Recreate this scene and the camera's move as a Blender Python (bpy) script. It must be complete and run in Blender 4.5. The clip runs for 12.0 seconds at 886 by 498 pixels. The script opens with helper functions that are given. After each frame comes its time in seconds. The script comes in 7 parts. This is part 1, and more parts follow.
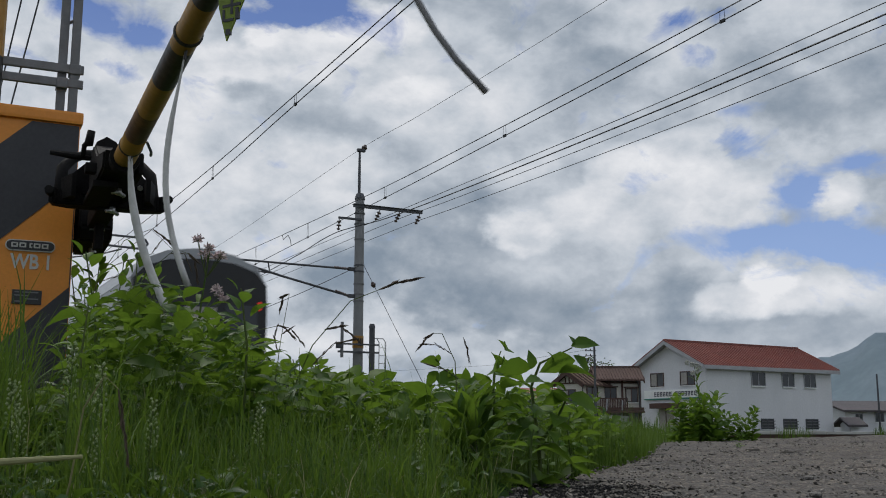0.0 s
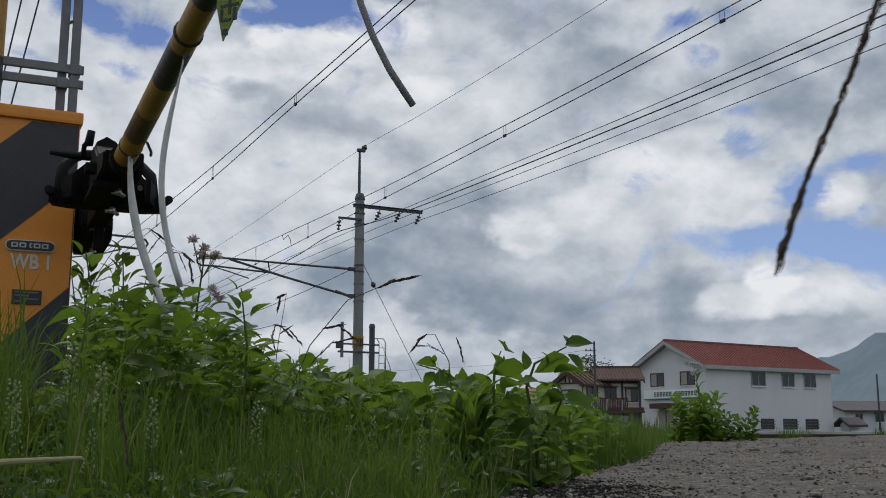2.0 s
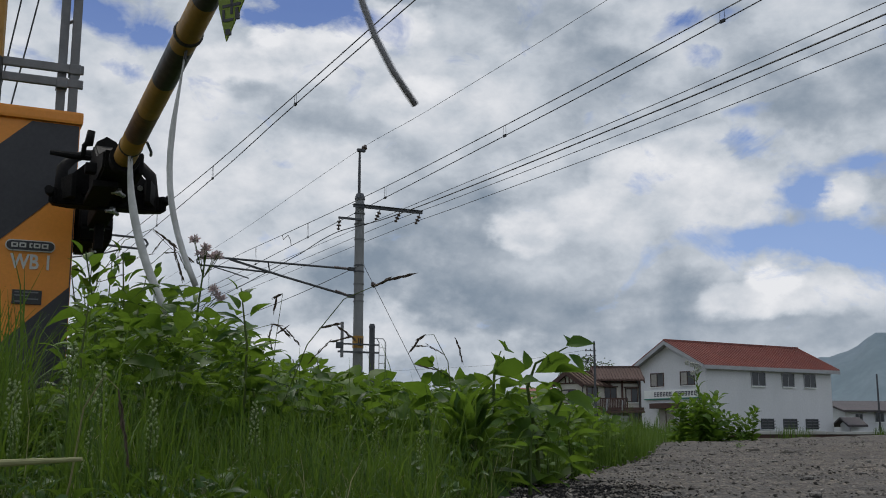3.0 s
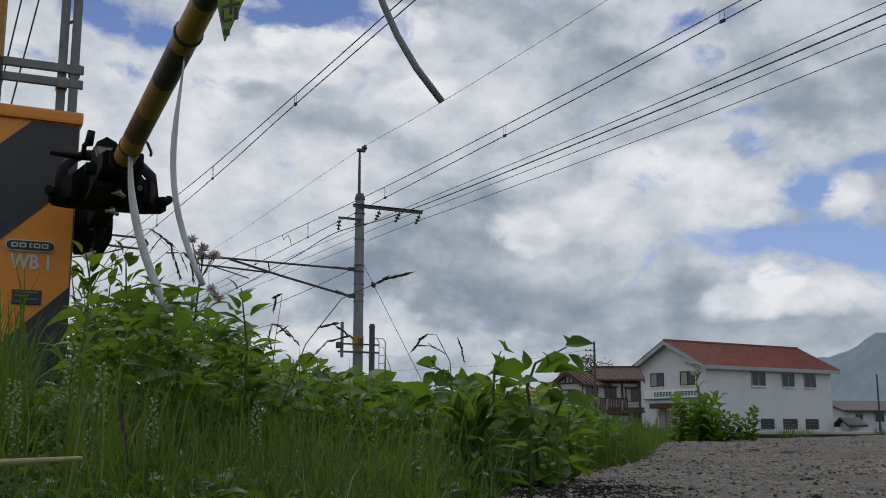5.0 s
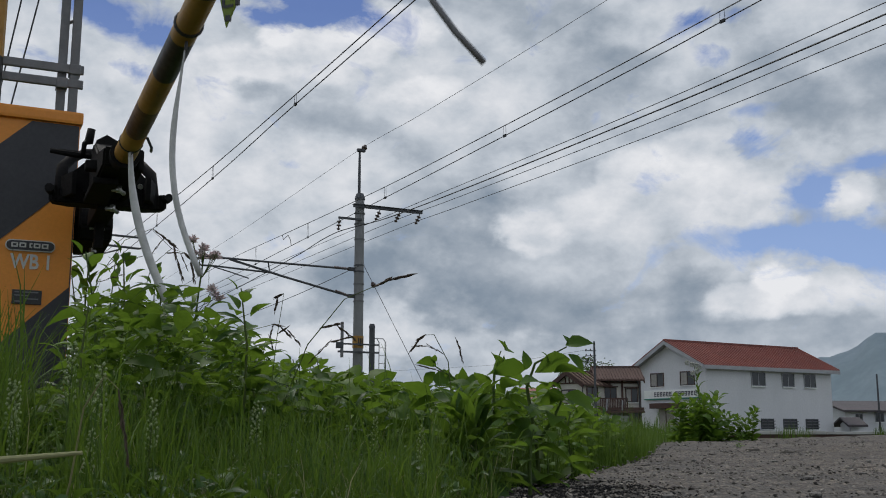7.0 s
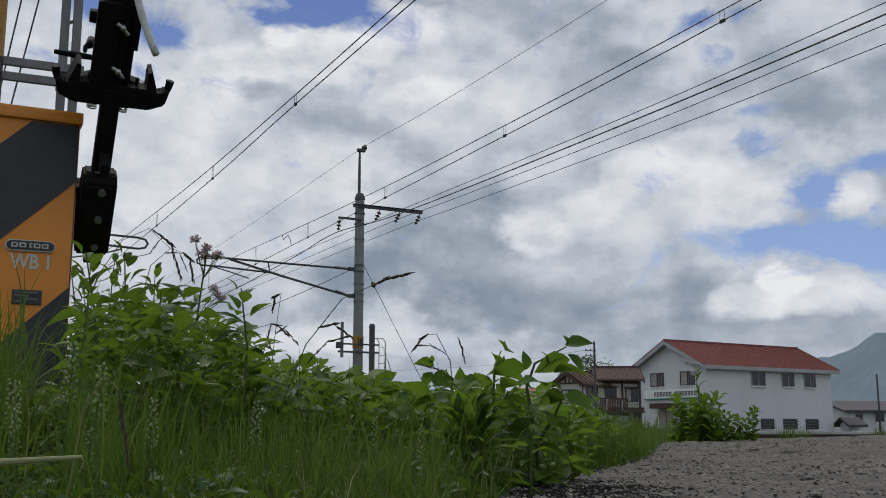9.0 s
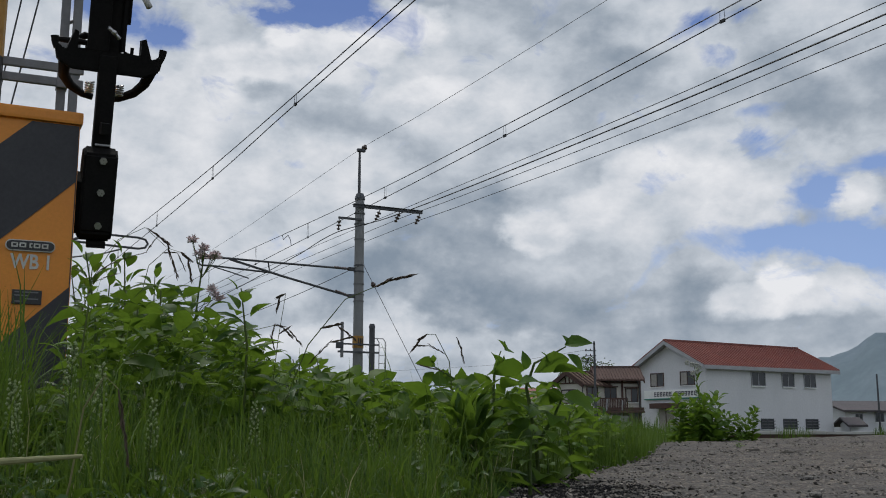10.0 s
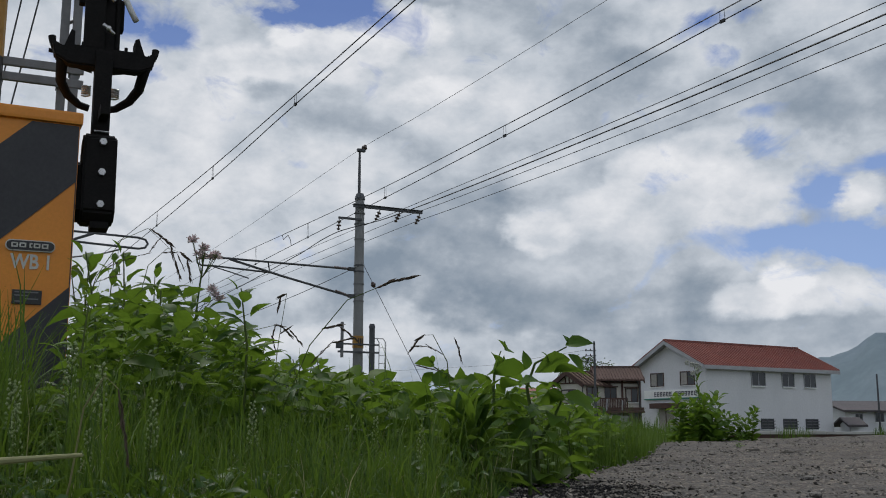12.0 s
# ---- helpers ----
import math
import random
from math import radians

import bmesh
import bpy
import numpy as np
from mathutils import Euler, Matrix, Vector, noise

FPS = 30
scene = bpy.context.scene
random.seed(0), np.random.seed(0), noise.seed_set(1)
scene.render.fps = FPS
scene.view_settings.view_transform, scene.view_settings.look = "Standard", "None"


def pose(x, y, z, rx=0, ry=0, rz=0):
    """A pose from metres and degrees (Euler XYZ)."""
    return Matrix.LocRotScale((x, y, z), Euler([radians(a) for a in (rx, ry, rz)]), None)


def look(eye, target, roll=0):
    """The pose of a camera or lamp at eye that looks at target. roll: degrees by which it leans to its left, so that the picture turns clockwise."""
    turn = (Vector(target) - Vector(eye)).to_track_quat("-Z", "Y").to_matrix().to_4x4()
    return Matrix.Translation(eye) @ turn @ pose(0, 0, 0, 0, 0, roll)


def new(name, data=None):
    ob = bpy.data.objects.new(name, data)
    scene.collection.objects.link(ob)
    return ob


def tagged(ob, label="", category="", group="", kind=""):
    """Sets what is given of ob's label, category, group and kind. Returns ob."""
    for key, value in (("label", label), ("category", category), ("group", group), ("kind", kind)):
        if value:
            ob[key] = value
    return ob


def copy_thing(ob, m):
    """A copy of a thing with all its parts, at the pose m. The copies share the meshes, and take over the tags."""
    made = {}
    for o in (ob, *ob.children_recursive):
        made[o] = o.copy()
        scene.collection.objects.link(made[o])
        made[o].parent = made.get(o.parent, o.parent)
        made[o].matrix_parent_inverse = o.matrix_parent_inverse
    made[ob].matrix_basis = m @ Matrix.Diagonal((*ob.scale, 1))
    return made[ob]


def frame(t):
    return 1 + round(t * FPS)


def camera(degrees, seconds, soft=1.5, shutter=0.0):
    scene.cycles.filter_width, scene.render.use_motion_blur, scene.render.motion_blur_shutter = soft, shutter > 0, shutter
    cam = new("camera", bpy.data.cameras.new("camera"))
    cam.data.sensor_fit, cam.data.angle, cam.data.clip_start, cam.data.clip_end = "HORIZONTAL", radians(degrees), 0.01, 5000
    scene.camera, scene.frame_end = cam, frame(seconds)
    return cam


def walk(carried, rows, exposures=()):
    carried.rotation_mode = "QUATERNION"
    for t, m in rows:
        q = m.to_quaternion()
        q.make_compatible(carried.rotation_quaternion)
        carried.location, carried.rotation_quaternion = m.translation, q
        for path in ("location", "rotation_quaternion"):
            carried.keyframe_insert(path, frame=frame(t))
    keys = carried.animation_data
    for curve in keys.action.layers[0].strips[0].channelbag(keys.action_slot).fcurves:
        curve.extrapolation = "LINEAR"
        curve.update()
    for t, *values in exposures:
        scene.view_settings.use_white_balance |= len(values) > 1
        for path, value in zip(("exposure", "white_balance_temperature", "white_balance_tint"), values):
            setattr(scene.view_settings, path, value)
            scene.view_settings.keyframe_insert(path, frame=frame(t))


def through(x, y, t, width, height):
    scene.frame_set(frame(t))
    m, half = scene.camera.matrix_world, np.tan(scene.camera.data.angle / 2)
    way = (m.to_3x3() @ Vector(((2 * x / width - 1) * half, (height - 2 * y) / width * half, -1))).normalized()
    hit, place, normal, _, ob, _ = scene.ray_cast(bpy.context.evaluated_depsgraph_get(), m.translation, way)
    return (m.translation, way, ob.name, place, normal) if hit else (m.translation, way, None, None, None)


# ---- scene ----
cam = camera(45.94, 12.0, soft=1.0, shutter=0.4)
EYE = pose(0, 0, 0.12, 99.93, 0, 0)
walk(cam, [(0.0, EYE), (12.0, EYE)])

# ---- world and light ----
SUN_EL, SUN_AZ = radians(58), radians(-25)  # azimuth from +y towards +x
world = bpy.data.worlds.new("sky")
scene.world = world
world.use_nodes = True
wn, wl = world.node_tree.nodes, world.node_tree.links
wn.clear()
sky = wn.new("ShaderNodeTexSky")
sky.sky_type, sky.sun_disc = "NISHITA", False
sky.sun_elevation, sky.sun_rotation = SUN_EL, SUN_AZ
sky_bg, cloud_bg = wn.new("ShaderNodeBackground"), wn.new("ShaderNodeBackground")
sky_bg.inputs[1].default_value = 0.12
cloud_bg.inputs[0].default_value, cloud_bg.inputs[1].default_value = (0.86, 0.9, 0.96, 1), 0.85
wl.new(sky.outputs[0], sky_bg.inputs[0])
wco, wno, wra = wn.new("ShaderNodeTexCoord"), wn.new("ShaderNodeTexNoise"), wn.new("ShaderNodeMapRange")
wno.inputs["Scale"].default_value, wno.inputs["Detail"].default_value = 3.0, 6
wra.inputs[1].default_value, wra.inputs[2].default_value = 0.36, 0.52
wl.new(wco.outputs["Generated"], wno.inputs["Vector"])
wl.new(wno.outputs[0], wra.inputs[0])
wmix, wout = wn.new("ShaderNodeMixShader"), wn.new("ShaderNodeOutputWorld")
wl.new(wra.outputs[0], wmix.inputs[0])
wl.new(sky_bg.outputs[0], wmix.inputs[1])
wl.new(cloud_bg.outputs[0], wmix.inputs[2])
wl.new(wmix.outputs[0], wout.inputs[0])

sun = new("sun", bpy.data.lights.new("sun", "SUN"))
sun.data.energy, sun.data.angle, sun.data.color = 1.8, radians(14), (1.0, 0.96, 0.9)
sun_way = Vector((math.sin(SUN_AZ) * math.cos(SUN_EL), math.cos(SUN_AZ) * math.cos(SUN_EL), math.sin(SUN_EL)))
sun.matrix_world = look(sun_way * 50, (0, 0, 0))
scene.view_settings.exposure = 0.0


# ---- materials ----
def put(sock, v):
    sock.default_value = (*v, 1) if isinstance(v, tuple) and len(v) == 3 else v


def noise_fac(nt, scale, detail=5, coords="Object", rough=0.6, stretch=None):
    co, n = nt.nodes.new("ShaderNodeTexCoord"), nt.nodes.new("ShaderNodeTexNoise")
    put(n.inputs["Scale"], scale), put(n.inputs["Detail"], detail), put(n.inputs["Roughness"], rough)
    src = co.outputs[coords]
    if stretch:
        mp = nt.nodes.new("ShaderNodeMapping")
        mp.inputs["Scale"].default_value = stretch
        nt.links.new(src, mp.inputs[0])
        src = mp.outputs[0]
    nt.links.new(src, n.inputs["Vector"])
    return n.outputs[0]


def ramp(nt, fac, lo, hi, a, b):
    m = nt.nodes.new("ShaderNodeMapRange")
    put(m.inputs[1], lo), put(m.inputs[2], hi), put(m.inputs[3], a), put(m.inputs[4], b)
    nt.links.new(fac, m.inputs[0])
    return m.outputs[0]


def mixed(nt, fac, a, b, how="MIX"):
    m = nt.nodes.new("ShaderNodeMix")
    m.data_type, m.blend_type = "RGBA", how
    for k, v in ((6, a), (7, b)):
        if isinstance(v, tuple):
            put(m.inputs[k], v)
        else:
            nt.links.new(v, m.inputs[k])
    if isinstance(fac, float):
        put(m.inputs[0], fac)
    else:
        nt.links.new(fac, m.inputs[0])
    return m.outputs[2]


def paint(name, base, dark=None, rough=0.5, metal=0.0, grain=40.0, patch=3.0, bump=0.15, vary=0.0, spot=0.0, coords="Object", depth=0.004, stretch=None):
    """A surface with patches and grain, bump and uneven gloss."""
    mat = bpy.data.materials.new(name)
    mat.use_nodes = True
    nt = mat.node_tree
    b = nt.nodes["Principled BSDF"]
    dark = dark or tuple(c * 0.6 for c in base)
    big = noise_fac(nt, patch, 4, coords, stretch=stretch)
    fine = noise_fac(nt, grain, 6, coords, 0.7)
    col = mixed(nt, ramp(nt, big, 0.35, 0.68, 0.0, 1.0), base, dark)
    col = mixed(nt, ramp(nt, fine, 0.3, 0.7, 0.0, 0.55), col, tuple(c * 0.72 for c in base))
    if spot:
        col = mixed(nt, ramp(nt, fine, 0.66, 0.72, 0.0, spot), col, (0.09, 0.05, 0.03))
    if vary:
        oi = nt.nodes.new("ShaderNodeObjectInfo")
        col = mixed(nt, ramp(nt, oi.outputs["Random"], 0, 1, 0.0, vary), col, dark)
    nt.links.new(col, b.inputs["Base Color"])
    nt.links.new(ramp(nt, fine, 0.2, 0.8, max(rough - 0.12, 0.03), min(rough + 0.15, 1.0)), b.inputs["Roughness"])
    put(b.inputs["Metallic"], metal)
    bp = nt.nodes.new("ShaderNodeBump")
    put(bp.inputs["Strength"], bump), put(bp.inputs["Distance"], depth)
    nt.links.new(fine, bp.inputs["Height"])
    nt.links.new(bp.outputs[0], b.inputs["Normal"])
    return mat


def leafy(name, base, pale, rough=0.45, through=0.35, grain=60.0):
    """Leaf or blade: both sides, light shining through, each one a little different."""
    mat = bpy.data.materials.new(name)
    mat.use_nodes = True
    nt = mat.node_tree
    b, out = nt.nodes["Principled BSDF"], nt.nodes["Material Output"]
    geo, oi = nt.nodes.new("ShaderNodeNewGeometry"), nt.nodes.new("ShaderNodeObjectInfo")
    add = nt.nodes.new("ShaderNodeMath")
    add.operation = "ADD"
    nt.links.new(geo.outputs["Random Per Island"], add.inputs[0])
    nt.links.new(oi.outputs["Random"], add.inputs[1])
    fr = nt.nodes.new("ShaderNodeMath")
    fr.operation = "FRACT"
    nt.links.new(add.outputs[0], fr.inputs[0])
    col = mixed(nt, fr.outputs[0], base, pale)
    fine = noise_fac(nt, grain, 4)
    col = mixed(nt, ramp(nt, fine, 0.35, 0.7, 0.0, 0.5), col, tuple(c * 0.6 for c in base))
    nt.links.new(col, b.inputs["Base Color"])
    put(b.inputs["Roughness"], rough + 0.08)
    put(b.inputs["Specular IOR Level"], 0.14)
    tr, mx = nt.nodes.new("ShaderNodeBsdfTranslucent"), nt.nodes.new("ShaderNodeMixShader")
    warm = mixed(nt, 0.5, col, (0.20, 0.32, 0.03), "MIX")
    nt.links.new(warm, tr.inputs[0])
    put(mx.inputs[0], through)
    nt.links.new(b.outputs[0], mx.inputs[1])
    nt.links.new(tr.outputs[0], mx.inputs[2])
    nt.links.new(mx.outputs[0], out.inputs[0])
    bp = nt.nodes.new("ShaderNodeBump")
    put(bp.inputs["Strength"], 0.2), put(bp.inputs["Distance"], 0.002)
    nt.links.new(fine, bp.inputs["Height"])
    nt.links.new(bp.outputs[0], b.inputs["Normal"])
    return mat


ORANGE = paint("orange_paint", (0.82, 0.30, 0.03), (0.72, 0.25, 0.028), 0.42, grain=90, patch=4, bump=0.05, spot=0.25)
BLACK_PAINT = paint("black_paint", (0.028, 0.028, 0.034), (0.04, 0.04, 0.045), 0.5, grain=80, patch=4, bump=0.05)
# Yellow set dark and brownish, the way the arm's paint looks in shade.
YELLOW = paint("yellow_band", (0.46, 0.245, 0.035), (0.3, 0.15, 0.03), 0.5, grain=60, patch=9, bump=0.08, spot=0.3)
BLACK_BAND = paint("black_band", (0.03, 0.028, 0.026), (0.05, 0.045, 0.04), 0.5, grain=60, patch=9, bump=0.08)
WORN_BAND = paint("worn_brown_band", (0.10, 0.05, 0.025), (0.2, 0.1, 0.03), 0.55, grain=60, patch=9, bump=0.1)
BLACK_IRON = paint("black_iron", (0.006, 0.0057, 0.006), (0.011, 0.0097, 0.009), 0.8, 0.0, grain=120, patch=14, bump=0.25)
put(BLACK_IRON.node_tree.nodes["Principled BSDF"].inputs["Specular IOR Level"], 0.2)
STEEL = paint("galvanised_steel", (0.2, 0.205, 0.215), (0.14, 0.145, 0.15), 0.6, 0.2, grain=70, patch=12, bump=0.1)
BRIGHT = paint("bright_steel", (0.6, 0.6, 0.6), (0.45, 0.45, 0.45), 0.3, 0.85, grain=200, patch=30, bump=0.1)
DARK_STEEL = paint("dark_steel", (0.09, 0.095, 0.105), (0.06, 0.062, 0.07), 0.55, 0.3, grain=30, patch=4, bump=0.1)
HOSE_WHITE = paint("pale_hose", (0.62, 0.62, 0.6), (0.42, 0.42, 0.41), 0.45, grain=160, patch=25, bump=0.15)
# Darker copy of the hose colour; its backlit shade is in the paint.
HOSE_DARK = paint("backlit_hose", (0.22, 0.22, 0.225), (0.13, 0.13, 0.135), 0.5, grain=90, patch=9, bump=0.15)
CONCRETE = paint("pole_concrete", (0.27, 0.275, 0.28), (0.19, 0.195, 0.2), 0.85, grain=14, patch=1.2, bump=0.3)
KERB = paint("kerb_concrete", (0.5, 0.5, 0.48), (0.36, 0.35, 0.33), 0.85, grain=12, patch=0.8, bump=0.3)
WIRE = paint("wire", (0.035, 0.037, 0.042), (0.05, 0.05, 0.05), 0.6, 0.3, grain=3, patch=0.3, bump=0.0)
CERAMIC = paint("insulator_ceramic", (0.1, 0.07, 0.06), (0.07, 0.05, 0.045), 0.25, grain=20, patch=4, bump=0.0)
LETTER = paint("pale_lettering", (0.62, 0.62, 0.58), (0.5, 0.48, 0.42), 0.5, grain=150, patch=25, bump=0.05)
BADGE = paint("badge_black", (0.018, 0.018, 0.02), (0.03, 0.03, 0.03), 0.35, grain=100, patch=10, bump=0.0)
FLAG = paint("flag_yellow_green", (0.22, 0.30, 0.035), (0.15, 0.2, 0.03), 0.7, grain=120, patch=14, bump=0.2)
WALL = paint("render_white", (0.72, 0.73, 0.76), (0.64, 0.655, 0.68), 0.85, grain=6, patch=0.35, bump=0.2, stretch=(1, 1, 0.35))
WALL_CREAM = paint("render_cream", (0.68, 0.66, 0.6), (0.52, 0.5, 0.45), 0.85, grain=6, patch=0.6, bump=0.2)
ROOF_RED = paint("red_metal_roof", (0.25, 0.072, 0.052), (0.18, 0.056, 0.046), 0.6, 0.0, grain=5, patch=0.5, bump=0.1, vary=0.35)
ROOF_BROWN = paint("brown_roof", (0.10, 0.058, 0.048), (0.07, 0.042, 0.036), 0.95, grain=5, patch=0.6, bump=0.2, vary=0.3)
ROOF_PALE = paint("pale_rust_rib", (0.36, 0.26, 0.19), (0.24, 0.16, 0.12), 0.8, grain=5, patch=0.6, bump=0.1)
ROOF_GREY = paint("dark_roof", (0.07, 0.06, 0.065), (0.05, 0.045, 0.05), 0.7, grain=5, patch=0.6, bump=0.2)
TRIM = paint("grey_trim", (0.42, 0.43, 0.45), (0.33, 0.34, 0.36), 0.6, grain=10, patch=1, bump=0.1)
WOOD = paint("dark_timber", (0.09, 0.045, 0.035), (0.06, 0.035, 0.03), 0.7, grain=14, patch=2, bump=0.3)
GLASS = paint("dark_pane", (0.025, 0.03, 0.035), (0.04, 0.045, 0.05), 0.06, grain=2, patch=0.5, bump=0.0)
CURTAIN = paint("pale_curtain", (0.4, 0.38, 0.35), (0.28, 0.27, 0.25), 0.9, grain=8, patch=3, bump=0.3)
SIGN_WHITE = paint("sign_white", (0.88, 0.9, 0.88), (0.82, 0.85, 0.83), 0.5, grain=6, patch=0.6, bump=0.0)
SIGN_GREEN = paint("sign_green", (0.03, 0.22, 0.17), (0.03, 0.16, 0.13), 0.5, grain=6, patch=0.6, bump=0.0)
INK = paint("sign_ink", (0.012, 0.015, 0.04), (0.02, 0.022, 0.045), 0.5, grain=6, patch=1, bump=0.0)
TRAIN_DARK = paint("train_dark", (0.010, 0.011, 0.013), (0.016, 0.016, 0.018), 0.45, grain=8, patch=1, bump=0.0)
TRAIN_SILVER = paint("train_silver", (0.42, 0.43, 0.44), (0.34, 0.35, 0.36), 0.4, 0.5, grain=8, patch=0.8, bump=0.02)
TRAIN_ROOF = paint("train_roof", (0.4, 0.42, 0.44), (0.3, 0.31, 0.33), 0.35, grain=8, patch=1.0, bump=0.1)
TAIL = bpy.data.materials.new("tail_lamp_red")
TAIL.use_nodes = True
put(TAIL.node_tree.nodes["Principled BSDF"].inputs["Base Color"], (0.5, 0.02, 0.01))
put(TAIL.node_tree.nodes["Principled BSDF"].inputs["Emission Color"], (1.0, 0.05, 0.02))
put(TAIL.node_tree.nodes["Principled BSDF"].inputs["Emission Strength"], 0.35)
BALLAST = paint("ballast", (0.2, 0.18, 0.16), (0.13, 0.11, 0.1), 0.95, grain=30, patch=2, bump=0.8, depth=0.02)
RUST = paint("rail_steel", (0.12, 0.08, 0.06), (0.2, 0.19, 0.18), 0.5, 0.5, grain=20, patch=2, bump=0.1)
SOIL = paint("soil_and_turf", (0.055, 0.07, 0.025), (0.05, 0.04, 0.022), 0.95, grain=25, patch=0.7, bump=0.8, depth=0.02)
STONE = paint("pebble", (0.2, 0.19, 0.17), (0.09, 0.085, 0.08), 0.9, grain=120, patch=20, bump=0.4, vary=0.8)
GRIT = leafy("grit", (0.06, 0.055, 0.05), (0.30, 0.28, 0.25), 0.85, 0.0)
FLAKE = paint("weathered_flake", (0.2, 0.178, 0.15), (0.09, 0.08, 0.07), 0.9, grain=60, patch=8, bump=0.5, vary=0.9)
DARK_GRIT = leafy("dark_grit", (0.012, 0.012, 0.013), (0.045, 0.043, 0.042), 0.85, 0.0)
# The haze of distance is mixed into the hills' pale blue-green.
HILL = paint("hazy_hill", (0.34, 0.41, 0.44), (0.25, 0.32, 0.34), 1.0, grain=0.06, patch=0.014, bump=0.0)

LEAF = leafy("weed_leaf", (0.036, 0.090, 0.011), (0.115, 0.2, 0.024), 0.46, 0.42)
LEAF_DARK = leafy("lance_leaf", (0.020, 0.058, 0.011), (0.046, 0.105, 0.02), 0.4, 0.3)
LEAF_BRIGHT = leafy("young_leaf", (0.048, 0.115, 0.014), (0.10, 0.185, 0.024), 0.42, 0.42)
GRASS = leafy("grass_blade", (0.03, 0.072, 0.010), (0.105, 0.17, 0.034), 0.5, 0.3)
STRAW = leafy("dry_straw", (0.34, 0.31, 0.18), (0.2, 0.19, 0.09), 0.7, 0.2)
STEM = leafy("green_stem", (0.07, 0.12, 0.03), (0.1, 0.12, 0.04), 0.5, 0.1)
SEED = leafy("seed_head", (0.075, 0.055, 0.045), (0.13, 0.1, 0.075), 0.7, 0.15)
FLOWER = leafy("pale_flower", (0.78, 0.67, 0.67), (0.6, 0.44, 0.47), 0.7, 0.25)
TREE_LEAF = leafy("tree_leaf", (0.03, 0.06, 0.02), (0.05, 0.09, 0.025), 0.5, 0.2, 4.0)
BARK = paint("bark", (0.08, 0.06, 0.045), (0.05, 0.04, 0.03), 0.95, grain=20, patch=3, bump=0.6)

# asphalt: dark binder with pale stones in two sizes, dusty patches
ASPHALT = bpy.data.materials.new("worn_asphalt")
ASPHALT.use_nodes = True
nt = ASPHALT.node_tree
bs = nt.nodes["Principled BSDF"]
co = nt.nodes.new("ShaderNodeTexCoord")
vo, vo2 = nt.nodes.new("ShaderNodeTexVoronoi"), nt.nodes.new("ShaderNodeTexVoronoi")
put(vo.inputs["Scale"], 85.0), put(vo2.inputs["Scale"], 150.0)
nt.links.new(co.outputs["Object"], vo.inputs["Vector"]), nt.links.new(co.outputs["Object"], vo2.inputs["Vector"])
sep = nt.nodes.new("ShaderNodeSeparateColor")
nt.links.new(vo.outputs["Color"], sep.inputs[0])
dust = noise_fac(nt, 0.9, 7, rough=0.7)
fine = noise_fac(nt, 60, 5)
col = mixed(nt, ramp(nt, dust, 0.42, 0.6, 0.0, 1.0), (0.03, 0.026, 0.022), (0.12, 0.1, 0.08))
col = mixed(nt, ramp(nt, sep.outputs[0], 0.55, 1.0, 0.0, 0.6), col, (0.2, 0.172, 0.138))
col = mixed(nt, ramp(nt, noise_fac(nt, 2.7, 8, rough=0.75), 0.5, 0.62, 0.0, 0.8), col, (0.03, 0.028, 0.028))
col = mixed(nt, ramp(nt, vo.outputs["Distance"], 0.35, 0.62, 0.0, 0.8), col, (0.035, 0.032, 0.03))
col = mixed(nt, ramp(nt, vo2.outputs["Distance"], 0.1, 0.6, 0.25, 0.0), col, (0.24, 0.21, 0.175))
nt.links.new(col, bs.inputs["Base Color"])
put(bs.inputs["Roughness"], 0.9)
bp1, bp2 = nt.nodes.new("ShaderNodeBump"), nt.nodes.new("ShaderNodeBump")
bp1.invert = True
put(bp1.inputs["Strength"], 0.8), put(bp1.inputs["Distance"], 0.008)
put(bp2.inputs["Strength"], 0.5), put(bp2.inputs["Distance"], 0.01)
nt.links.new(vo.outputs["Distance"], bp1.inputs["Height"]), nt.links.new(fine, bp2.inputs["Height"])
nt.links.new(bp1.outputs[0], bp2.inputs["Normal"]), nt.links.new(bp2.outputs[0], bs.inputs["Normal"])


# ---- mesh helpers ----
def mesh_object(name, bm, material, smooth=False):
    me = bpy.data.meshes.new(name)
    bm.to_mesh(me)
    bm.free()
    me.materials.append(material)
    if smooth:
        me.polygons.foreach_set("use_smooth", [True] * len(me.polygons))
    return new(name, me)


def part(name, bm, material, parent, label="", smooth=False):
    ob = mesh_object(name, bm, material, smooth)
    ob.parent = parent
    return tagged(ob, label)


def thing(name, m, label, category, group="", kind=""):
    ob = new(name)
    ob.matrix_basis = m
    ob.empty_display_size = 0.1
    return tagged(ob, label, category, group, kind)


def box(bm, lo, hi, bevel=0.0, m=None):
    c = [(a + b) / 2 for a, b in zip(lo, hi)]
    d = [abs(b - a) for a, b in zip(lo, hi)]
    mm = Matrix.Translation(c) @ Matrix.Diagonal((*d, 1))
    r = bmesh.ops.create_cube(bm, size=1.0, matrix=(m @ mm) if m else mm)
    if bevel:
        es = list({e for v in r["verts"] for e in v.link_edges})
        bmesh.ops.bevel(bm, geom=es, offset=bevel, segments=2, affect="EDGES", profile=0.7)
    return bm


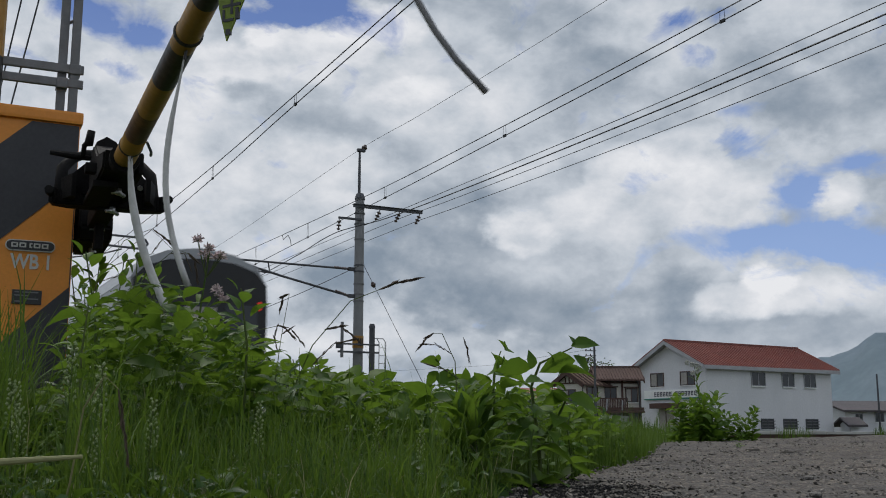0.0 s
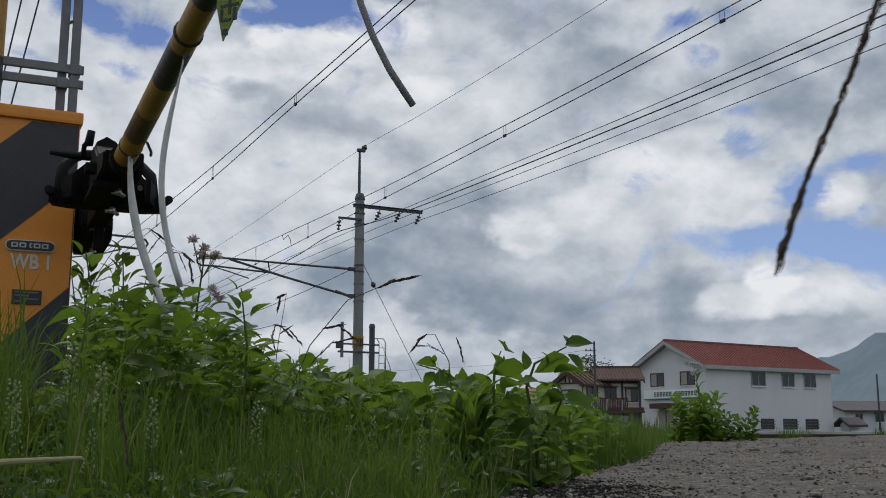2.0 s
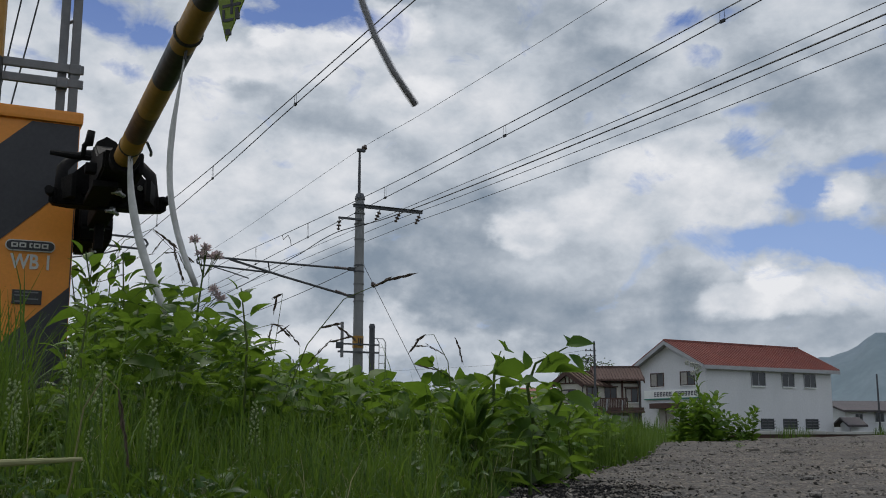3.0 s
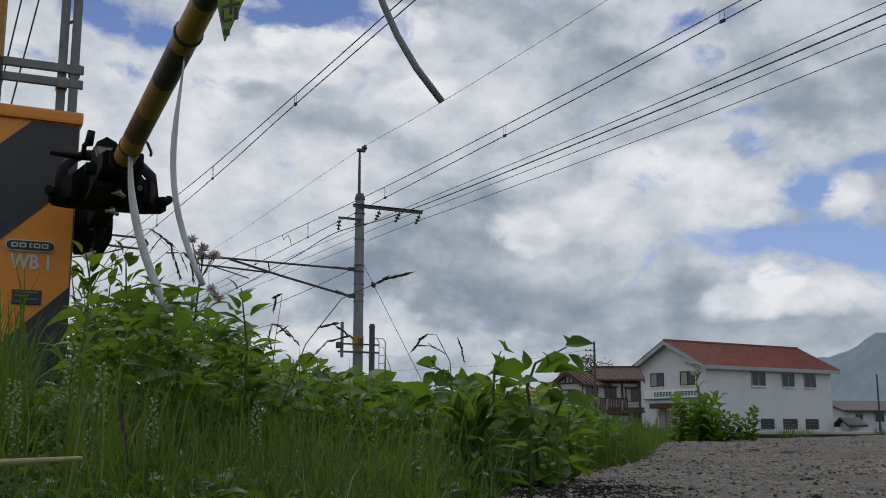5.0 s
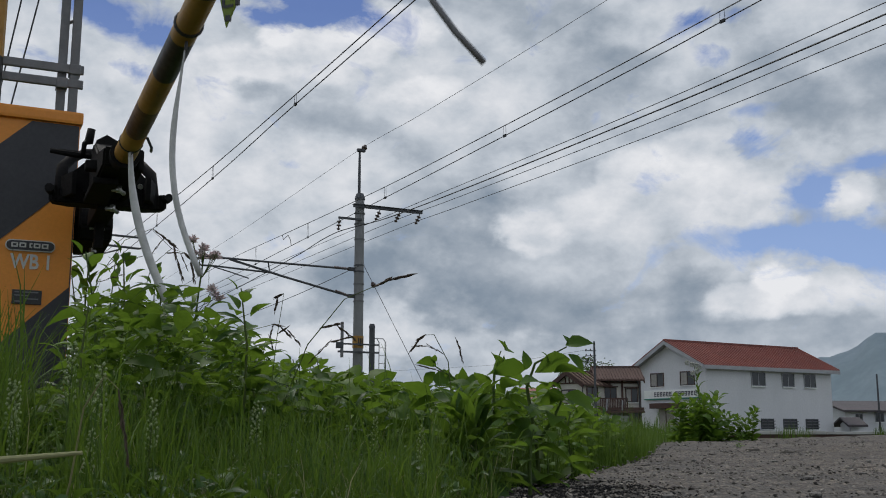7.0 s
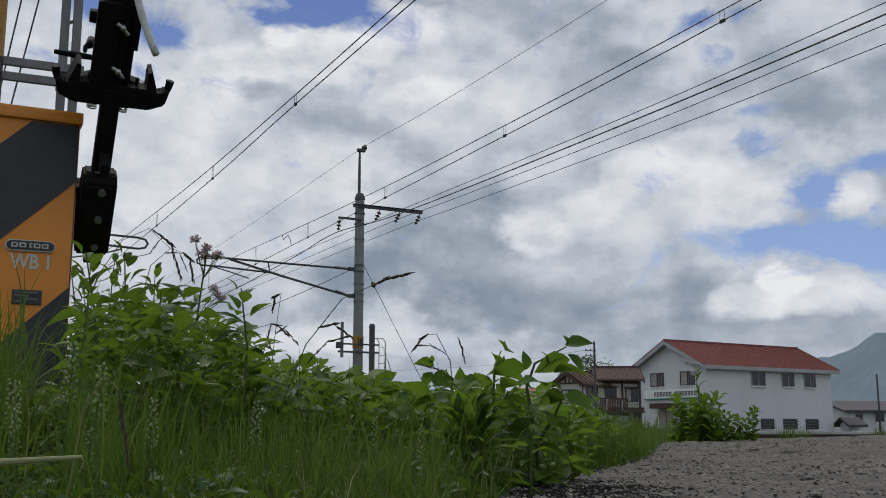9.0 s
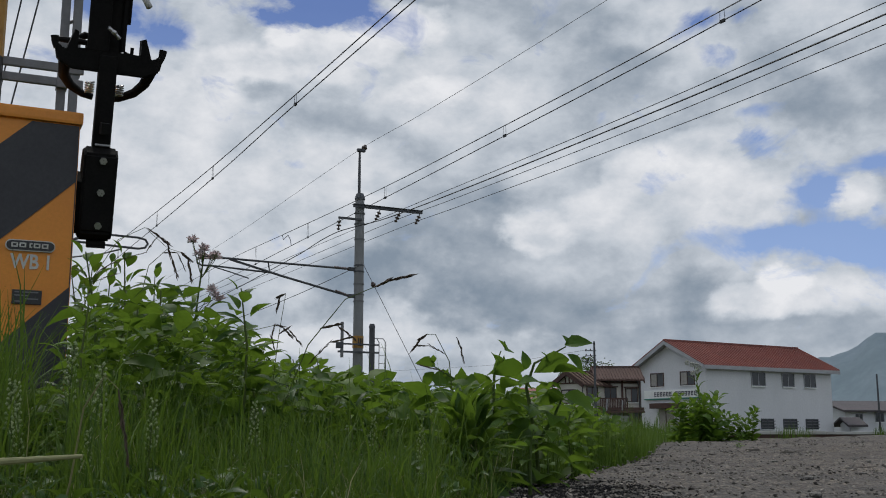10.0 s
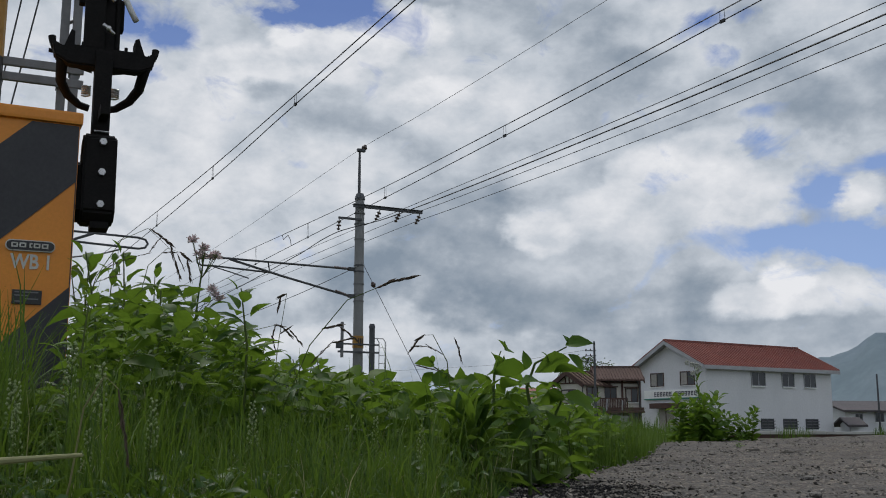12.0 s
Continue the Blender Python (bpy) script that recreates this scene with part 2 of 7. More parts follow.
def tube(bm, pts, radii, n=8, cap=True):
    """A round tube along points, with a radius at each."""
    pts = [Vector(p) for p in pts]
    if not isinstance(radii, (list, tuple)):
        radii = [radii] * len(pts)
    rings, side = [], None
    for i, p in enumerate(pts):
        d = (pts[min(i + 1, len(pts) - 1)] - pts[max(i - 1, 0)]).normalized()
        if side is None:
            side = d.cross(Vector((0.31, 0.2, 0.93)))
            if side.length < 0.1:
                side = d.cross(Vector((1, 0, 0)))
        side = (side - d * side.dot(d)).normalized()
        up = d.cross(side)
        rings.append([bm.verts.new(p + (side * math.cos(k * math.tau / n) + up * math.sin(k * math.tau / n)) * radii[i]) for k in range(n)])
    for a, b in zip(rings, rings[1:]):
        for k in range(n):
            bm.faces.new((a[k], a[(k + 1) % n], b[(k + 1) % n], b[k]))
    if cap:
        bm.faces.new(rings[0][::-1])
        bm.faces.new(rings[-1])
    return bm


def slab(bm, outline, lo, hi, axis="y"):
    """An outline of (a, b) pairs given thickness along an axis: y: (x, z); x: (y, z); z: (x, y)."""
    def at(a, b, c):
        return {"y": (a, c, b), "x": (c, a, b), "z": (a, b, c)}[axis]
    f = [bm.verts.new(at(a, b, lo)) for a, b in outline]
    g = [bm.verts.new(at(a, b, hi)) for a, b in outline]
    n = len(outline)
    bm.faces.new(f), bm.faces.new(g[::-1])
    for k in range(n):
        bm.faces.new((f[k], g[k], g[(k + 1) % n], f[(k + 1) % n]))
    bmesh.ops.recalc_face_normals(bm, faces=bm.faces)
    return bm


def BM():
    return bmesh.new()


def lettering(words, size, material, parent, m, name="lettering", fit=None):
    """Stencilled words; fit: the width and height that they fill."""
    cu = bpy.data.curves.new(name, "FONT")
    cu.body, cu.size, cu.extrude, cu.offset = words, size, 0.0012, 0.0016
    ob = bpy.data.objects.new(name, cu)
    me = bpy.data.meshes.new_from_object(ob)
    bpy.data.objects.remove(ob)
    me.materials.append(material)
    if fit:
        xs, ys = [v.co.x for v in me.vertices], [v.co.y for v in me.vertices]
        for v in me.vertices:
            v.co.x, v.co.y = (v.co.x - min(xs)) / (max(xs) - min(xs)) * fit[0], (v.co.y - min(ys)) / (max(ys) - min(ys)) * fit[1]
    out = new(name, me)
    out.parent, out.matrix_basis = parent, m
    return out


def many(name, template, mats, material, smooth=True):
    """One mesh of many copies of a template (verts, faces) at given 4x4 matrices."""
    tv, tf = template
    v4 = np.c_[np.array(tv, float), np.ones(len(tv))]
    ms = np.array([np.array(m) for m in mats])
    vs = np.einsum("nij,vj->nvi", ms, v4)[:, :, :3].reshape(-1, 3)
    nv = len(tv)
    size = len(tf[0])
    fs = (np.array(tf)[None] + (np.arange(len(ms)) * nv)[:, None, None]).reshape(-1, size)
    me = bpy.data.meshes.new(name)
    me.vertices.add(len(vs)), me.loops.add(fs.size), me.polygons.add(len(fs))
    me.vertices.foreach_set("co", vs.ravel())
    me.loops.foreach_set("vertex_index", fs.ravel())
    me.polygons.foreach_set("loop_start", np.arange(len(fs)) * size)
    me.polygons.foreach_set("use_smooth", np.full(len(fs), smooth))
    me.update(calc_edges=True)
    me.materials.append(material)
    return new(name, me)


# ---- the track's frame: along it (away from the crossing) and across it ----
AWAY = Vector((-0.460, 0.888, 0))
ACROSS = Vector((0.888, 0.460, 0))
TRACK = Matrix(((0.888, -0.460, 0, 0), (0.460, 0.888, 0, 0), (0, 0, 1, 0), (0, 0, 0, 1)))  # local x across, y away


def on_track(across, along, z):
    return ACROSS * across + AWAY * along + Vector((0, 0, z))


# ---- drifting clouds: a flattened shell of cloud round the horizon ----
def cloud_material():
    mat = bpy.data.materials.new("cloudy_sky")
    mat.use_nodes = True
    nt = mat.node_tree
    nt.nodes.clear()

    def calc(op, a, b=None, c=None):
        n = nt.nodes.new("ShaderNodeMath")
        n.operation = op
        for k, v in enumerate((a, b, c)):
            if v is None:
                continue
            if isinstance(v, (int, float)):
                n.inputs[k].default_value = v
            else:
                nt.links.new(v, n.inputs[k])
        return n.outputs[0]

    co, sp, nm = nt.nodes.new("ShaderNodeTexCoord"), nt.nodes.new("ShaderNodeSeparateXYZ"), nt.nodes.new("ShaderNodeVectorMath")
    nm.operation = "NORMALIZE"
    nt.links.new(co.outputs["Object"], nm.inputs[0])
    nt.links.new(nm.outputs[0], sp.inputs[0])
    x, y, z = sp.outputs
    az = calc("ARCTAN2", x, y)
    rise = calc("DIVIDE", z, calc("SQRT", calc("ADD", calc("MULTIPLY", x, x), calc("MULTIPLY", y, y))))
    cv = nt.nodes.new("ShaderNodeCombineXYZ")
    nt.links.new(az, cv.inputs[0]), nt.links.new(calc("MULTIPLY", rise, 1.35), cv.inputs[1])

    def field(scale, detail, rough, offset=0.0, twist=0.0):
        n, mp = nt.nodes.new("ShaderNodeTexNoise"), nt.nodes.new("ShaderNodeMapping")
        mp.inputs["Location"].default_value = (offset, offset * 0.7, offset * 0.3)
        nt.links.new(cv.outputs[0], mp.inputs[0]), nt.links.new(mp.outputs[0], n.inputs["Vector"])
        n.inputs["Scale"].default_value, n.inputs["Detail"].default_value, n.inputs["Roughness"].default_value = scale, detail, rough
        n.inputs["Distortion"].default_value = twist
        return n.outputs[0]

    wob_a, wob_b = field(9.0, 6, 0.6, 3.1), field(9.0, 6, 0.6, 7.7)
    az2 = calc("ADD", az, calc("MULTIPLY", calc("SUBTRACT", wob_a, 0.5), 0.10))
    rise2 = calc("ADD", rise, calc("MULTIPLY", calc("SUBTRACT", wob_b, 0.5), 0.07))

    az3 = calc("ADD", az, calc("MULTIPLY", calc("SUBTRACT", wob_a, 0.5), 0.07))
    rise3 = calc("ADD", rise, calc("MULTIPLY", calc("SUBTRACT", wob_b, 0.5), 0.05))

    def blob(a, e, wa, we):
        u = calc("DIVIDE", calc("SUBTRACT", az2, a), wa)
        v = calc("DIVIDE", calc("SUBTRACT", rise2, e), we)
        return calc("POWER", 2.718, calc("MULTIPLY", calc("ADD", calc("MULTIPLY", u, u), calc("MULTIPLY", v, v)), -1.0))

    def total(base, rows):
        t = None
        for w, a, e, wa, we in rows:
            g = calc("MULTIPLY", blob(a, e, wa, we), w)
            t = g if t is None else calc("ADD", t, g)
        return calc("ADD", t, base)

    # where the blue shows through: weight, azimuth, rise, widths
    gap = total(0.0, ((1.0, -0.327, 0.4, 0.038, 0.023), (0.5, -0.285, 0.379, 0.019, 0.012), (0.55, -0.311, 0.339, 0.022, 0.01), (0.8, -0.177, 0.407, 0.027, 0.014), (1.4, -0.122, 0.423, 0.051, 0.017), (0.35, -0.389, 0.333, 0.016, 0.022), (1.1, 0.349, 0.226, 0.032, 0.023), (1.0, 0.401, 0.245, 0.027, 0.017), (1.15, 0.322, 0.175, 0.081, 0.018), (0.9, 0.394, 0.172, 0.043, 0.027), (0.7, 0.291, 0.265, 0.024, 0.011), (0.6, 0.272, 0.364, 0.016, 0.012), (0.55, 0.241, 0.401, 0.022, 0.014), (0.45, 0.303, 0.304, 0.032, 0.012), (0.45, 0.287, 0.402, 0.032, 0.014), (-0.8, 0.378, 0.216, 0.019, 0.018), (0.5, 0.401, 0.141, 0.032, 0.016), (0.3, -0.053, 0.324, 0.014, 0.005)))
    # heaps of cloud, far ones first: azimuth, rise, half widths, brightness
    heaps = (
             (-0.359, 0.331, 0.103, 0.081, 0.7), (-0.289, 0.244, 0.141, 0.092, 0.78), (-0.38, 0.194, 0.087, 0.065, 0.74), (-0.124, 0.236, 0.108, 0.049, 0.76), (-0.192, 0.183, 0.141, 0.038, 0.72),
             (0.009, 0.33, 0.103, 0.049, 0.78), (0.049, 0.383, 0.07, 0.032, 0.66), (-0.245, 0.32, 0.049, 0.027, 0.84), (-0.203, 0.349, 0.059, 0.026, 0.92), (-0.104, 0.384, 0.049, 0.027, 0.9),
             (-0.048, 0.404, 0.049, 0.026, 0.92), (-0.157, 0.383, 0.031, 0.023, 1.02), (-0.025, 0.333, 0.041, 0.015, 0.95), (-0.126, 0.357, 0.043, 0.019, 0.86), (-0.172, 0.319, 0.038, 0.014, 0.4),
             (-0.103, 0.302, 0.024, 0.012, 0.52), (-0.08, 0.237, 0.032, 0.011, 0.6), (0.1, 0.396, 0.043, 0.019, 0.48), (0.166, 0.355, 0.049, 0.022, 0.5), (0.126, 0.304, 0.07, 0.024, 0.56),
             (0.009, 0.176, 0.103, 0.046, 0.36), (-0.046, 0.142, 0.092, 0.032, 0.34), (0.063, 0.117, 0.114, 0.026, 0.32), (-0.013, 0.221, 0.054, 0.024, 0.48), (0.17, 0.124, 0.103, 0.027, 0.44),
             (0.189, 0.2, 0.081, 0.041, 0.72), (0.118, 0.158, 0.081, 0.027, 0.58), (0.083, 0.191, 0.038, 0.025, 0.9), (0.141, 0.22, 0.039, 0.023, 0.88), (0.217, 0.249, 0.065, 0.027, 0.92),
             (0.273, 0.215, 0.059, 0.032, 0.84), (0.244, 0.275, 0.038, 0.016, 0.8), (0.336, 0.345, 0.092, 0.043, 0.52), (0.383, 0.303, 0.076, 0.041, 0.4), (0.353, 0.382, 0.076, 0.022, 0.66),
             (0.403, 0.274, 0.032, 0.017, 0.62), (0.246, 0.326, 0.043, 0.022, 0.55), (0.378, 0.216, 0.026, 0.023, 0.82), (0.358, 0.123, 0.07, 0.022, 0.78), (0.291, 0.113, 0.051, 0.015, 0.88),
             (0.311, 0.136, 0.023, 0.019, 1.05), (0.274, 0.126, 0.032, 0.012, 0.8), (-0.099, 0.086, 0.108, 0.014, 0.8), (0.041, 0.085, 0.065, 0.011, 0.64), (0.195, 0.086, 0.141, 0.022, 0.44),
             (0.287, 0.084, 0.087, 0.013, 0.5),
             )
    puff, fine, wisp = field(7.0, 7, 0.55, 1.3, 0.2), field(30.0, 8, 0.62, 5.2, 0.2), field(13.0, 8, 0.6, 9.4, 0.8)
    edge, curl = field(15.0, 8, 0.54, 2.2, 0.0), field(42.0, 6, 0.55, 4.4, 0.0)
    rough = calc("ADD", calc("MULTIPLY", calc("SUBTRACT", edge, 0.5), 2.7), calc("MULTIPLY", calc("SUBTRACT", curl, 0.5), 1.0))
    place = nt.nodes.new("ShaderNodeCombineXYZ")
    nt.links.new(az3, place.inputs[0]), nt.links.new(rise3, place.inputs[1])
    tone = calc("ADD", calc("MULTIPLY", calc("SUBTRACT", puff, 0.5), 0.7), 0.56)
    for a, e, wa, we, bright in heaps:
        mv, dt = nt.nodes.new("ShaderNodeVectorMath"), nt.nodes.new("ShaderNodeVectorMath")
        mv.operation, dt.operation = "MULTIPLY_ADD", "DOT_PRODUCT"
        mv.inputs[1].default_value, mv.inputs[2].default_value = (1 / wa, 1 / we, 0), (-a / wa, -e / we, 0)
        nt.links.new(place.outputs[0], mv.inputs[0])
        nt.links.new(mv.outputs[0], dt.inputs[0]), nt.links.new(mv.outputs[0], dt.inputs[1])
        mask = nt.nodes.new("ShaderNodeMapRange")
        mask.interpolation_type = "SMOOTHSTEP"
        soft = 1.5 if bright < 0.7 else 1.0
        mask.inputs[1].default_value, mask.inputs[2].default_value, mask.inputs[3].default_value, mask.inputs[4].default_value = 1.1 + 0.35 * soft, 1.0 - 0.75 * soft, 0.0, 0.92
        nt.links.new(calc("ADD", dt.outputs["Value"], rough), mask.inputs[0])
        tone = calc("ADD", tone, calc("MULTIPLY", mask.outputs[0], calc("SUBTRACT", bright, tone)))
    grain = calc("ADD", calc("MULTIPLY", calc("SUBTRACT", edge, 0.5), 1.3), calc("MULTIPLY", calc("SUBTRACT", fine, 0.5), 0.6))
    tone = calc("ADD", tone, calc("MULTIPLY", grain, calc("MULTIPLY_ADD", tone, 0.75, 0.12)))
    tone = calc("MULTIPLY_ADD", tone, 1.45, -0.44)
    thin = calc("ADD", gap, calc("ADD", calc("MULTIPLY", calc("SUBTRACT", wisp, 0.5), 1.9), calc("MULTIPLY", calc("SUBTRACT", fine, 0.5), 0.6)))
    cr = nt.nodes.new("ShaderNodeValToRGB")
    cr.color_ramp.elements[0].position, cr.color_ramp.elements[0].color = 0.0, (0.225, 0.28, 0.35, 1)
    cr.color_ramp.elements[1].position, cr.color_ramp.elements[1].color = 1.0, (0.80, 0.81, 0.84, 1)
    for pos, c in ((0.25, (0.36, 0.41, 0.475, 1)), (0.5, (0.525, 0.57, 0.63, 1)), (0.75, (0.67, 0.695, 0.74, 1))):
        e = cr.color_ramp.elements.new(pos)
        e.color = c
    nt.links.new(tone, cr.inputs[0])
    blue = mixed(nt, ramp(nt, rise, 0.08, 0.42, 0.0, 1.0), (0.31, 0.45, 0.74), (0.12, 0.20, 0.46))
    open_sky = ramp(nt, thin, 0.2, 0.72, 0.0, 0.97)
    col = mixed(nt, open_sky, cr.outputs[0], blue)
    em, tr, mx, out = (nt.nodes.new("ShaderNode" + k) for k in ("Emission", "BsdfTransparent", "MixShader", "OutputMaterial"))
    nt.links.new(col, em.inputs[0])
    em.inputs[1].default_value = 1.0
    nt.links.new(ramp(nt, rise, 0.62, 0.82, 0.0, 1.0), mx.inputs[0])
    nt.links.new(em.outputs[0], mx.inputs[1]), nt.links.new(tr.outputs[0], mx.inputs[2])
    nt.links.new(mx.outputs[0], out.inputs[0])
    return mat


def cloud_shell():
    bm = BM()
    rings = []
    for e in (-0.05, 0.0, 0.06, 0.12, 0.2, 0.3, 0.4, 0.5, 0.6, 0.7, 0.8, 0.88):
        d = 1 / math.sqrt(1 / 2600 ** 2 + e * e / 800 ** 2)
        rings.append([bm.verts.new((d * math.sin(k * math.tau / 96), d * math.cos(k * math.tau / 96), d * e)) for k in range(96)])
    for a, b in zip(rings, rings[1:]):
        for k in range(96):
            bm.faces.new((a[k], b[k], b[(k + 1) % 96], a[(k + 1) % 96]))
    ob = mesh_object("clouds", bm, cloud_material(), True)
    return tagged(ob, "broken white and grey clouds with blue gaps, drifting", "sky", kind="structure")


clouds = cloud_shell()

# ---- ground, road, kerb ----
def ground_height(x, y):
    return -0.06 + 0.03 * noise.noise(Vector((x * 0.6, y * 0.6, 0)))


def make_ground():
    bm = BM()
    radii = [0, 1.2, 2.4, 4, 6, 9, 14, 24, 45, 90, 200, 600, 1500, 2500]
    rows = []
    for r in radii:
        row = []
        for k in range(64):
            x, y = r * math.sin(k * math.tau / 64), r * math.cos(k * math.tau / 64)
            row.append(bm.verts.new((x, y, ground_height(x, y) if r < 60 else -0.1)))
            if r == 0:
                break
        rows.append(row)
    for k in range(64):
        bm.faces.new((rows[0][0], rows[1][(k + 1) % 64], rows[1][k]))
    for a, b in zip(rows[1:], rows[2:]):
        for k in range(64):
            bm.faces.new((a[k], a[(k + 1) % 64], b[(k + 1) % 64], b[k]))
    bmesh.ops.recalc_face_normals(bm, faces=bm.faces)
    return tagged(mesh_object("ground", bm, SOIL, True), "dark soil and rough turf verge", "ground", kind="structure")


def road_edge(y):
    """The x of the road's broken edge at y."""
    pts = ((-6, -0.6), (0.4, -0.08), (1.6, 0.03), (2.3, 0.16), (3.0, 0.36), (3.9, 0.62), (5.0, 0.95), (6.0, 1.18), (8.0, 1.58), (11, 2.3), (12.2, 3.2), (14, 4.6), (20, 8.5), (34, 17.0))
    x = pts[-1][1]
    for (ya, xa), (yb, xb) in zip(pts, pts[1:]):
        if y <= yb:
            x = xa + (xb - xa) * (y - ya) / (yb - ya)
            break
    return x + 0.05 * noise.noise(Vector((y * 3.1, 4.0, 0))) + 0.025 * noise.noise(Vector((y * 9.0, 9.0, 0)))


def road_height(x, y):
    rise = 0.0 if y < 4 else min((y - 4) * 0.0042, 0.08) * min(max((x / y - 0.2) / 0.2, -0.3), 1)
    worn = 0.012 * noise.noise(Vector((x * 0.9, y * 0.9, 2)))
    ridge = 0.012 * (0.5 - abs(noise.noise(Vector((x * 2.6, y * 3.4, 5))))) + 0.010 * max(noise.noise(Vector((x * 5.5, y * 7, 1))), -0.1)
    grit = 0.006 * noise.noise(Vector((x * 19, y * 22, 7))) + 0.004 * noise.noise(Vector((x * 47, y * 47, 3)))
    return rise + worn + (ridge + grit) * (0.4 if y < 1.2 else min(1.0 + 0.2 * max(y - 2.5, 0), 2.4)) - 0.004


def make_road():
    bm = BM()
    ys = [-6, -4, -2, -1] + [-0.5 + 0.1 * i for i in range(18)] + [1.3 + 0.025 * i for i in range(240)] + [7.3 + 0.1 * i for i in range(77)] + [15 + i for i in range(12)]
    us = [0, 0.02, 0.05, 0.1] + [0.13 + 0.03 * i for i in range(70)] + [2.25 + 0.08 * i for i in range(40)] + [5.5 + 0.4 * i for i in range(12)] + [11, 16]
    top = []
    for y in ys:
        e = road_edge(y)
        top.append([bm.verts.new((e + u, y, road_height(e + u, y) - (0.03 * (1 - u / 0.05) ** 2 if u < 0.05 else 0) - (0.008 if y < 2.4 and u < 0.4 else 0))) for u in us])
    for a, b in zip(top, top[1:]):
        for k in range(len(us) - 1):
            bm.faces.new((a[k], a[k + 1], b[k + 1], b[k]))
    # broken side of the slab down to the soil, and its far end
    low = [bm.verts.new((r[0].co.x - 0.015, r[0].co.y, -0.14)) for r in top]
    for i in range(len(top) - 1):
        bm.faces.new((low[i], top[i][0], top[i + 1][0], low[i + 1]))
    end = [bm.verts.new((v.co.x, v.co.y + 0.03, -0.14)) for v in top[-1]]
    for k in range(len(us) - 1):
        bm.faces.new((top[-1][k], top[-1][k + 1], end[k + 1], end[k]))
    bmesh.ops.recalc_face_normals(bm, faces=bm.faces)
    return tagged(mesh_object("road", bm, ASPHALT, True), "worn grey asphalt road with loose stones and broken edge", "road", kind="structure")


make_ground()
road = make_road()


def stone_mesh(seed, flat):
    rnd = random.Random(seed)
    bm = BM()
    bmesh.ops.create_icosphere(bm, subdivisions=1, radius=1.0)
    for v in bm.verts:
        v.co *= rnd.uniform(0.75, 1.15)
        v.co.z *= flat
    me = bpy.data.meshes.new("stone")
    bm.to_mesh(me)
    bm.free()
    me.materials.append(STONE)
    return me


def broken_slabs():
    """Plates of old surfacing that lie proud along the road's far side."""
    rnd = random.Random(44)
    for k in range(110):
        y = rnd.uniform(3.6, 15.0)
        e = road_edge(y)
        x = e + 0.1 + rnd.random() ** 1.3 * (0.32 * y)
        n, r, h = rnd.randint(6, 9), rnd.uniform(0.01, 0.05) * (0.5 + 0.07 * y), rnd.uniform(0.001, 0.0035) * (0.6 + 0.08 * y)
        top, low = [], []
        bm = BM()
        for j in range(n):
            a = j * math.tau / n + rnd.uniform(-0.2, 0.2)
            q = r * rnd.uniform(0.6, 1.15)
            low.append(bm.verts.new((1.3 * q * math.cos(a), q * math.sin(a), -0.03)))
            top.append(bm.verts.new((1.2 * q * math.cos(a), 0.9 * q * math.sin(a), h * rnd.uniform(0.8, 1.1))))
        bm.faces.new(top)
        for j in range(n):
            bm.faces.new((low[j], low[(j + 1) % n], top[(j + 1) % n], top[j]))
        ob = part("asphalt_plate", bm, FLAKE, road)
        ob.matrix_basis = pose(x, y, road_height(x, y), rnd.uniform(-3, 3), rnd.uniform(-3, 3), rnd.uniform(-20, 60))


def scatter_stones():
    rnd = random.Random(5)
    meshes = [stone_mesh(k, f) for k, f in enumerate((0.5, 0.65, 0.4, 0.8))]
    for i in range(280):
        y = 1.5 + 7.5 * rnd.random() ** 1.4
        e = road_edge(y)
        x = e + (rnd.random() ** 1.6) * (0.5 + 0.62 * y)
        r = rnd.choice((0.004, 0.005, 0.006, 0.008, 0.01, 0.014)) * rnd.uniform(0.7, 1.2)
        ob = new("stone", meshes[i % 4])
        ob.parent = road
        ob.matrix_basis = pose(x, y, road_height(x, y) + r * 0.25, 0, 0, rnd.uniform(0, 360)) @ Matrix.Diagonal((r * 1.3, r, r, 1))


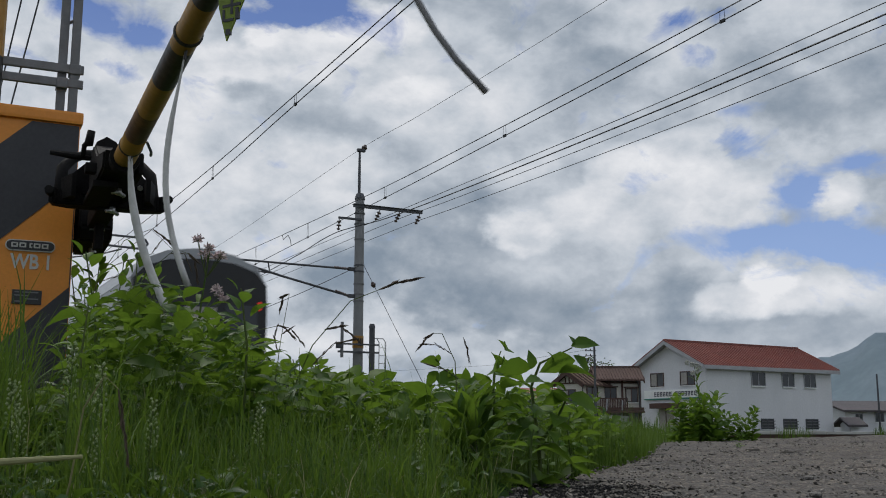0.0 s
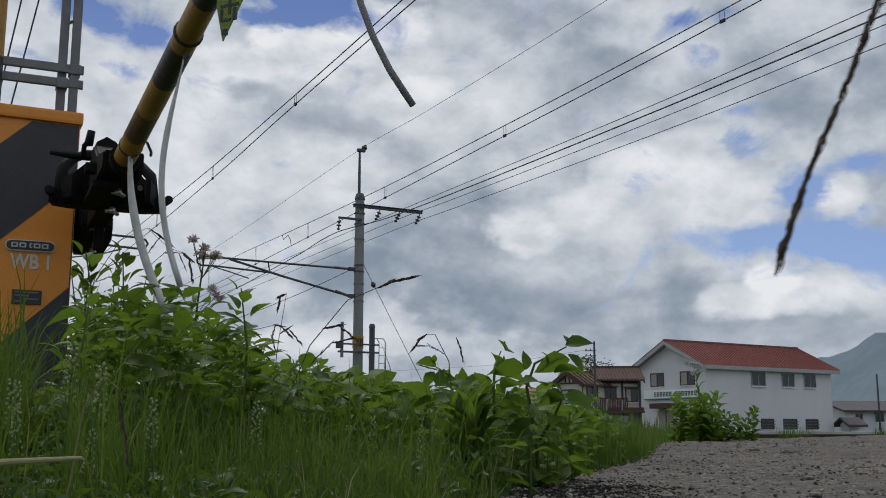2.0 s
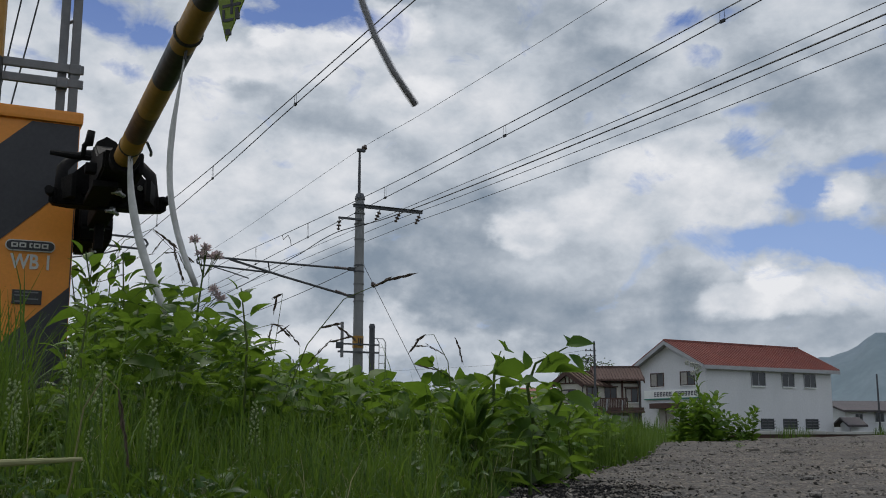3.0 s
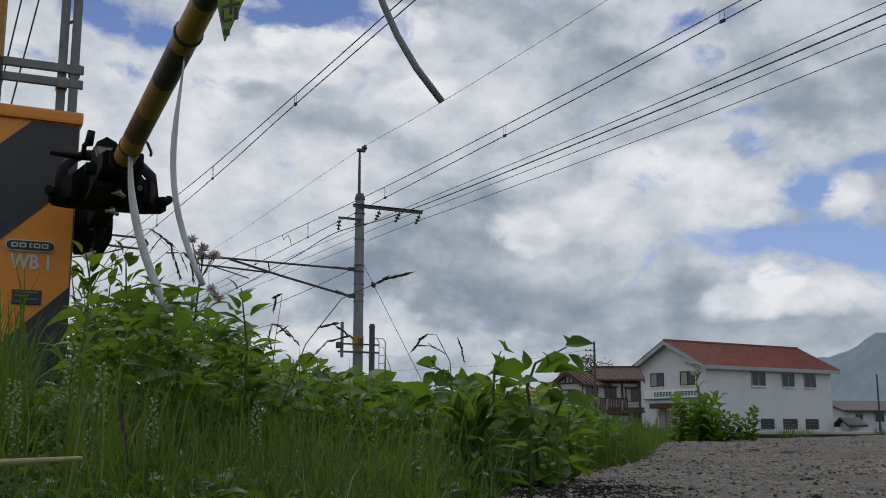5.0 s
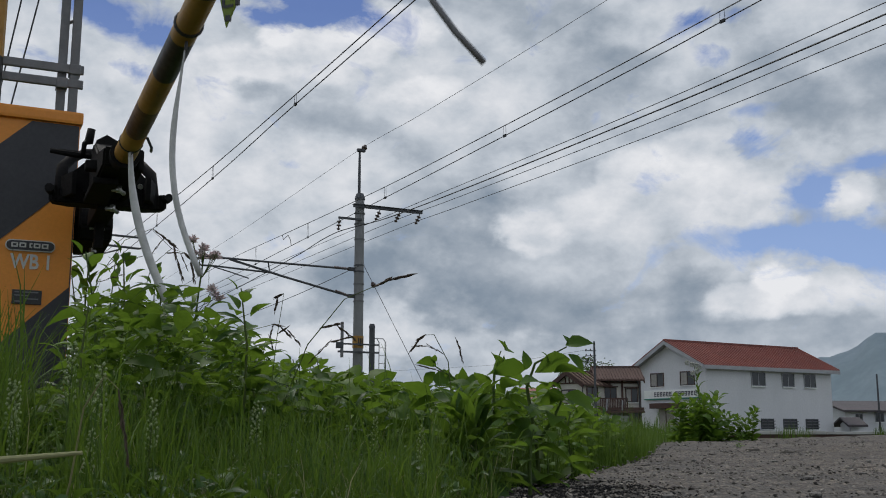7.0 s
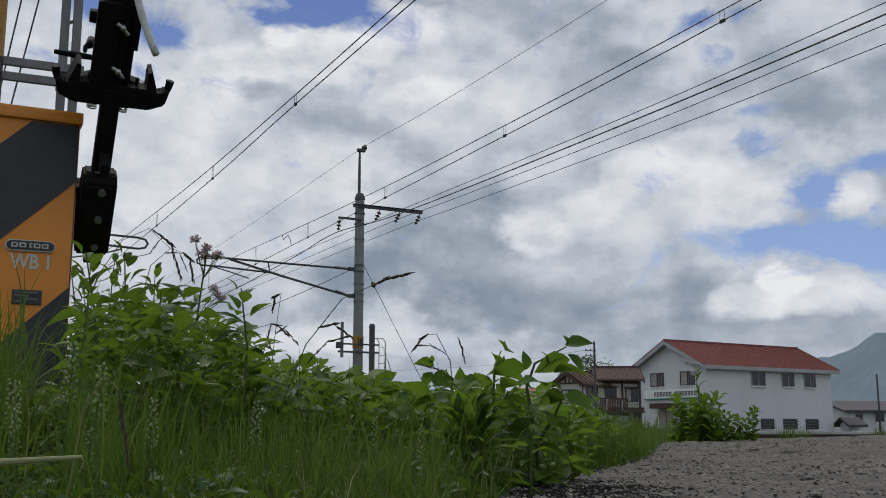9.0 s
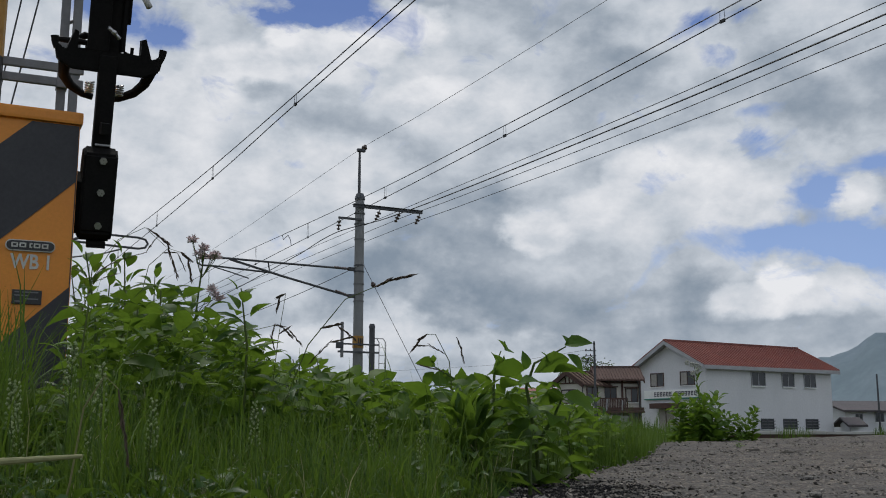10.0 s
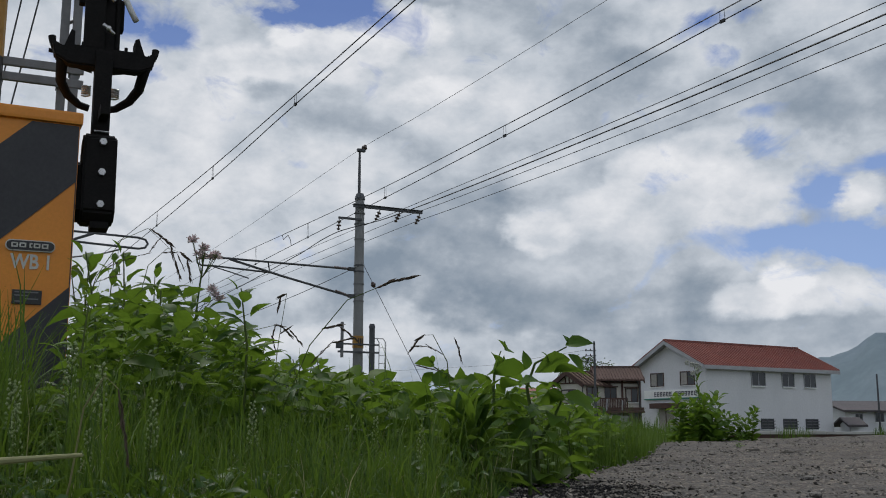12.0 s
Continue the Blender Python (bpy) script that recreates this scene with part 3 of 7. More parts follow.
def loose_gravel():
    """Grit too small to tell apart, on the road's worn top."""
    rnd = random.Random(6)
    t = [(1, 0, 0), (-0.6, 0.8, 0), (-0.5, -0.9, 0), (0.1, 0.1, 0.8), (0.1, 0, -0.6)]
    f = [(0, 1, 3), (1, 2, 3), (2, 0, 3), (1, 0, 4), (2, 1, 4), (0, 2, 4)]
    mats = []
    while len(mats) < 9000:
        y = 1.4 + 11 * rnd.random() ** 1.7
        e = road_edge(y)
        x = e - 0.05 + rnd.random() ** 1.3 * (0.5 + 0.5 * y)
        if noise.noise(Vector((x * 2, y * 2, 4))) < rnd.uniform(-0.6, 0.5):
            continue
        r = rnd.uniform(0.0018, 0.006) * (1 + 0.08 * y)
        z = road_height(x, y) if x > e else ground_height(x, y) + 0.03
        mats.append(pose(x, y, z + r * 0.2, rnd.uniform(-30, 30), rnd.uniform(-30, 30), rnd.uniform(0, 360)) @ Matrix.Diagonal((r * rnd.uniform(0.8, 1.6), r, r * 0.8, 1)))
    tagged(many("gravel", (t, f), mats, GRIT, False), "loose grey grit on worn asphalt", "gravel", kind="stuff")
    mats = []
    while len(mats) < 5200:
        x, y = rnd.gauss(0.21, 0.11), rnd.gauss(2.25, 0.3)
        if y > 1.5 and x > road_edge(y) - 0.06:
            r = rnd.uniform(0.0012, 0.0034)
            z = road_height(x, y) if x > road_edge(y) + 0.03 else ground_height(x, y) + 0.04
            mats.append(pose(x, y, z + r * 0.3, rnd.uniform(-30, 30), rnd.uniform(-30, 30), rnd.uniform(0, 360)) @ Matrix.Diagonal((r * 1.3, r, r, 1)))
    tagged(many("gravel", (t, f), mats, DARK_GRIT, False), "loose black grit by the broken edge", "gravel", kind="stuff")


def kerb_wall():
    """Low wall with a pale coping past the road."""
    ob = thing("kerb_wall", pose(8.9, 31, 0, 0, 0, -4), "low brown concrete wall with pale worn coping", "wall", kind="structure")
    part("wall_base", box(BM(), (-1.6, 0, -0.2), (14, 0.3, 0.05)), WOOD, ob)
    for k in range(8):
        part("coping_stone", box(BM(), (-1.7 + k * 1.97, -0.05, 0.05), (0.25 + k * 1.97, 0.35, 0.13 + 0.01 * (k % 2)), 0.015), KERB, ob)


def hills():
    def ridge(name, dist, prof, label):
        bm = BM()
        rows = []
        for a, h in prof:
            s = Vector((math.sin(a), math.cos(a), 0))
            rows.append([bm.verts.new(s * (dist - 2.2 * h) + Vector((0, 0, -5))), bm.verts.new(s * (dist - 0.8 * h) + Vector((0, 0, h * 0.62))), bm.verts.new(s * dist + Vector((0, 0, h))), bm.verts.new(s * (dist + 120) + Vector((0, 0, -5)))])
        for a, b in zip(rows, rows[1:]):
            for k in range(3):
                bm.faces.new((a[k], a[k + 1], b[k + 1], b[k]))
        bmesh.ops.recalc_face_normals(bm, faces=bm.faces)
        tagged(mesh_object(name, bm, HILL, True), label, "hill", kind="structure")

    prof = []
    for i in range(60):
        a = 0.305 + i * 0.008
        h = 1900 * (0.064 * min(max((a - 0.27) / 0.06, 0), 1) + 0.006 * min(max((a - 0.343) / 0.02, 0), 1) + 0.017 * min(max((a - 0.366) / 0.028, 0), 1))
        prof.append((a, max(h + 9 * noise.noise(Vector((a * 60, 1, 0))) + 4 * noise.noise(Vector((a * 200, 3, 0))), 1)))
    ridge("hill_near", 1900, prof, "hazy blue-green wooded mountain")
    prof = []
    for i in range(90):
        a = -0.7 + i * 0.012
        h = 2100 * 0.022 + 14 * noise.noise(Vector((a * 14, 5, 0))) + 4 * noise.noise(Vector((a * 70, 7, 0)))
        prof.append((a, max(h, 1)))
    ridge("hill_far", 2100, prof, "low hazy blue ridge on the horizon")


kerb_wall()
hills()

# ---- tracks, poles, wires ----
def railway(name, across):
    """One track along the line: ballast bed and two rails."""
    ob = thing(name, Matrix.Translation(on_track(across, 0, 0)) @ TRACK, "railway track on a low ballast bed", "railway track", kind="structure")
    slabm = slab(BM(), ((-1.9, -0.3), (-1.3, -0.16), (1.3, -0.16), (1.9, -0.3)), -40, 420)
    part("ballast_bed", slabm, BALLAST, ob)
    for sx in (-0.55, 0.55):
        part("rail", box(BM(), (sx - 0.035, -40, -0.165), (sx + 0.035, 420, -0.03), 0.008), RUST, ob)


railway("railway_near", 5.4)
railway("railway_far", 9.5)


def wire(name, knots, r, label):
    """A wire through (across, along, height) knots of the line's frame, smoothed between them."""
    ob = thing(name, TRACK.copy(), label, "cable", "overhead wires")
    ks = [Vector(k) for k in knots]
    pts = []
    for i in range(len(ks) - 1):
        a, b, c, d = ks[max(i - 1, 0)], ks[i], ks[i + 1], ks[min(i + 2, len(ks) - 1)]
        n = 10
        m1 = (c - a) / max(c.y - a.y, 0.01) * (c.y - b.y)
        m2 = (d - b) / max(d.y - b.y, 0.01) * (c.y - b.y)
        for k in range(n):
            f = k / n
            pts.append(b * (2 * f ** 3 - 3 * f * f + 1) + m1 * (f ** 3 - 2 * f * f + f) + c * (3 * f * f - 2 * f ** 3) + m2 * (f ** 3 - f * f))
    pts.append(ks[-1])
    part("cable", tube(BM(), pts, r, 5), WIRE, ob)
    return ob, pts


def wire_height(pts, y):
    for a, b in zip(pts, pts[1:]):
        if y <= b.y:
            return a.z + (b.z - a.z) * (y - a.y) / (b.y - a.y)
    return pts[-1].z


def dropper(ob, x, y, lo, hi):
    bm = BM()
    tube(bm, [(x, y - 0.04, hi), (x, y - 0.05, lo + 0.02), (x, y - 0.03, lo), (x, y + 0.03, lo), (x, y + 0.05, lo + 0.02), (x, y + 0.04, hi)], 0.004, 4)
    part("dropper", bm, WIRE, ob)
    part("clip", box(BM(), (x - 0.015, y - 0.045, lo - 0.022), (x + 0.015, y + 0.045, lo + 0.022), 0.005), WIRE, ob)


# the two tracks' suspension wires: across, messenger (along, height), contact (along, height), droppers
for across, mess, cont, drops in (
        (5.4, ((-8, 6.05), (11.57, 5.624), (19.74, 5.504), (25.17, 5.526), (45, 5.75), (150, 5.75)), ((-8, 5.8), (11.18, 5.476), (16.3, 5.37), (19.71, 5.262), (25.84, 5.168), (45, 5.05), (150, 5.0)), (5.2, 10.4, 15.66, 20.69, 25.88, 31.0, 36.2)),
        (9.4, ((-8, 6.2), (9.66, 5.687), (17.76, 5.571), (21.99, 5.565), (28.09, 5.651), (33.21, 5.72), (60, 5.4), (150, 5.6)), ((-8, 6.0), (9.31, 5.551), (11.33, 5.488), (17.76, 5.363), (20.96, 5.308), (25.97, 5.235), (33.27, 5.128), (60, 5.0), (150, 4.9)), (4.6, 10.03, 15.72, 20.97, 25.99, 30.58, 36.0))):
    m_wire, m_pts = wire("messenger_wire", [(across, y, z) for y, z in mess], 0.009, "dark overhead messenger wire")
    c_wire, c_pts = wire("contact_wire", [(across, y, z) for y, z in cont], 0.009, "dark overhead contact wire")
    for y in drops:
        dropper(m_wire, across, y, wire_height(c_pts, y), wire_height(m_pts, y))
    if across > 9:
        jumper = [(across, 28.1, 5.65), (across, 28.0, 5.5), (across, 27.6, 5.56), (across, 27.4, 5.4), (across, 27.3, 5.215)]
        part("jumper", tube(BM(), jumper, 0.009, 6), WIRE, m_wire, "looped connecting wire", True)
for across, near, over in ((13.4, ((-10, 6.98), (10.64, 6.816), (16.21, 6.772), (25.32, 6.859), (30.3, 6.9)), 6.95), (14.1, ((-10, 6.95), (11.23, 6.791), (17.08, 6.758), (26.64, 6.88), (30.5, 6.97)), 6.97), (14.83, ((-10, 6.95), (11.84, 6.794), (17.45, 6.782), (28.02, 6.932), (30.8, 6.99)), 7.0)):
    wire("feeder_wire", [(across, y, z) for y, z in near] + [(across, 40, over), (across, 80, over), (across, 160, over + 0.3)], 0.009, "thin dark feeder wire on the pole's crossarm")
wire("feeder_cable", [(12.78, -10, 6.45), (12.78, 10.16, 6.323), (12.78, 15.47, 6.317), (12.78, 24.14, 6.408), (12.78, 28.8, 6.53), (12.02, 30.5, 6.376), (12.02, 34.03, 6.198), (12.02, 43.14, 5.878), (12.02, 80, 5.2), (12.02, 160, 5.6)], 0.015, "thick black feeder cable")
wire("ground_wire", [(12.78, -10, 9.6), (12.78, 17.05, 9.19), (12.78, 25.87, 9.134), (12.78, 30.4, 9.2), (12.78, 45.28, 8.727), (12.78, 80, 8.3), (12.78, 160, 8.6)], 0.0065, "thin pale ground wire at the pole's top")
wire("return_wire", [(12.6, 30.07, 5.27), (12.4, 35.0, 4.952), (12.4, 41.84, 4.812), (12.4, 90, 4.6)], 0.011, "dark return wire from the pole's hinge")


def insulator(parent, p, drop=0.36, lean=-0.17):
    """A hanging insulator of three sheds, pulled aside by its wire."""
    prof = ((0, 0.014), (0.12, 0.014), (0.2, 0.02), (0.26, 0.07), (0.34, 0.075), (0.38, 0.022), (0.5, 0.022), (0.56, 0.075), (0.64, 0.08), (0.68, 0.022), (0.8, 0.022), (0.85, 0.06), (0.92, 0.055), (1.0, 0.015))
    pts = [(p[0] + lean * max(f - 0.15, 0), p[1], p[2] - drop * f) for f, r in prof]
    part("insulator", tube(BM(), pts, [r for f, r in prof], 8), CERAMIC, parent, "brown ceramic insulator", True)


def lying_insulator(parent, a, b):
    a, b = Vector(a), Vector(b)
    pts = [a + (b - a) * k / 12 for k in range(13)]
    rad = [0.05 if k % 2 else 0.028 for k in range(13)]
    part("insulator", tube(BM(), pts, rad, 8), CERAMIC, parent, "ribbed insulator", True)


def catenary_pole():
    base = on_track(12.78, 30.5, 0)
    ob = thing("catenary_pole", Matrix.Translation(base) @ TRACK, "grey concrete railway pole with steel crossarm and bracket", "pole")
    part("shaft", tube(BM(), [(0, 0, -0.4), (0, 0, 3), (0, 0, 6), (0, 0, 7.62), (0, 0, 7.7)], [0.165, 0.158, 0.15, 0.145, 0.11], 20), CONCRETE, ob, "", True)
    part("cap", tube(BM(), [(0, 0, 7.5), (0, 0, 7.56), (0, 0, 7.7)], [0.17, 0.17, 0.12], 16), DARK_STEEL, ob)
    part("top_mast", tube(BM(), [(-0.03, 0, 7.0), (-0.03, 0, 8.4), (-0.03, 0, 9.15)], [0.05, 0.045, 0.035], 8), DARK_STEEL, ob)
    part("mast_clamp", box(BM(), (-0.12, -0.06, 9.1), (0.16, 0.06, 9.2), 0.02), DARK_STEEL, ob)
    part("mast_insulator", tube(BM(), [(0.1, 0, 9.16), (0.13, 0, 9.25), (0.16, 0, 9.34)], [0.04, 0.1, 0.05], 10), CERAMIC, ob)
    part("crossarm", box(BM(), (-0.3, -0.22, 7.2), (2.15, -0.15, 7.3), 0.01), DARK_STEEL, ob, "steel channel crossarm")
    part("crossarm_flange", box(BM(), (-0.3, -0.26, 7.29), (2.15, -0.1, 7.31)), DARK_STEEL, ob)
    for x in (0.62, 1.32, 2.05):
        insulator(ob, (x, -0.18, 7.2), 0.36)
    part("side_arm", box(BM(), (-0.8, -0.2, 6.78), (0.0, -0.14, 6.85), 0.01), DARK_STEEL, ob)
    insulator(ob, (-0.77, -0.17, 6.8), 0.40, -0.03)
    for z in (7.33, 7.05, 6.7, 6.2, 5.35, 5.15, 4.75, 4.42, 4.2, 3.0):
        part("band", tube(BM(), [(0, 0, z - 0.02), (0, 0, z + 0.02)], 0.172, 18), STEEL if z not in (5.35, 5.15) else DARK_STEEL, ob)
    # hinged bracket over the far track
    part("top_tube", tube(BM(), [(-0.35, 0, 5.22), (-2.4, 0, 5.24), (-4.9, 0, 5.27)], 0.035, 8), DARK_STEEL, ob)
    part("brace_tube", tube(BM(), [(-0.35, 0, 4.36), (-2.5, 0, 4.83), (-4.2, 0, 5.24)], 0.038, 8), DARK_STEEL, ob)
    part("stay_tube", tube(BM(), [(-2.95, 0, 4.94), (-3.0, 0, 5.22)], 0.02, 6), DARK_STEEL, ob)
    loop = [(-2.9, 0, 4.92), (-4.6, 0, 5.0), (-5.05, 0, 5.0), (-5.18, 0, 5.06), (-5.2, 0, 5.15), (-5.1, 0, 5.24), (-4.9, 0, 5.27)]
    part("steady_tube", tube(BM(), loop, 0.03, 8), DARK_STEEL, ob)
    part("registration_arm", tube(BM(), [(-4.7, 0, 4.98), (-4.2, 0, 4.86), (-3.6, 0, 4.7)], 0.018, 6), DARK_STEEL, ob)
    lying_insulator(ob, (-0.85, 0, 5.24), (-0.35, 0, 5.22))
    lying_insulator(ob, (-0.8, 0, 4.5), (-0.35, 0, 4.36))
    for z in (5.22, 4.36):
        part("hinge", box(BM(), (-0.36, -0.05, z - 0.06), (-0.14, 0.05, z + 0.06), 0.02), DARK_STEEL, ob)
    tag = part("warning_plate", tube(BM(), [(0, 0, 2.72), (0, 0, 3.1)], 0.176, 18), YELLOW, ob, "yellow warning plate wrapped round the pole")
    for k in range(3):
        part("plate_mark", box(BM(), (-0.07 + 0.06 * k, -0.186, 2.78), (-0.035 + 0.06 * k, -0.172, 3.02)), BADGE, tag)
    part("guy_wire", tube(BM(), [(0.12, 0, 5.45), (1.646, 0, 2.807), (3.2, 0, 0.1)], 0.009, 5), WIRE, ob)
    part("guy_insulator", tube(BM(), [(0.46, 0, 4.86), (0.50, 0, 4.77), (0.545, 0, 4.68)], [0.03, 0.09, 0.04], 8), CERAMIC, ob)
    # small platform irons
    part("platform_iron", box(BM(), (-0.75, -0.22, 2.55), (0.62, -0.17, 2.61), 0.005), DARK_STEEL, ob)
    part("platform_iron", box(BM(), (-0.75, -0.22, 2.8), (0.62, -0.17, 2.85), 0.005), DARK_STEEL, ob)
    part("bracket_post", tube(BM(), [(-0.62, -0.2, 2.4), (-0.62, -0.2, 3.5)], 0.05, 8), STEEL, ob)
    part("lamp_box", box(BM(), (-0.8, -0.26, 2.68), (-0.6, -0.12, 2.88), 0.03), DARK_STEEL, ob)


def signal_post():
    ob = thing("signal_post", Matrix.Translation((-2.72, 40, 0)) @ TRACK, "dark steel trackside post with a ladder", "post")
    part("shaft", tube(BM(), [(0, 0, -0.3), (0, 0, 4.1)], 0.11, 12), DARK_STEEL, ob)
    part("shaft_cap", tube(BM(), [(0, 0, 4.05), (0, 0, 4.2)], [0.13, 0.09], 12), DARK_STEEL, ob)
    for x in (0.3, 0.58):
        part("ladder_rail", tube(BM(), [(x, 0, 0.3), (x, 0, 3.5), (x - 0.1, 0, 3.65), (0, 0, 3.65)], 0.018, 5), STEEL, ob)
    for k in range(10):
        part("rung", tube(BM(), [(0.3, 0, 0.6 + 0.3 * k), (0.58, 0, 0.6 + 0.3 * k)], 0.012, 5), STEEL, ob)


def near_bracket_pole():
    base = on_track(1.0, 26.5, 0)
    ob = thing("catenary_pole", Matrix.Translation(base) @ TRACK, "grey concrete railway pole holding a tubular bracket", "pole")
    part("shaft", tube(BM(), [(0, 0, -0.4), (0, 0, 7.2)], [0.165, 0.145], 18), CONCRETE, ob, "", True)
    part("top_tube", tube(BM(), [(0.2, 0, 5.0), (2.0, 0, 4.98), (4.1, 0, 4.94), (4.27, 0, 4.9), (4.33, 0, 4.8), (4.27, 0, 4.7), (4.1, 0, 4.66), (2.0, 0, 4.74), (0.9, 0, 4.78)], 0.03, 8), DARK_STEEL, ob)
    part("brace_tube", tube(BM(), [(0.2, 0, 4.0), (2.0, 0, 4.55), (3.0, 0, 4.95)], 0.036, 8), DARK_STEEL, ob)
    part("registration_arm", tube(BM(), [(3.7, 0, 4.62), (3.2, 0, 4.45), (2.4, 0, 4.3)], 0.02, 6), DARK_STEEL, ob)
    lying_insulator(ob, (0.2, 0, 5.0), (0.7, 0, 4.99))


catenary_pole()
signal_post()
near_bracket_pole()

# ---- the crossing's machine, its arm, and the frame behind ----
def barrier_machine():
    """Cabinet; local x to its side, y away; its front is the plane y = 0."""
    ob = thing("barrier_machine", pose(-1.258, 3.5, 0, 0, 0, 26), "orange barrier machine cabinet with black diagonal stripes", "barrier machine")
    w, d, top = 0.62, 0.5, 1.185
    part("cabinet", box(BM(), (-w, 0, 0.1), (0, d, top - 0.017), 0.008), ORANGE, ob)
    part("lid", box(BM(), (-w - 0.012, -0.014, top - 0.018), (0.008, d + 0.012, top + 0.026), 0.01), ORANGE, ob)
    part("base_plinth", box(BM(), (-w - 0.06, -0.05, -0.25), (0.06, d + 0.05, 0.1), 0.015), CONCRETE, ob)
    # slanting stripes, cut to the front's outline
    slope = 0.965
    for c in (1.315, 0.607, -0.10):
        lo, hi = [], []
        n = 12
        for k in range(n + 1):
            x = -w + 0.004 + (w - 0.008) * k / n
            a = min(max(c - 0.345 + slope * x, 0.105), top - 0.022)
            b = min(max(c + slope * x, 0.105), top - 0.022)
            lo.append((x, a)), hi.append((x, b))
        bm = BM()
        for k in range(n):
            q = [lo[k], lo[k + 1], hi[k + 1], hi[k]]
            if hi[k][1] - lo[k][1] < 0.001 and hi[k + 1][1] - lo[k + 1][1] < 0.001:
                continue
            vs = [bm.verts.new((x, -0.003, z)) for x, z in q]
            try:
                bm.faces.new(vs)
            except ValueError:
                pass
        bmesh.ops.remove_doubles(bm, verts=bm.verts, dist=0.0004)
        bmesh.ops.dissolve_degenerate(bm, edges=bm.edges, dist=0.0005)
        part("stripe", bm, BLACK_PAINT, ob, "black painted stripe")
    # maker's badge: rounded plate with blocky marks
    badge_shape = []
    for k in range(24):
        a = k * math.tau / 24
        badge_shape.append((-0.1355 + math.copysign(0.059, math.cos(a)) + 0.019 * math.cos(a), 0.732 + 0.019 * math.sin(a)))
    badge = part("badge", slab(BM(), badge_shape, -0.009, -0.002), LETTER, ob, "black maker's badge with a pale rim")
    inner = [(-0.1355 + (x + 0.1355) * 0.962, 0.732 + (z - 0.732) * 0.82) for x, z in badge_shape]
    part("badge_field", slab(BM(), inner, -0.0105, -0.009), BADGE, badge)
    for k in range(5):
        x = -0.1955 + 0.0252 * k
        wd = 0.021 if k != 2 else 0.009
        x += 0.006 if k == 2 else (-0.006 if k > 2 else 0)
        for zz in (0.7245, 0.7365):
            part("badge_mark", box(BM(), (x, -0.0125, zz), (x + wd, -0.0105, zz + 0.0042)), LETTER, badge)
        part("badge_mark", box(BM(), (x, -0.0125, 0.7245), (x + 0.005, -0.0105, 0.7407)), LETTER, badge)
        if k != 2:
            part("badge_mark", box(BM(), (x + wd - 0.005, -0.0125, 0.7245), (x + wd, -0.0105, 0.7407)), LETTER, badge)
    lettering("WB 1", 0.07, LETTER, ob, pose(-0.196, -0.002, 0.654, 90, 0, 0), fit=(0.123, 0.05))
    plate = part("type_plate", box(BM(), (-0.182, -0.006, 0.536), (-0.090, 0.0, 0.584), 0.002), BADGE, ob, "small dark type plate")
    for zz, x0, x1 in ((0.574, -0.175, -0.161), (0.574, -0.151, -0.101), (0.563, -0.175, -0.131), (0.552, -0.145, -0.101), (0.543, -0.175, -0.151)):
        part("plate_mark", box(BM(), (x0, -0.0075, zz), (x1, -0.006, zz + 0.004)), STEEL, plate)
    # shaft boss on the side
    part("shaft_boss", tube(BM(), [(0, 0.24, 0.96), (0.05, 0.24, 0.96)], 0.06, 16), BLACK_IRON, ob)
    part("shaft", tube(BM(), [(0.0, 0.24, 0.96), (0.1, 0.24, 0.96)], 0.03, 12), BRIGHT, ob)
    part("door_seam", box(BM(), (-0.006, -0.0015, 0.12), (-0.003, 0.0, top - 0.07)), BLACK_PAINT, ob)
    return ob


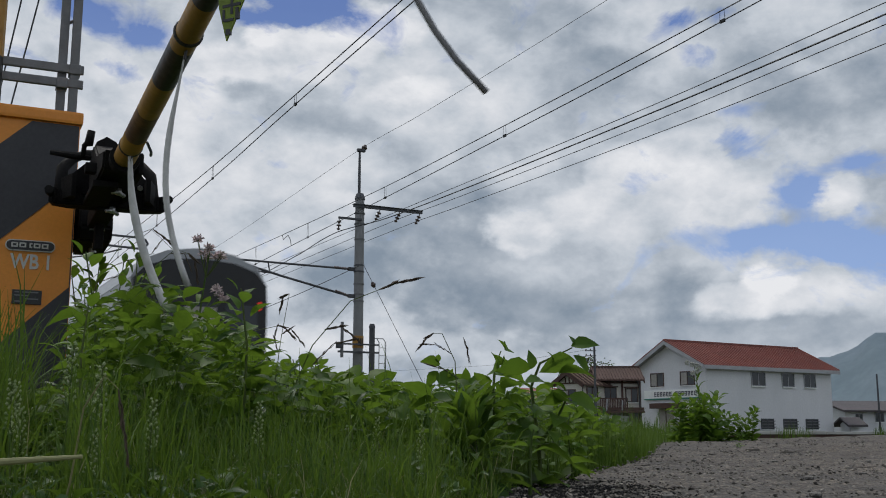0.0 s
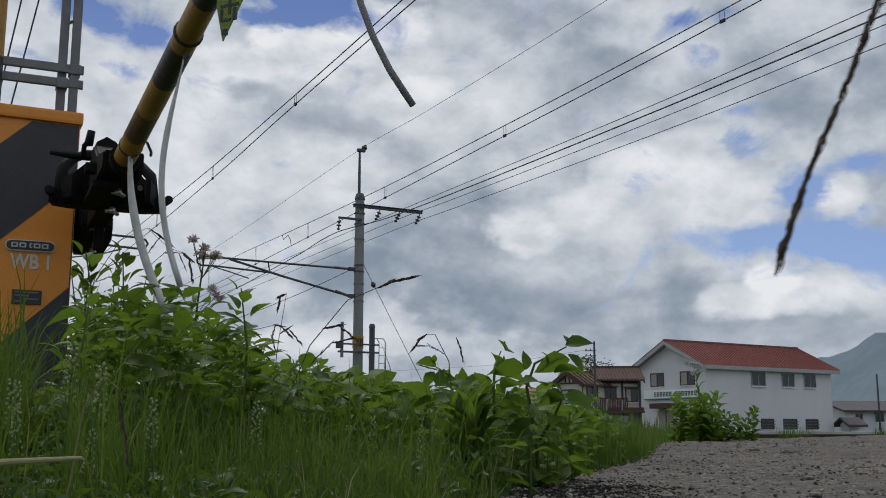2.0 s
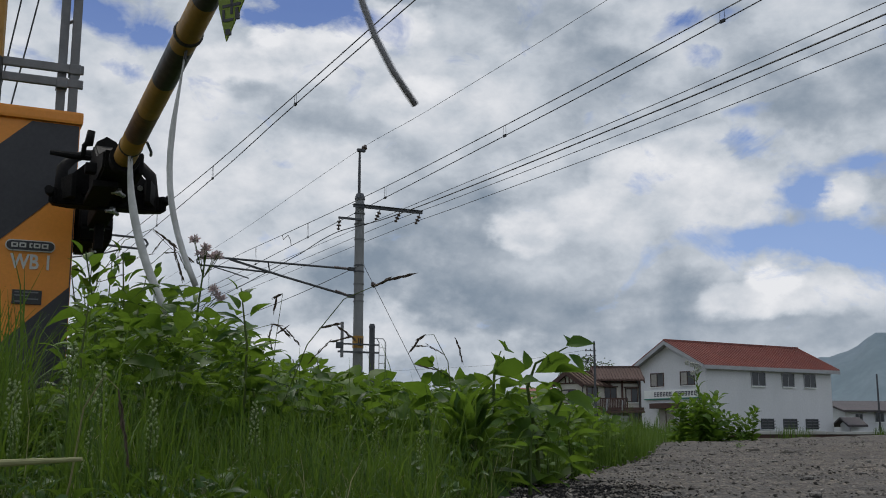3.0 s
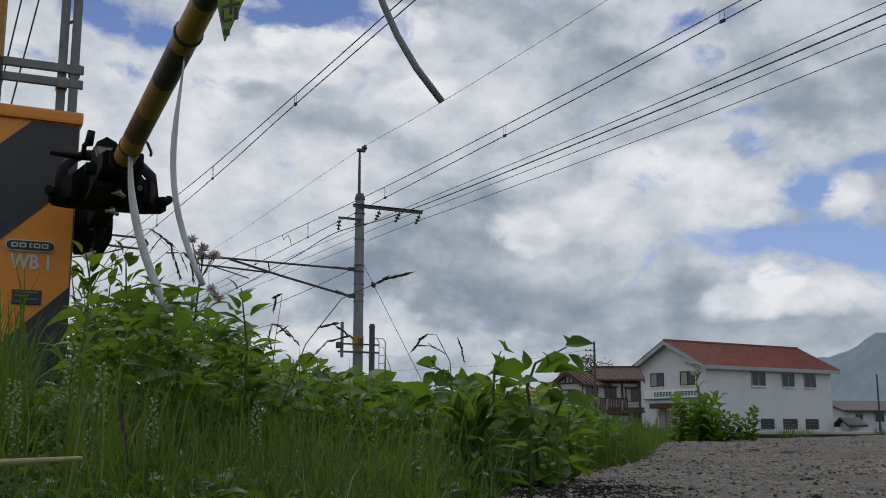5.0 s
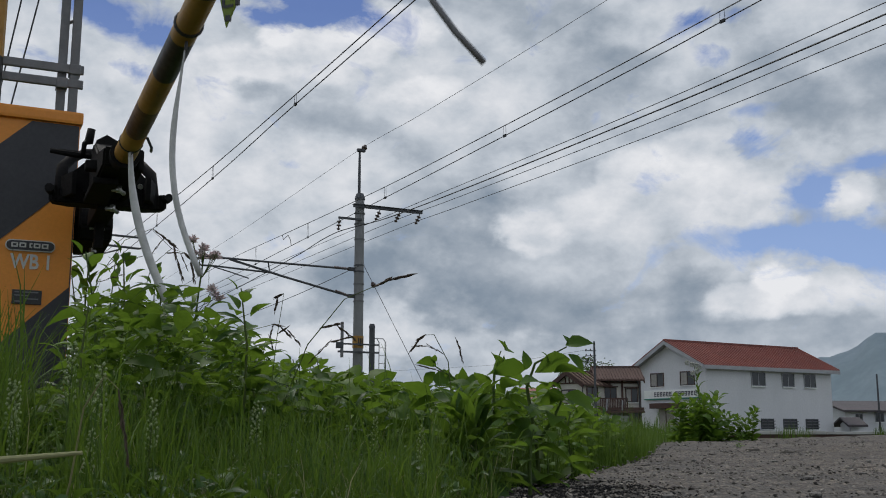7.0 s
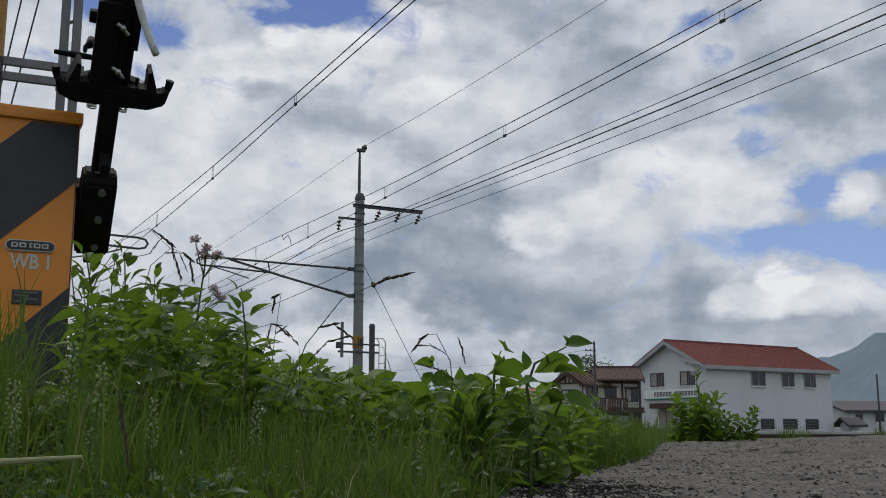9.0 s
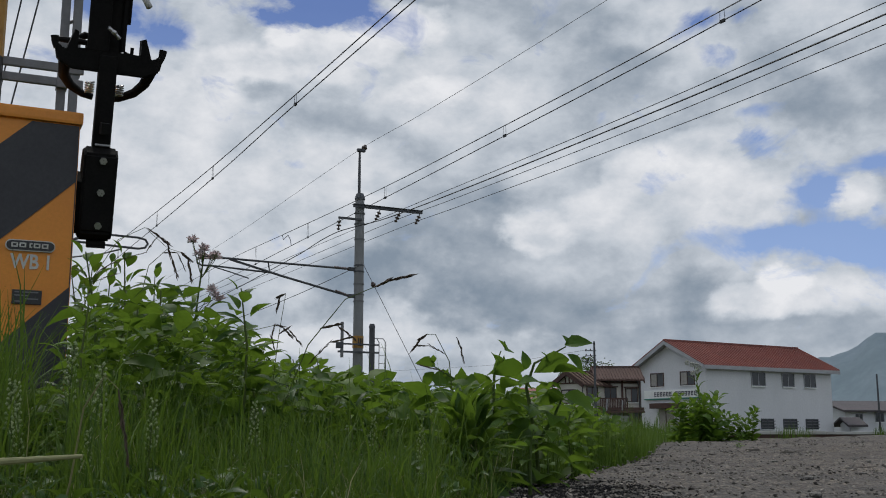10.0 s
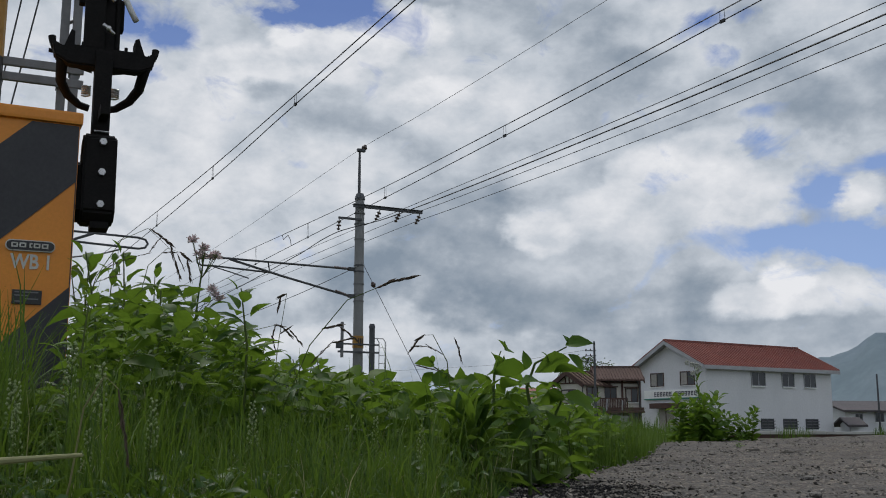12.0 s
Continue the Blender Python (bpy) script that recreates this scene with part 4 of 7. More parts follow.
def barrier_arm():
    """Origin at the pivot; when down it points along -y and rises a little; x is the shaft's axis."""
    ob = thing("crossing_barrier", pose(-1.262, 3.704, 0.965, 0, 0, 24), "yellow and black barrier arm in a black iron holder", "barrier arm")
    # weight plates on the shaft
    hub = BM()
    outline = [(0.11, -0.05), (-0.12, -0.05), (-0.172, -0.08), (-0.185, -0.15), (-0.16, -0.195), (0.11, -0.205), (0.142, -0.17), (0.142, -0.09)]
    slab(hub, [(y, z) for y, z in outline], -0.064, 0.048, "x")
    bmesh.ops.bevel(hub, geom=hub.edges[:], offset=0.008, segments=2, affect="EDGES")
    weight = part("counterweight", hub, BLACK_IRON, ob, "black iron weight block")
    for s in (0.085, -0.03, -0.14):
        part("bolt", tube(BM(), [(-0.002, s, -0.199), (-0.002, s, -0.214)], 0.013, 6), BRIGHT, weight, "bright hexagon bolt")
    side = slab(BM(), [(0.10, -0.03), (-0.06, -0.02), (-0.09, -0.10), (-0.06, -0.17), (0.10, -0.17), (0.13, -0.10)], -0.086, -0.064, "x")
    part("side_plate", side, BLACK_IRON, ob)
    part("crank_hub", tube(BM(), [(-0.07, 0, 0), (0.06, 0, 0)], 0.06, 18), BLACK_IRON, ob)
    part("crank_web", box(BM(), (-0.04, -0.1, -0.12), (0.045, 0.06, 0.02), 0.012), BLACK_IRON, ob)
    part("tail_spike", slab(BM(), [(0.142, -0.12), (0.17, -0.14), (0.165, -0.19), (0.142, -0.19)], -0.03, 0.03, "x"), BLACK_IRON, ob)
    part("rod", box(BM(), (-0.038, -0.50, -0.155), (0.022, -0.12, -0.10), 0.006), BLACK_IRON, ob, "square black steel rod")
    part("pin_stay", box(BM(), (-0.02, -0.27, -0.24), (0.01, -0.23, -0.12), 0.003), BLACK_IRON, ob)
    # cross bar with upturned tips
    bar = BM()
    slab(bar, [(-0.125, -0.440), (0.115, -0.440), (0.165, -0.465), (0.17, -0.490), (0.175, -0.515), (0.16, -0.520), (0.147, -0.505), (0.095, -0.515), (-0.105, -0.515), (-0.157, -0.505), (-0.17, -0.520), (-0.185, -0.515), (-0.18, -0.490), (-0.175, -0.465)], -0.145, -0.095, "z")
    bmesh.ops.bevel(bar, geom=bar.edges[:], offset=0.005, segments=2, affect="EDGES")
    cross = part("cross_bar", bar, BLACK_IRON, ob)
    for s in (-1, 1):
        o = -0.005
        fin = slab(BM(), [(o + 0.105 * s, -0.495), (o + 0.145 * s, -0.495), (o + 0.118 * s, -0.575), (o + 0.105 * s, -0.570)], -0.13, -0.06, "z")
        part("fin", fin, BLACK_IRON, cross)
        part("tip", tube(BM(), [(o + 0.171 * s, -0.505, -0.115), (o + 0.178 * s, -0.522, -0.113), (o + 0.181 * s, -0.545, -0.11)], [0.012, 0.012, 0.014], 8), BLACK_IRON, cross)
        part("bar_pin", tube(BM(), [(o + 0.075 * s, -0.495, -0.11), (o + 0.075 * s, -0.540, -0.11)], 0.006, 6), BLACK_IRON, cross)
        fork_bm = BM()
        tube(fork_bm, [(o + 0.145 * s, -0.470, -0.125), (o + 0.138 * s, -0.420, -0.01), (o + 0.11 * s, -0.385, 0.03), (o + 0.065 * s, -0.360, 0.06), (o + 0.03 * s, -0.353, 0.065)], [0.02, 0.019, 0.017, 0.014, 0.013], 8)
        fork = part("fork", fork_bm, BLACK_IRON, ob, "curved black iron fork", True)
        coil = [(o + 0.05 * s + 0.015 * math.cos(k * 0.9), -0.405 + 0.0012 * k, -0.03 + 0.015 * math.sin(k * 0.9)) for k in range(32)]
        part("spring", tube(BM(), coil, 0.0035, 5), BRIGHT, fork, "bright coil spring", True)
        part("wing_plate", slab(BM(), [(o + 0.03 * s, -0.44), (o + 0.13 * s, -0.465), (o + 0.14 * s, -0.495), (o + 0.05 * s, -0.525)], -0.10, -0.085, "z"), BLACK_IRON, ob)
        part("wing_web", slab(BM(), [(o + 0.03 * s, -0.11), (o + 0.155 * s, -0.11), (o + 0.13 * s, -0.06), (o + 0.08 * s, -0.01), (o + 0.03 * s, 0.02)], -0.495, -0.475), BLACK_IRON, ob)
    # holder of the arm: deep at the shaft's end, low where the arm leaves it
    def wedge(prof, x0, x1, bevel=0.006):
        bm = slab(BM(), [(-y, z) for y, z in prof], x0, x1, "x")
        if bevel:
            bmesh.ops.bevel(bm, geom=bm.edges[:], offset=bevel, segments=2, affect="EDGES")
        return bm
    house = part("arm_holder", wedge([(0.50, -0.125), (0.90, -0.115), (0.92, -0.065), (0.72, -0.03), (0.60, 0.03), (0.50, 0.02)], -0.068, 0.03), BLACK_IRON, ob)
    part("holder_plate", box(BM(), (-0.082, -0.80, -0.145), (-0.01, -0.51, -0.125), 0.006), BLACK_IRON, house)
    part("holder_cheek", wedge([(0.52, -0.13), (0.90, -0.12), (0.90, -0.06), (0.66, -0.02), (0.52, -0.01)], 0.03, 0.045, 0.003), BLACK_IRON, house)
    part("holder_lug", box(BM(), (-0.10, -0.74, -0.09), (-0.066, -0.70, -0.06), 0.006), BLACK_IRON, house)
    for x in (-0.12, 0.09):
        part("web_bolt", tube(BM(), [(x, -0.497, -0.07), (x, -0.512, -0.075)], 0.009, 6), BRIGHT, house, "bright bolt head")
    part("lever", tube(BM(), [(-0.19, -0.54, 0.008), (-0.12, -0.54, 0.004), (-0.05, -0.54, 0.0)], [0.008, 0.012, 0.008], 8), BLACK_IRON, house)
    part("grip", tube(BM(), [(-0.095, -0.56, 0.0), (-0.092, -0.56, 0.035), (-0.08, -0.565, 0.04), (-0.074, -0.57, 0.082)], [0.007, 0.008, 0.014, 0.012], 8), BLACK_IRON, house, "", True)
    part("upper_lug", slab(BM(), [(-0.06, 0.0), (0.01, 0.0), (0.0, 0.045), (-0.03, 0.06), (-0.06, 0.04)], -0.60, -0.54), BLACK_IRON, house)
    part("side_latch", box(BM(), (0.045, -0.74, -0.08), (0.062, -0.62, -0.04), 0.004), BLACK_IRON, house)
    part("end_collar", tube(BM(), [(-0.012, -0.90, -0.088), (-0.012, -0.945, -0.087)], 0.042, 16), BLACK_IRON, house)
    for s, z in ((-0.72, -0.128), (-0.58, -0.157)):
        nut = tube(BM(), [(0.0, s, z), (0.0, s, z - 0.02)], 0.009, 8)
        tube(nut, [(-0.02, s - 0.014, z - 0.016), (0, s, z - 0.012), (0.018, s + 0.02, z - 0.018)], [0.007, 0.006, 0.007], 6)
        part("wing_nut", nut, BRIGHT, house, "bright steel wing nut", True)
    for k in range(3):
        part("u_bolt", tube(BM(), [(-0.03, -0.192, -0.10 - 0.03 * k), (0.02, -0.192, -0.10 - 0.03 * k)], 0.004, 6), BRIGHT, ob)
    # the arm itself, in bands
    def axis(s):
        return Vector((-0.012, -s, -0.085 + 0.028 * (s - 1.0)))
    s0, r0 = 0.93, 0.031
    lengths = [0.24, 0.21, 0.22, 0.22, 0.23, 0.23, 0.23, 0.25, 0.25, 0.25, 0.25, 0.25, 0.25, 0.25, 0.25]
    s = s0
    for k, ln in enumerate(lengths):
        r1 = r0 - 0.0011
        bm = tube(BM(), [axis(s), axis(s + ln * 0.5), axis(s + ln)], [r0, (r0 + r1) / 2, r1], 20, cap=k in (0, len(lengths) - 1))
        part("arm_band", bm, YELLOW if k % 2 == 0 else (WORN_BAND if k == 1 else BLACK_BAND), ob, "yellow band, darkened as in shade" if k % 2 == 0 else "black band", True)
        s, r0 = s + ln, r1
    for sc, rc in ((1.06, 0.0325), (1.88, 0.0305)):
        part("hose_clamp", tube(BM(), [axis(sc - 0.006), axis(sc - 0.002), axis(sc + 0.002), axis(sc + 0.006)], [rc - 0.002, rc, rc, rc - 0.002], 18), BLACK_BAND, ob)
    hook = axis(1.14)
    part("hook", tube(BM(), [hook + Vector((0.03, 0, -0.01)), hook + Vector((0.045, 0.02, -0.03)), hook + Vector((0.05, 0.06, -0.03))], 0.004, 6), DARK_STEEL, ob)
    return ob, axis


def hose(name, drop, bow, r, material, label, parent, at):
    """A hose that hangs from the arm; its own space: origin at the tie, z up, bent by the wind along x."""
    pts = []
    for k in range(15):
        f = k / 14
        pts.append((bow[0] * f ** bow[2] + bow[1] * math.sin(math.pi * f ** 1.25), 0, -drop * f))
    thin = 0.28 if r < 0.01 else 0.6
    ob = part(name, tube(BM(), pts, [r * (thin + (1 - thin) * min(max((k - 1) / 4, 0), 1)) for k in range(15)], 10), material, parent, label, True)
    tie = tube(BM(), [(0, 0, 0.045), (0.004, 0, 0.02), (0, 0, -0.015)], [r * 0.4, r * 0.5, r * 0.62], 6)
    part("tie", tie, BLACK_BAND, ob)
    ob.matrix_basis = Matrix.Translation(at)
    return ob


machine = barrier_machine()
arm, arm_axis = barrier_arm()
HOSE_AT = {"root": arm_axis(1.06) + Vector((0, 0, -0.03)), "mid": arm_axis(1.85) + Vector((0.0, 0, -0.03)), "far": arm_axis(2.96) + Vector((-0.01, 0, -0.03))}
hose_root = hose("warning_hose", 0.42, (0.12, 0.0, 1.9), 0.011, HOSE_WHITE, "pale flat hose hanging from the arm", arm, HOSE_AT["root"])
hose_mid = hose("warning_hose", 0.475, (0.035, -0.032, 2.2), 0.0062, HOSE_WHITE, "pale hose hanging from the arm", arm, HOSE_AT["mid"])
hose_far = hose("warning_hose", 0.458, (0.105, 0.0, 4.0), 0.0036, HOSE_DARK, "hose hanging from the arm, coloured dark as if backlit", arm, HOSE_AT["far"])


def danger_flag(at):
    bm = slab(BM(), [(-0.03, 0.02), (0.03, 0.02), (0.028, -0.065), (-0.008, -0.135), (-0.024, -0.075)], -0.0015, 0.0015)
    ob = part("danger_flag", bm, FLAG, arm, "yellow-green warning flag with dark strokes")
    for x0, z0, x1, z1 in ((-0.012, -0.055, 0.018, -0.06), (-0.016, -0.072, 0.02, -0.077), (0.0, -0.05, 0.005, -0.09), (0.01, -0.08, 0.016, -0.1), (-0.016, -0.08, -0.011, -0.1), (-0.012, -0.097, 0.006, -0.102), (-0.009, -0.115, 0.0, -0.125)):
        part("stroke", box(BM(), (x0, -0.0025, min(z0, z1)), (x1, 0.0025, max(z0, z1))), BADGE, ob)
    ob.matrix_basis = Matrix.Translation(at)
    return ob


FLAG_AT = arm_axis(2.27) + Vector((0, 0, -0.03))
flag = danger_flag(FLAG_AT)


def ladder_frame():
    """Galvanised frame beside the signal post."""
    ob = thing("steel_scaffold", pose(-1.8, 5.0, 0, 0, 0, 24), "galvanised steel frame of uprights and rails", "frame")
    for x, y, r in ((-0.1, 0.0, 0.021), (-0.044, -0.02, 0.021)):
        part("upright", box(BM(), (x - r, y - r, -0.2), (x + r, y + r, 3.6), 0.006), STEEL, ob)
    for z in (1.868, 1.793):
        part("crossrail", box(BM(), (-0.62, -0.045, z), (-0.0, -0.02, z + 0.042), 0.005), STEEL, ob)
    part("clamp", box(BM(), (-0.07, -0.05, 1.862), (-0.015, 0.03, 1.914), 0.006), STEEL, ob)
    part("clamp", box(BM(), (-0.125, -0.05, 1.786), (-0.073, 0.03, 1.838), 0.006), STEEL, ob)
    part("peg", tube(BM(), [(-0.1, 0.0, 2.13), (-0.03, 0, 2.17)], 0.008, 6), STEEL, ob)


def signal_mast():
    ob = thing("signal_mast", pose(-2.175, 4.8, 0), "yellow and black banded crossing signal post", "post")
    for k in range(9):
        z = -0.2 + 0.42 * k
        part("band", tube(BM(), [(0, 0, z), (0, 0, z + 0.42)], 0.055, 16), YELLOW if k % 2 else BLACK_BAND, ob)


def stay_cables():
    for x0, z0, x1, z1 in ((-4.871, 5.039, -5.032, 4.017), (-4.669, 5.039, -4.899, 3.789)):
        ob = thing("stay_cable", Matrix.Identity(4), "thin dark stay cable", "cable", "stay cables")
        dx, dz = x1 - x0, z1 - z0
        part("cable", tube(BM(), [(x0 - dx * 1.2, 11.4, z0 - dz * 1.2), (x0, 11.4, z0), (x1, 11.4, z1), (x1 + dx, 11.4, z1 + dz), (x1 + dx * -z1 / dz, 11.4, 0.0)], 0.010, 5), WIRE, ob)


ladder_frame()
signal_mast()
stay_cables()

# ---- buildings past the line ----
def window(parent, x0, x1, z0, z1, y, frame_mat=TRIM, curtain=False, bars=False, away=-1):
    """A window on the wall plane y (outside towards `away`): frame, two panes, sill."""
    o = 0.09 * away
    win = part("window", box(BM(), (x0, y, z0), (x1, y + o * 0.5, z1)), GLASS, parent, "dark sliding window")
    bm = BM()
    f = 0.055
    box(bm, (x0 - f, y, z0 - f), (x0, y + o, z1 + f)), box(bm, (x1, y, z0 - f), (x1 + f, y + o, z1 + f))
    box(bm, (x0, y, z1), (x1, y + o, z1 + f)), box(bm, (x0, y, z0 - f), (x1, y + o, z0))
    part("window_frame", bm, frame_mat, win)
    xm = (x0 + x1) / 2
    part("mullion", box(BM(), (xm - 0.03, y, z0), (xm + 0.03, y + o * 0.8, z1)), frame_mat, win)
    part("sill", box(BM(), (x0 - 0.1, y, z0 - f - 0.07), (x1 + 0.1, y + o * 1.8, z0 - f)), SIGN_WHITE, win)
    if curtain:
        part("curtain", box(BM(), (x0 + 0.05, y + o * 0.5, z0 + 0.05), (xm - 0.05, y + o * 0.62, z1 - 0.05)), CURTAIN, win)
    if bars:
        for k in range(3):
            z = z0 + 0.12 + (z1 - z0 - 0.2) * k / 2.5
            part("grille_bar", box(BM(), (x0 - 0.12, y + o * 1.2, z), (x1 + 0.12, y + o * 2.0, z + 0.07)), DARK_STEEL, win)
    return win


def gable_wall(outline, lo, hi, axis):
    return slab(BM(), outline, lo, hi, axis)


def red_house():
    """Local x along the long side, y away along the gable; the corner is the origin."""
    L, D, E, R = 17.2, 9.0, 6.2, 8.45
    ob = thing("office_house", pose(23.8, 95, 0, 0, 0, 32), "two-storey white rendered building with a red ribbed roof", "house")
    part("wall", box(BM(), (0.25, 0, -0.3), (L - 0.25, 0.25, E)), WALL, ob, "long white wall")
    part("wall", box(BM(), (0.25, D - 0.25, -0.3), (L - 0.25, D, E)), WALL, ob)
    pent = [(0, -0.3), (D, -0.3), (D, E), (D / 2, R - 0.12), (0, E)]
    part("gable", gable_wall(pent, 0.0, 0.25, "x"), WALL, ob, "white gable wall")
    part("gable", gable_wall(pent, L - 0.25, L, "x"), WALL, ob, "white gable wall")
    # roof slabs with ribs
    pitch = math.atan2(R - E, D / 2)
    ov, og = 0.5, 0.75
    for s in (0, 1):
        y_e = -ov if s == 0 else D + ov
        z_e = E - ov * math.tan(pitch)
        t = 0.16
        pts = [(y_e, z_e), (D / 2, R), (D / 2, R + t), (y_e, z_e + t)]
        roof = part("roof", slab(BM(), pts, -og, L + og, "x"), ROOF_RED, ob, "red metal roof")
        n = 44
        for k in range(n + 1):
            x = -og + (L + 2 * og) * k / n
            rib = slab(BM(), [(y_e, z_e + t), (D / 2, R + t), (D / 2, R + t + 0.09), (y_e, z_e + t + 0.09)], x - 0.045, x + 0.045, "x")
            part("rib", rib, ROOF_RED, roof)
        part("fascia", box(BM(), (-og - 0.03, y_e - (0.06 if s == 0 else 0), z_e - 0.22), (L + og + 0.03, y_e + (0 if s == 0 else 0.06), z_e + 0.13)), TRIM, ob, "grey eaves board")
        for x in (-og, L + og):
            d = -0.06 if x < 0 else 0.06
            part("barge_board", slab(BM(), [(y_e, z_e - 0.24), (D / 2, R - 0.24), (D / 2, R + 0.13), (y_e, z_e + 0.13)], x, x + d, "x"), TRIM, ob, "grey barge board")
        part("soffit", slab(BM(), [(y_e, z_e - 0.04), (D / 2, R - 0.04), (D / 2, R - 0.004), (y_e, z_e - 0.004)], -og, L + og, "x"), TRIM, ob)
    part("ridge_cap", box(BM(), (-og, D / 2 - 0.14, R + 0.12), (L + og, D / 2 + 0.14, R + 0.3), 0.04), ROOF_RED, ob)
    # long side: upper windows, lower barred windows
    for x0, x1 in ((5.85, 7.65), (10.05, 11.7), (13.2, 14.8)):
        window(ob, x0, x1, 4.4, 5.6, 0.0)
    for x0, x1 in ((6.9, 8.5), (9.95, 11.75), (13.15, 14.8)):
        window(ob, x0, x1, 0.4, 1.3, 0.0, DARK_STEEL, bars=True)
    # gable side: windows turned a quarter
    for x0, x1 in ((-3.2, -1.5), (-7.15, -5.5)):
        win = window(ob, x0, x1, 4.4, 5.6, 0.0, WOOD, curtain=True)
        win.matrix_basis = pose(0, 0, 0, 0, 0, -90)
    return ob


red_house()


def shop_sign():
    ob = thing("shop_sign", pose(23.8, 95, 0, 0, 0, 32) @ pose(0, 0, 0, 0, 0, -90), "white sign board with dark blue marks and a green edge", "sign")
    part("board", box(BM(), (-8.0, -0.2, 3.25), (-0.75, -0.003, 4.02), 0.02), SIGN_WHITE, ob)
    part("green_edge", box(BM(), (-8.0, -0.21, 3.12), (-0.75, -0.003, 3.25), 0.02), SIGN_GREEN, ob)
    for k in range(14):
        if k == 6:
            continue
        x = -6.6 + 0.4 * k
        for dz in (0.0, 0.17, 0.33):
            part("sign_mark", box(BM(), (x, -0.215, 3.42 + dz), (x + 0.3, -0.2, 3.5 + dz)), INK, ob)
        for dx in (0.02, 0.22):
            part("sign_mark", box(BM(), (x + dx, -0.217, 3.42), (x + dx + 0.06, -0.2, 3.82)), INK, ob)


def entrance():
    ob = thing("entrance", pose(23.8, 95, 0, 0, 0, 32) @ pose(0, 0, 0, 0, 0, -90), "timber-hooded doorway with a brown canopy", "door")
    part("canopy", box(BM(), (-6.6, -0.9, 2.3), (-2.6, -0.003, 2.78), 0.03), WOOD, ob, "brown canopy")
    part("door", box(BM(), (-6.2, -0.06, -0.2), (-4.3, -0.003, 2.3)), CURTAIN, ob, "pale sliding door")
    part("mullion", box(BM(), (-5.3, -0.09, -0.2), (-5.2, -0.06, 2.3)), WOOD, ob)


shop_sign()
entrance()


def old_house():
    """Two-storey house: a wing turned to the road with its gable, and a main block with a balcony; local x to its side, y away."""
    ob = thing("old_house", pose(10.0, 90, 0), "old two-storey house, cream walls and rusty brown roofs", "house")

    def roof_with_ribs(parent, name, m, half, rise, length, eave, label, step=0.3):
        """A gable roof along local y, sheet by sheet."""
        slope = rise / half
        for s in (-1, 1):
            sheet = slab(BM(), [(0, eave + rise), (s * (half + 0.45), eave - 0.45 * slope), (s * (half + 0.45), eave - 0.45 * slope + 0.12), (0, eave + rise + 0.12)], -0.5, length)
            ro = part(name, sheet, ROOF_BROWN, parent, label)
            ro.matrix_basis = m
            for k in range(int((length + 0.5) / step) + 1):
                y = -0.5 + step * k
                part("rib", slab(BM(), [(0, eave + rise + 0.12), (s * (half + 0.47), eave - 0.45 * slope + 0.11), (s * (half + 0.47), eave - 0.45 * slope + 0.2), (0, eave + rise + 0.21)], y, y + 0.06), ROOF_PALE if name == "wing_roof" and k % 2 else ROOF_BROWN, ro)
            part("barge_board", slab(BM(), [(0, eave + rise - 0.02), (s * (half + 0.45), eave - 0.45 * slope - 0.02), (s * (half + 0.45), eave - 0.45 * slope - 0.2), (0, eave + rise - 0.22)], -0.52, -0.44), WOOD, ro)
            part("ridge_cap", box(BM(), (-0.12, -0.5, eave + rise + 0.08), (0.12, length, eave + rise + 0.24), 0.03), ROOF_BROWN, ro) if s > 0 else None

    # wing, turned by 45 degrees
    wing_m = pose(0.65, -1.3, 0, 0, 0, -45)
    wall = part("wing_wall", box(BM(), (-1.35, 0, -0.3), (1.35, 3.8, 4.15)), WALL_CREAM, ob, "cream rendered wall")
    wall.matrix_basis = wing_m
    gable = part("wing_gable", slab(BM(), [(-1.35, 4.15), (1.35, 4.15), (0, 4.95)], 0.0, 0.15), WALL_CREAM, ob)
    gable.matrix_basis = wing_m
    for x in (-0.4, 0.0, 0.4):
        part("gable_batten", box(BM(), (x - 0.05, -0.05, 4.2), (x + 0.05, 0.0, 4.85 - abs(x) * 0.6)), WOOD, gable)
    part("gable_beam", box(BM(), (-1.35, -0.07, 4.1), (1.35, 0.0, 4.22)), WOOD, gable)
    roof_with_ribs(ob, "wing_roof", wing_m, 1.35, 0.85, 4.6, 4.2, "rusty striped sheet roof")
    for z0, z1 in ((0.3, 1.7), (2.5, 3.6)):
        win = window(ob, -0.8, 0.6, z0, z1, 0.0, WOOD, curtain=True)
        win.matrix_basis = wing_m
    for z0, z1 in ((0.3, 1.7), (2.7, 3.8)):
        win = window(ob, 0.6, 2.0, z0, z1, 0.0, WOOD)
        win.matrix_basis = wing_m @ pose(1.35, 0, 0, 0, 0, 90)
    pipe = part("downpipe", tube(BM(), [(1.42, -0.06, 0), (1.42, -0.06, 3.7), (1.7, -0.3, 4.0)], 0.06, 6), DARK_STEEL, ob)
    pipe.matrix_basis = wing_m
    # main block
    part("wall", box(BM(), (3.0, 0.0, -0.3), (6.9, 5, 4.5)), WALL_CREAM, ob, "cream rendered wall")
    roof_with_ribs(ob, "roof", pose(6.6, 1.6, 0, 0, 0, 90), 2.0, 0.95, 3.7, 4.6, "brown tiled roof", 0.26)
    for x in (3.06, 5.3, 6.8):
        part("corner_post", box(BM(), (x - 0.09, -0.08, -0.3), (x + 0.09, -0.003, 4.5)), WOOD, ob)
    part("eave_beam", box(BM(), (3.0, -0.1, 4.2), (6.9, -0.003, 4.36)), WOOD, ob)
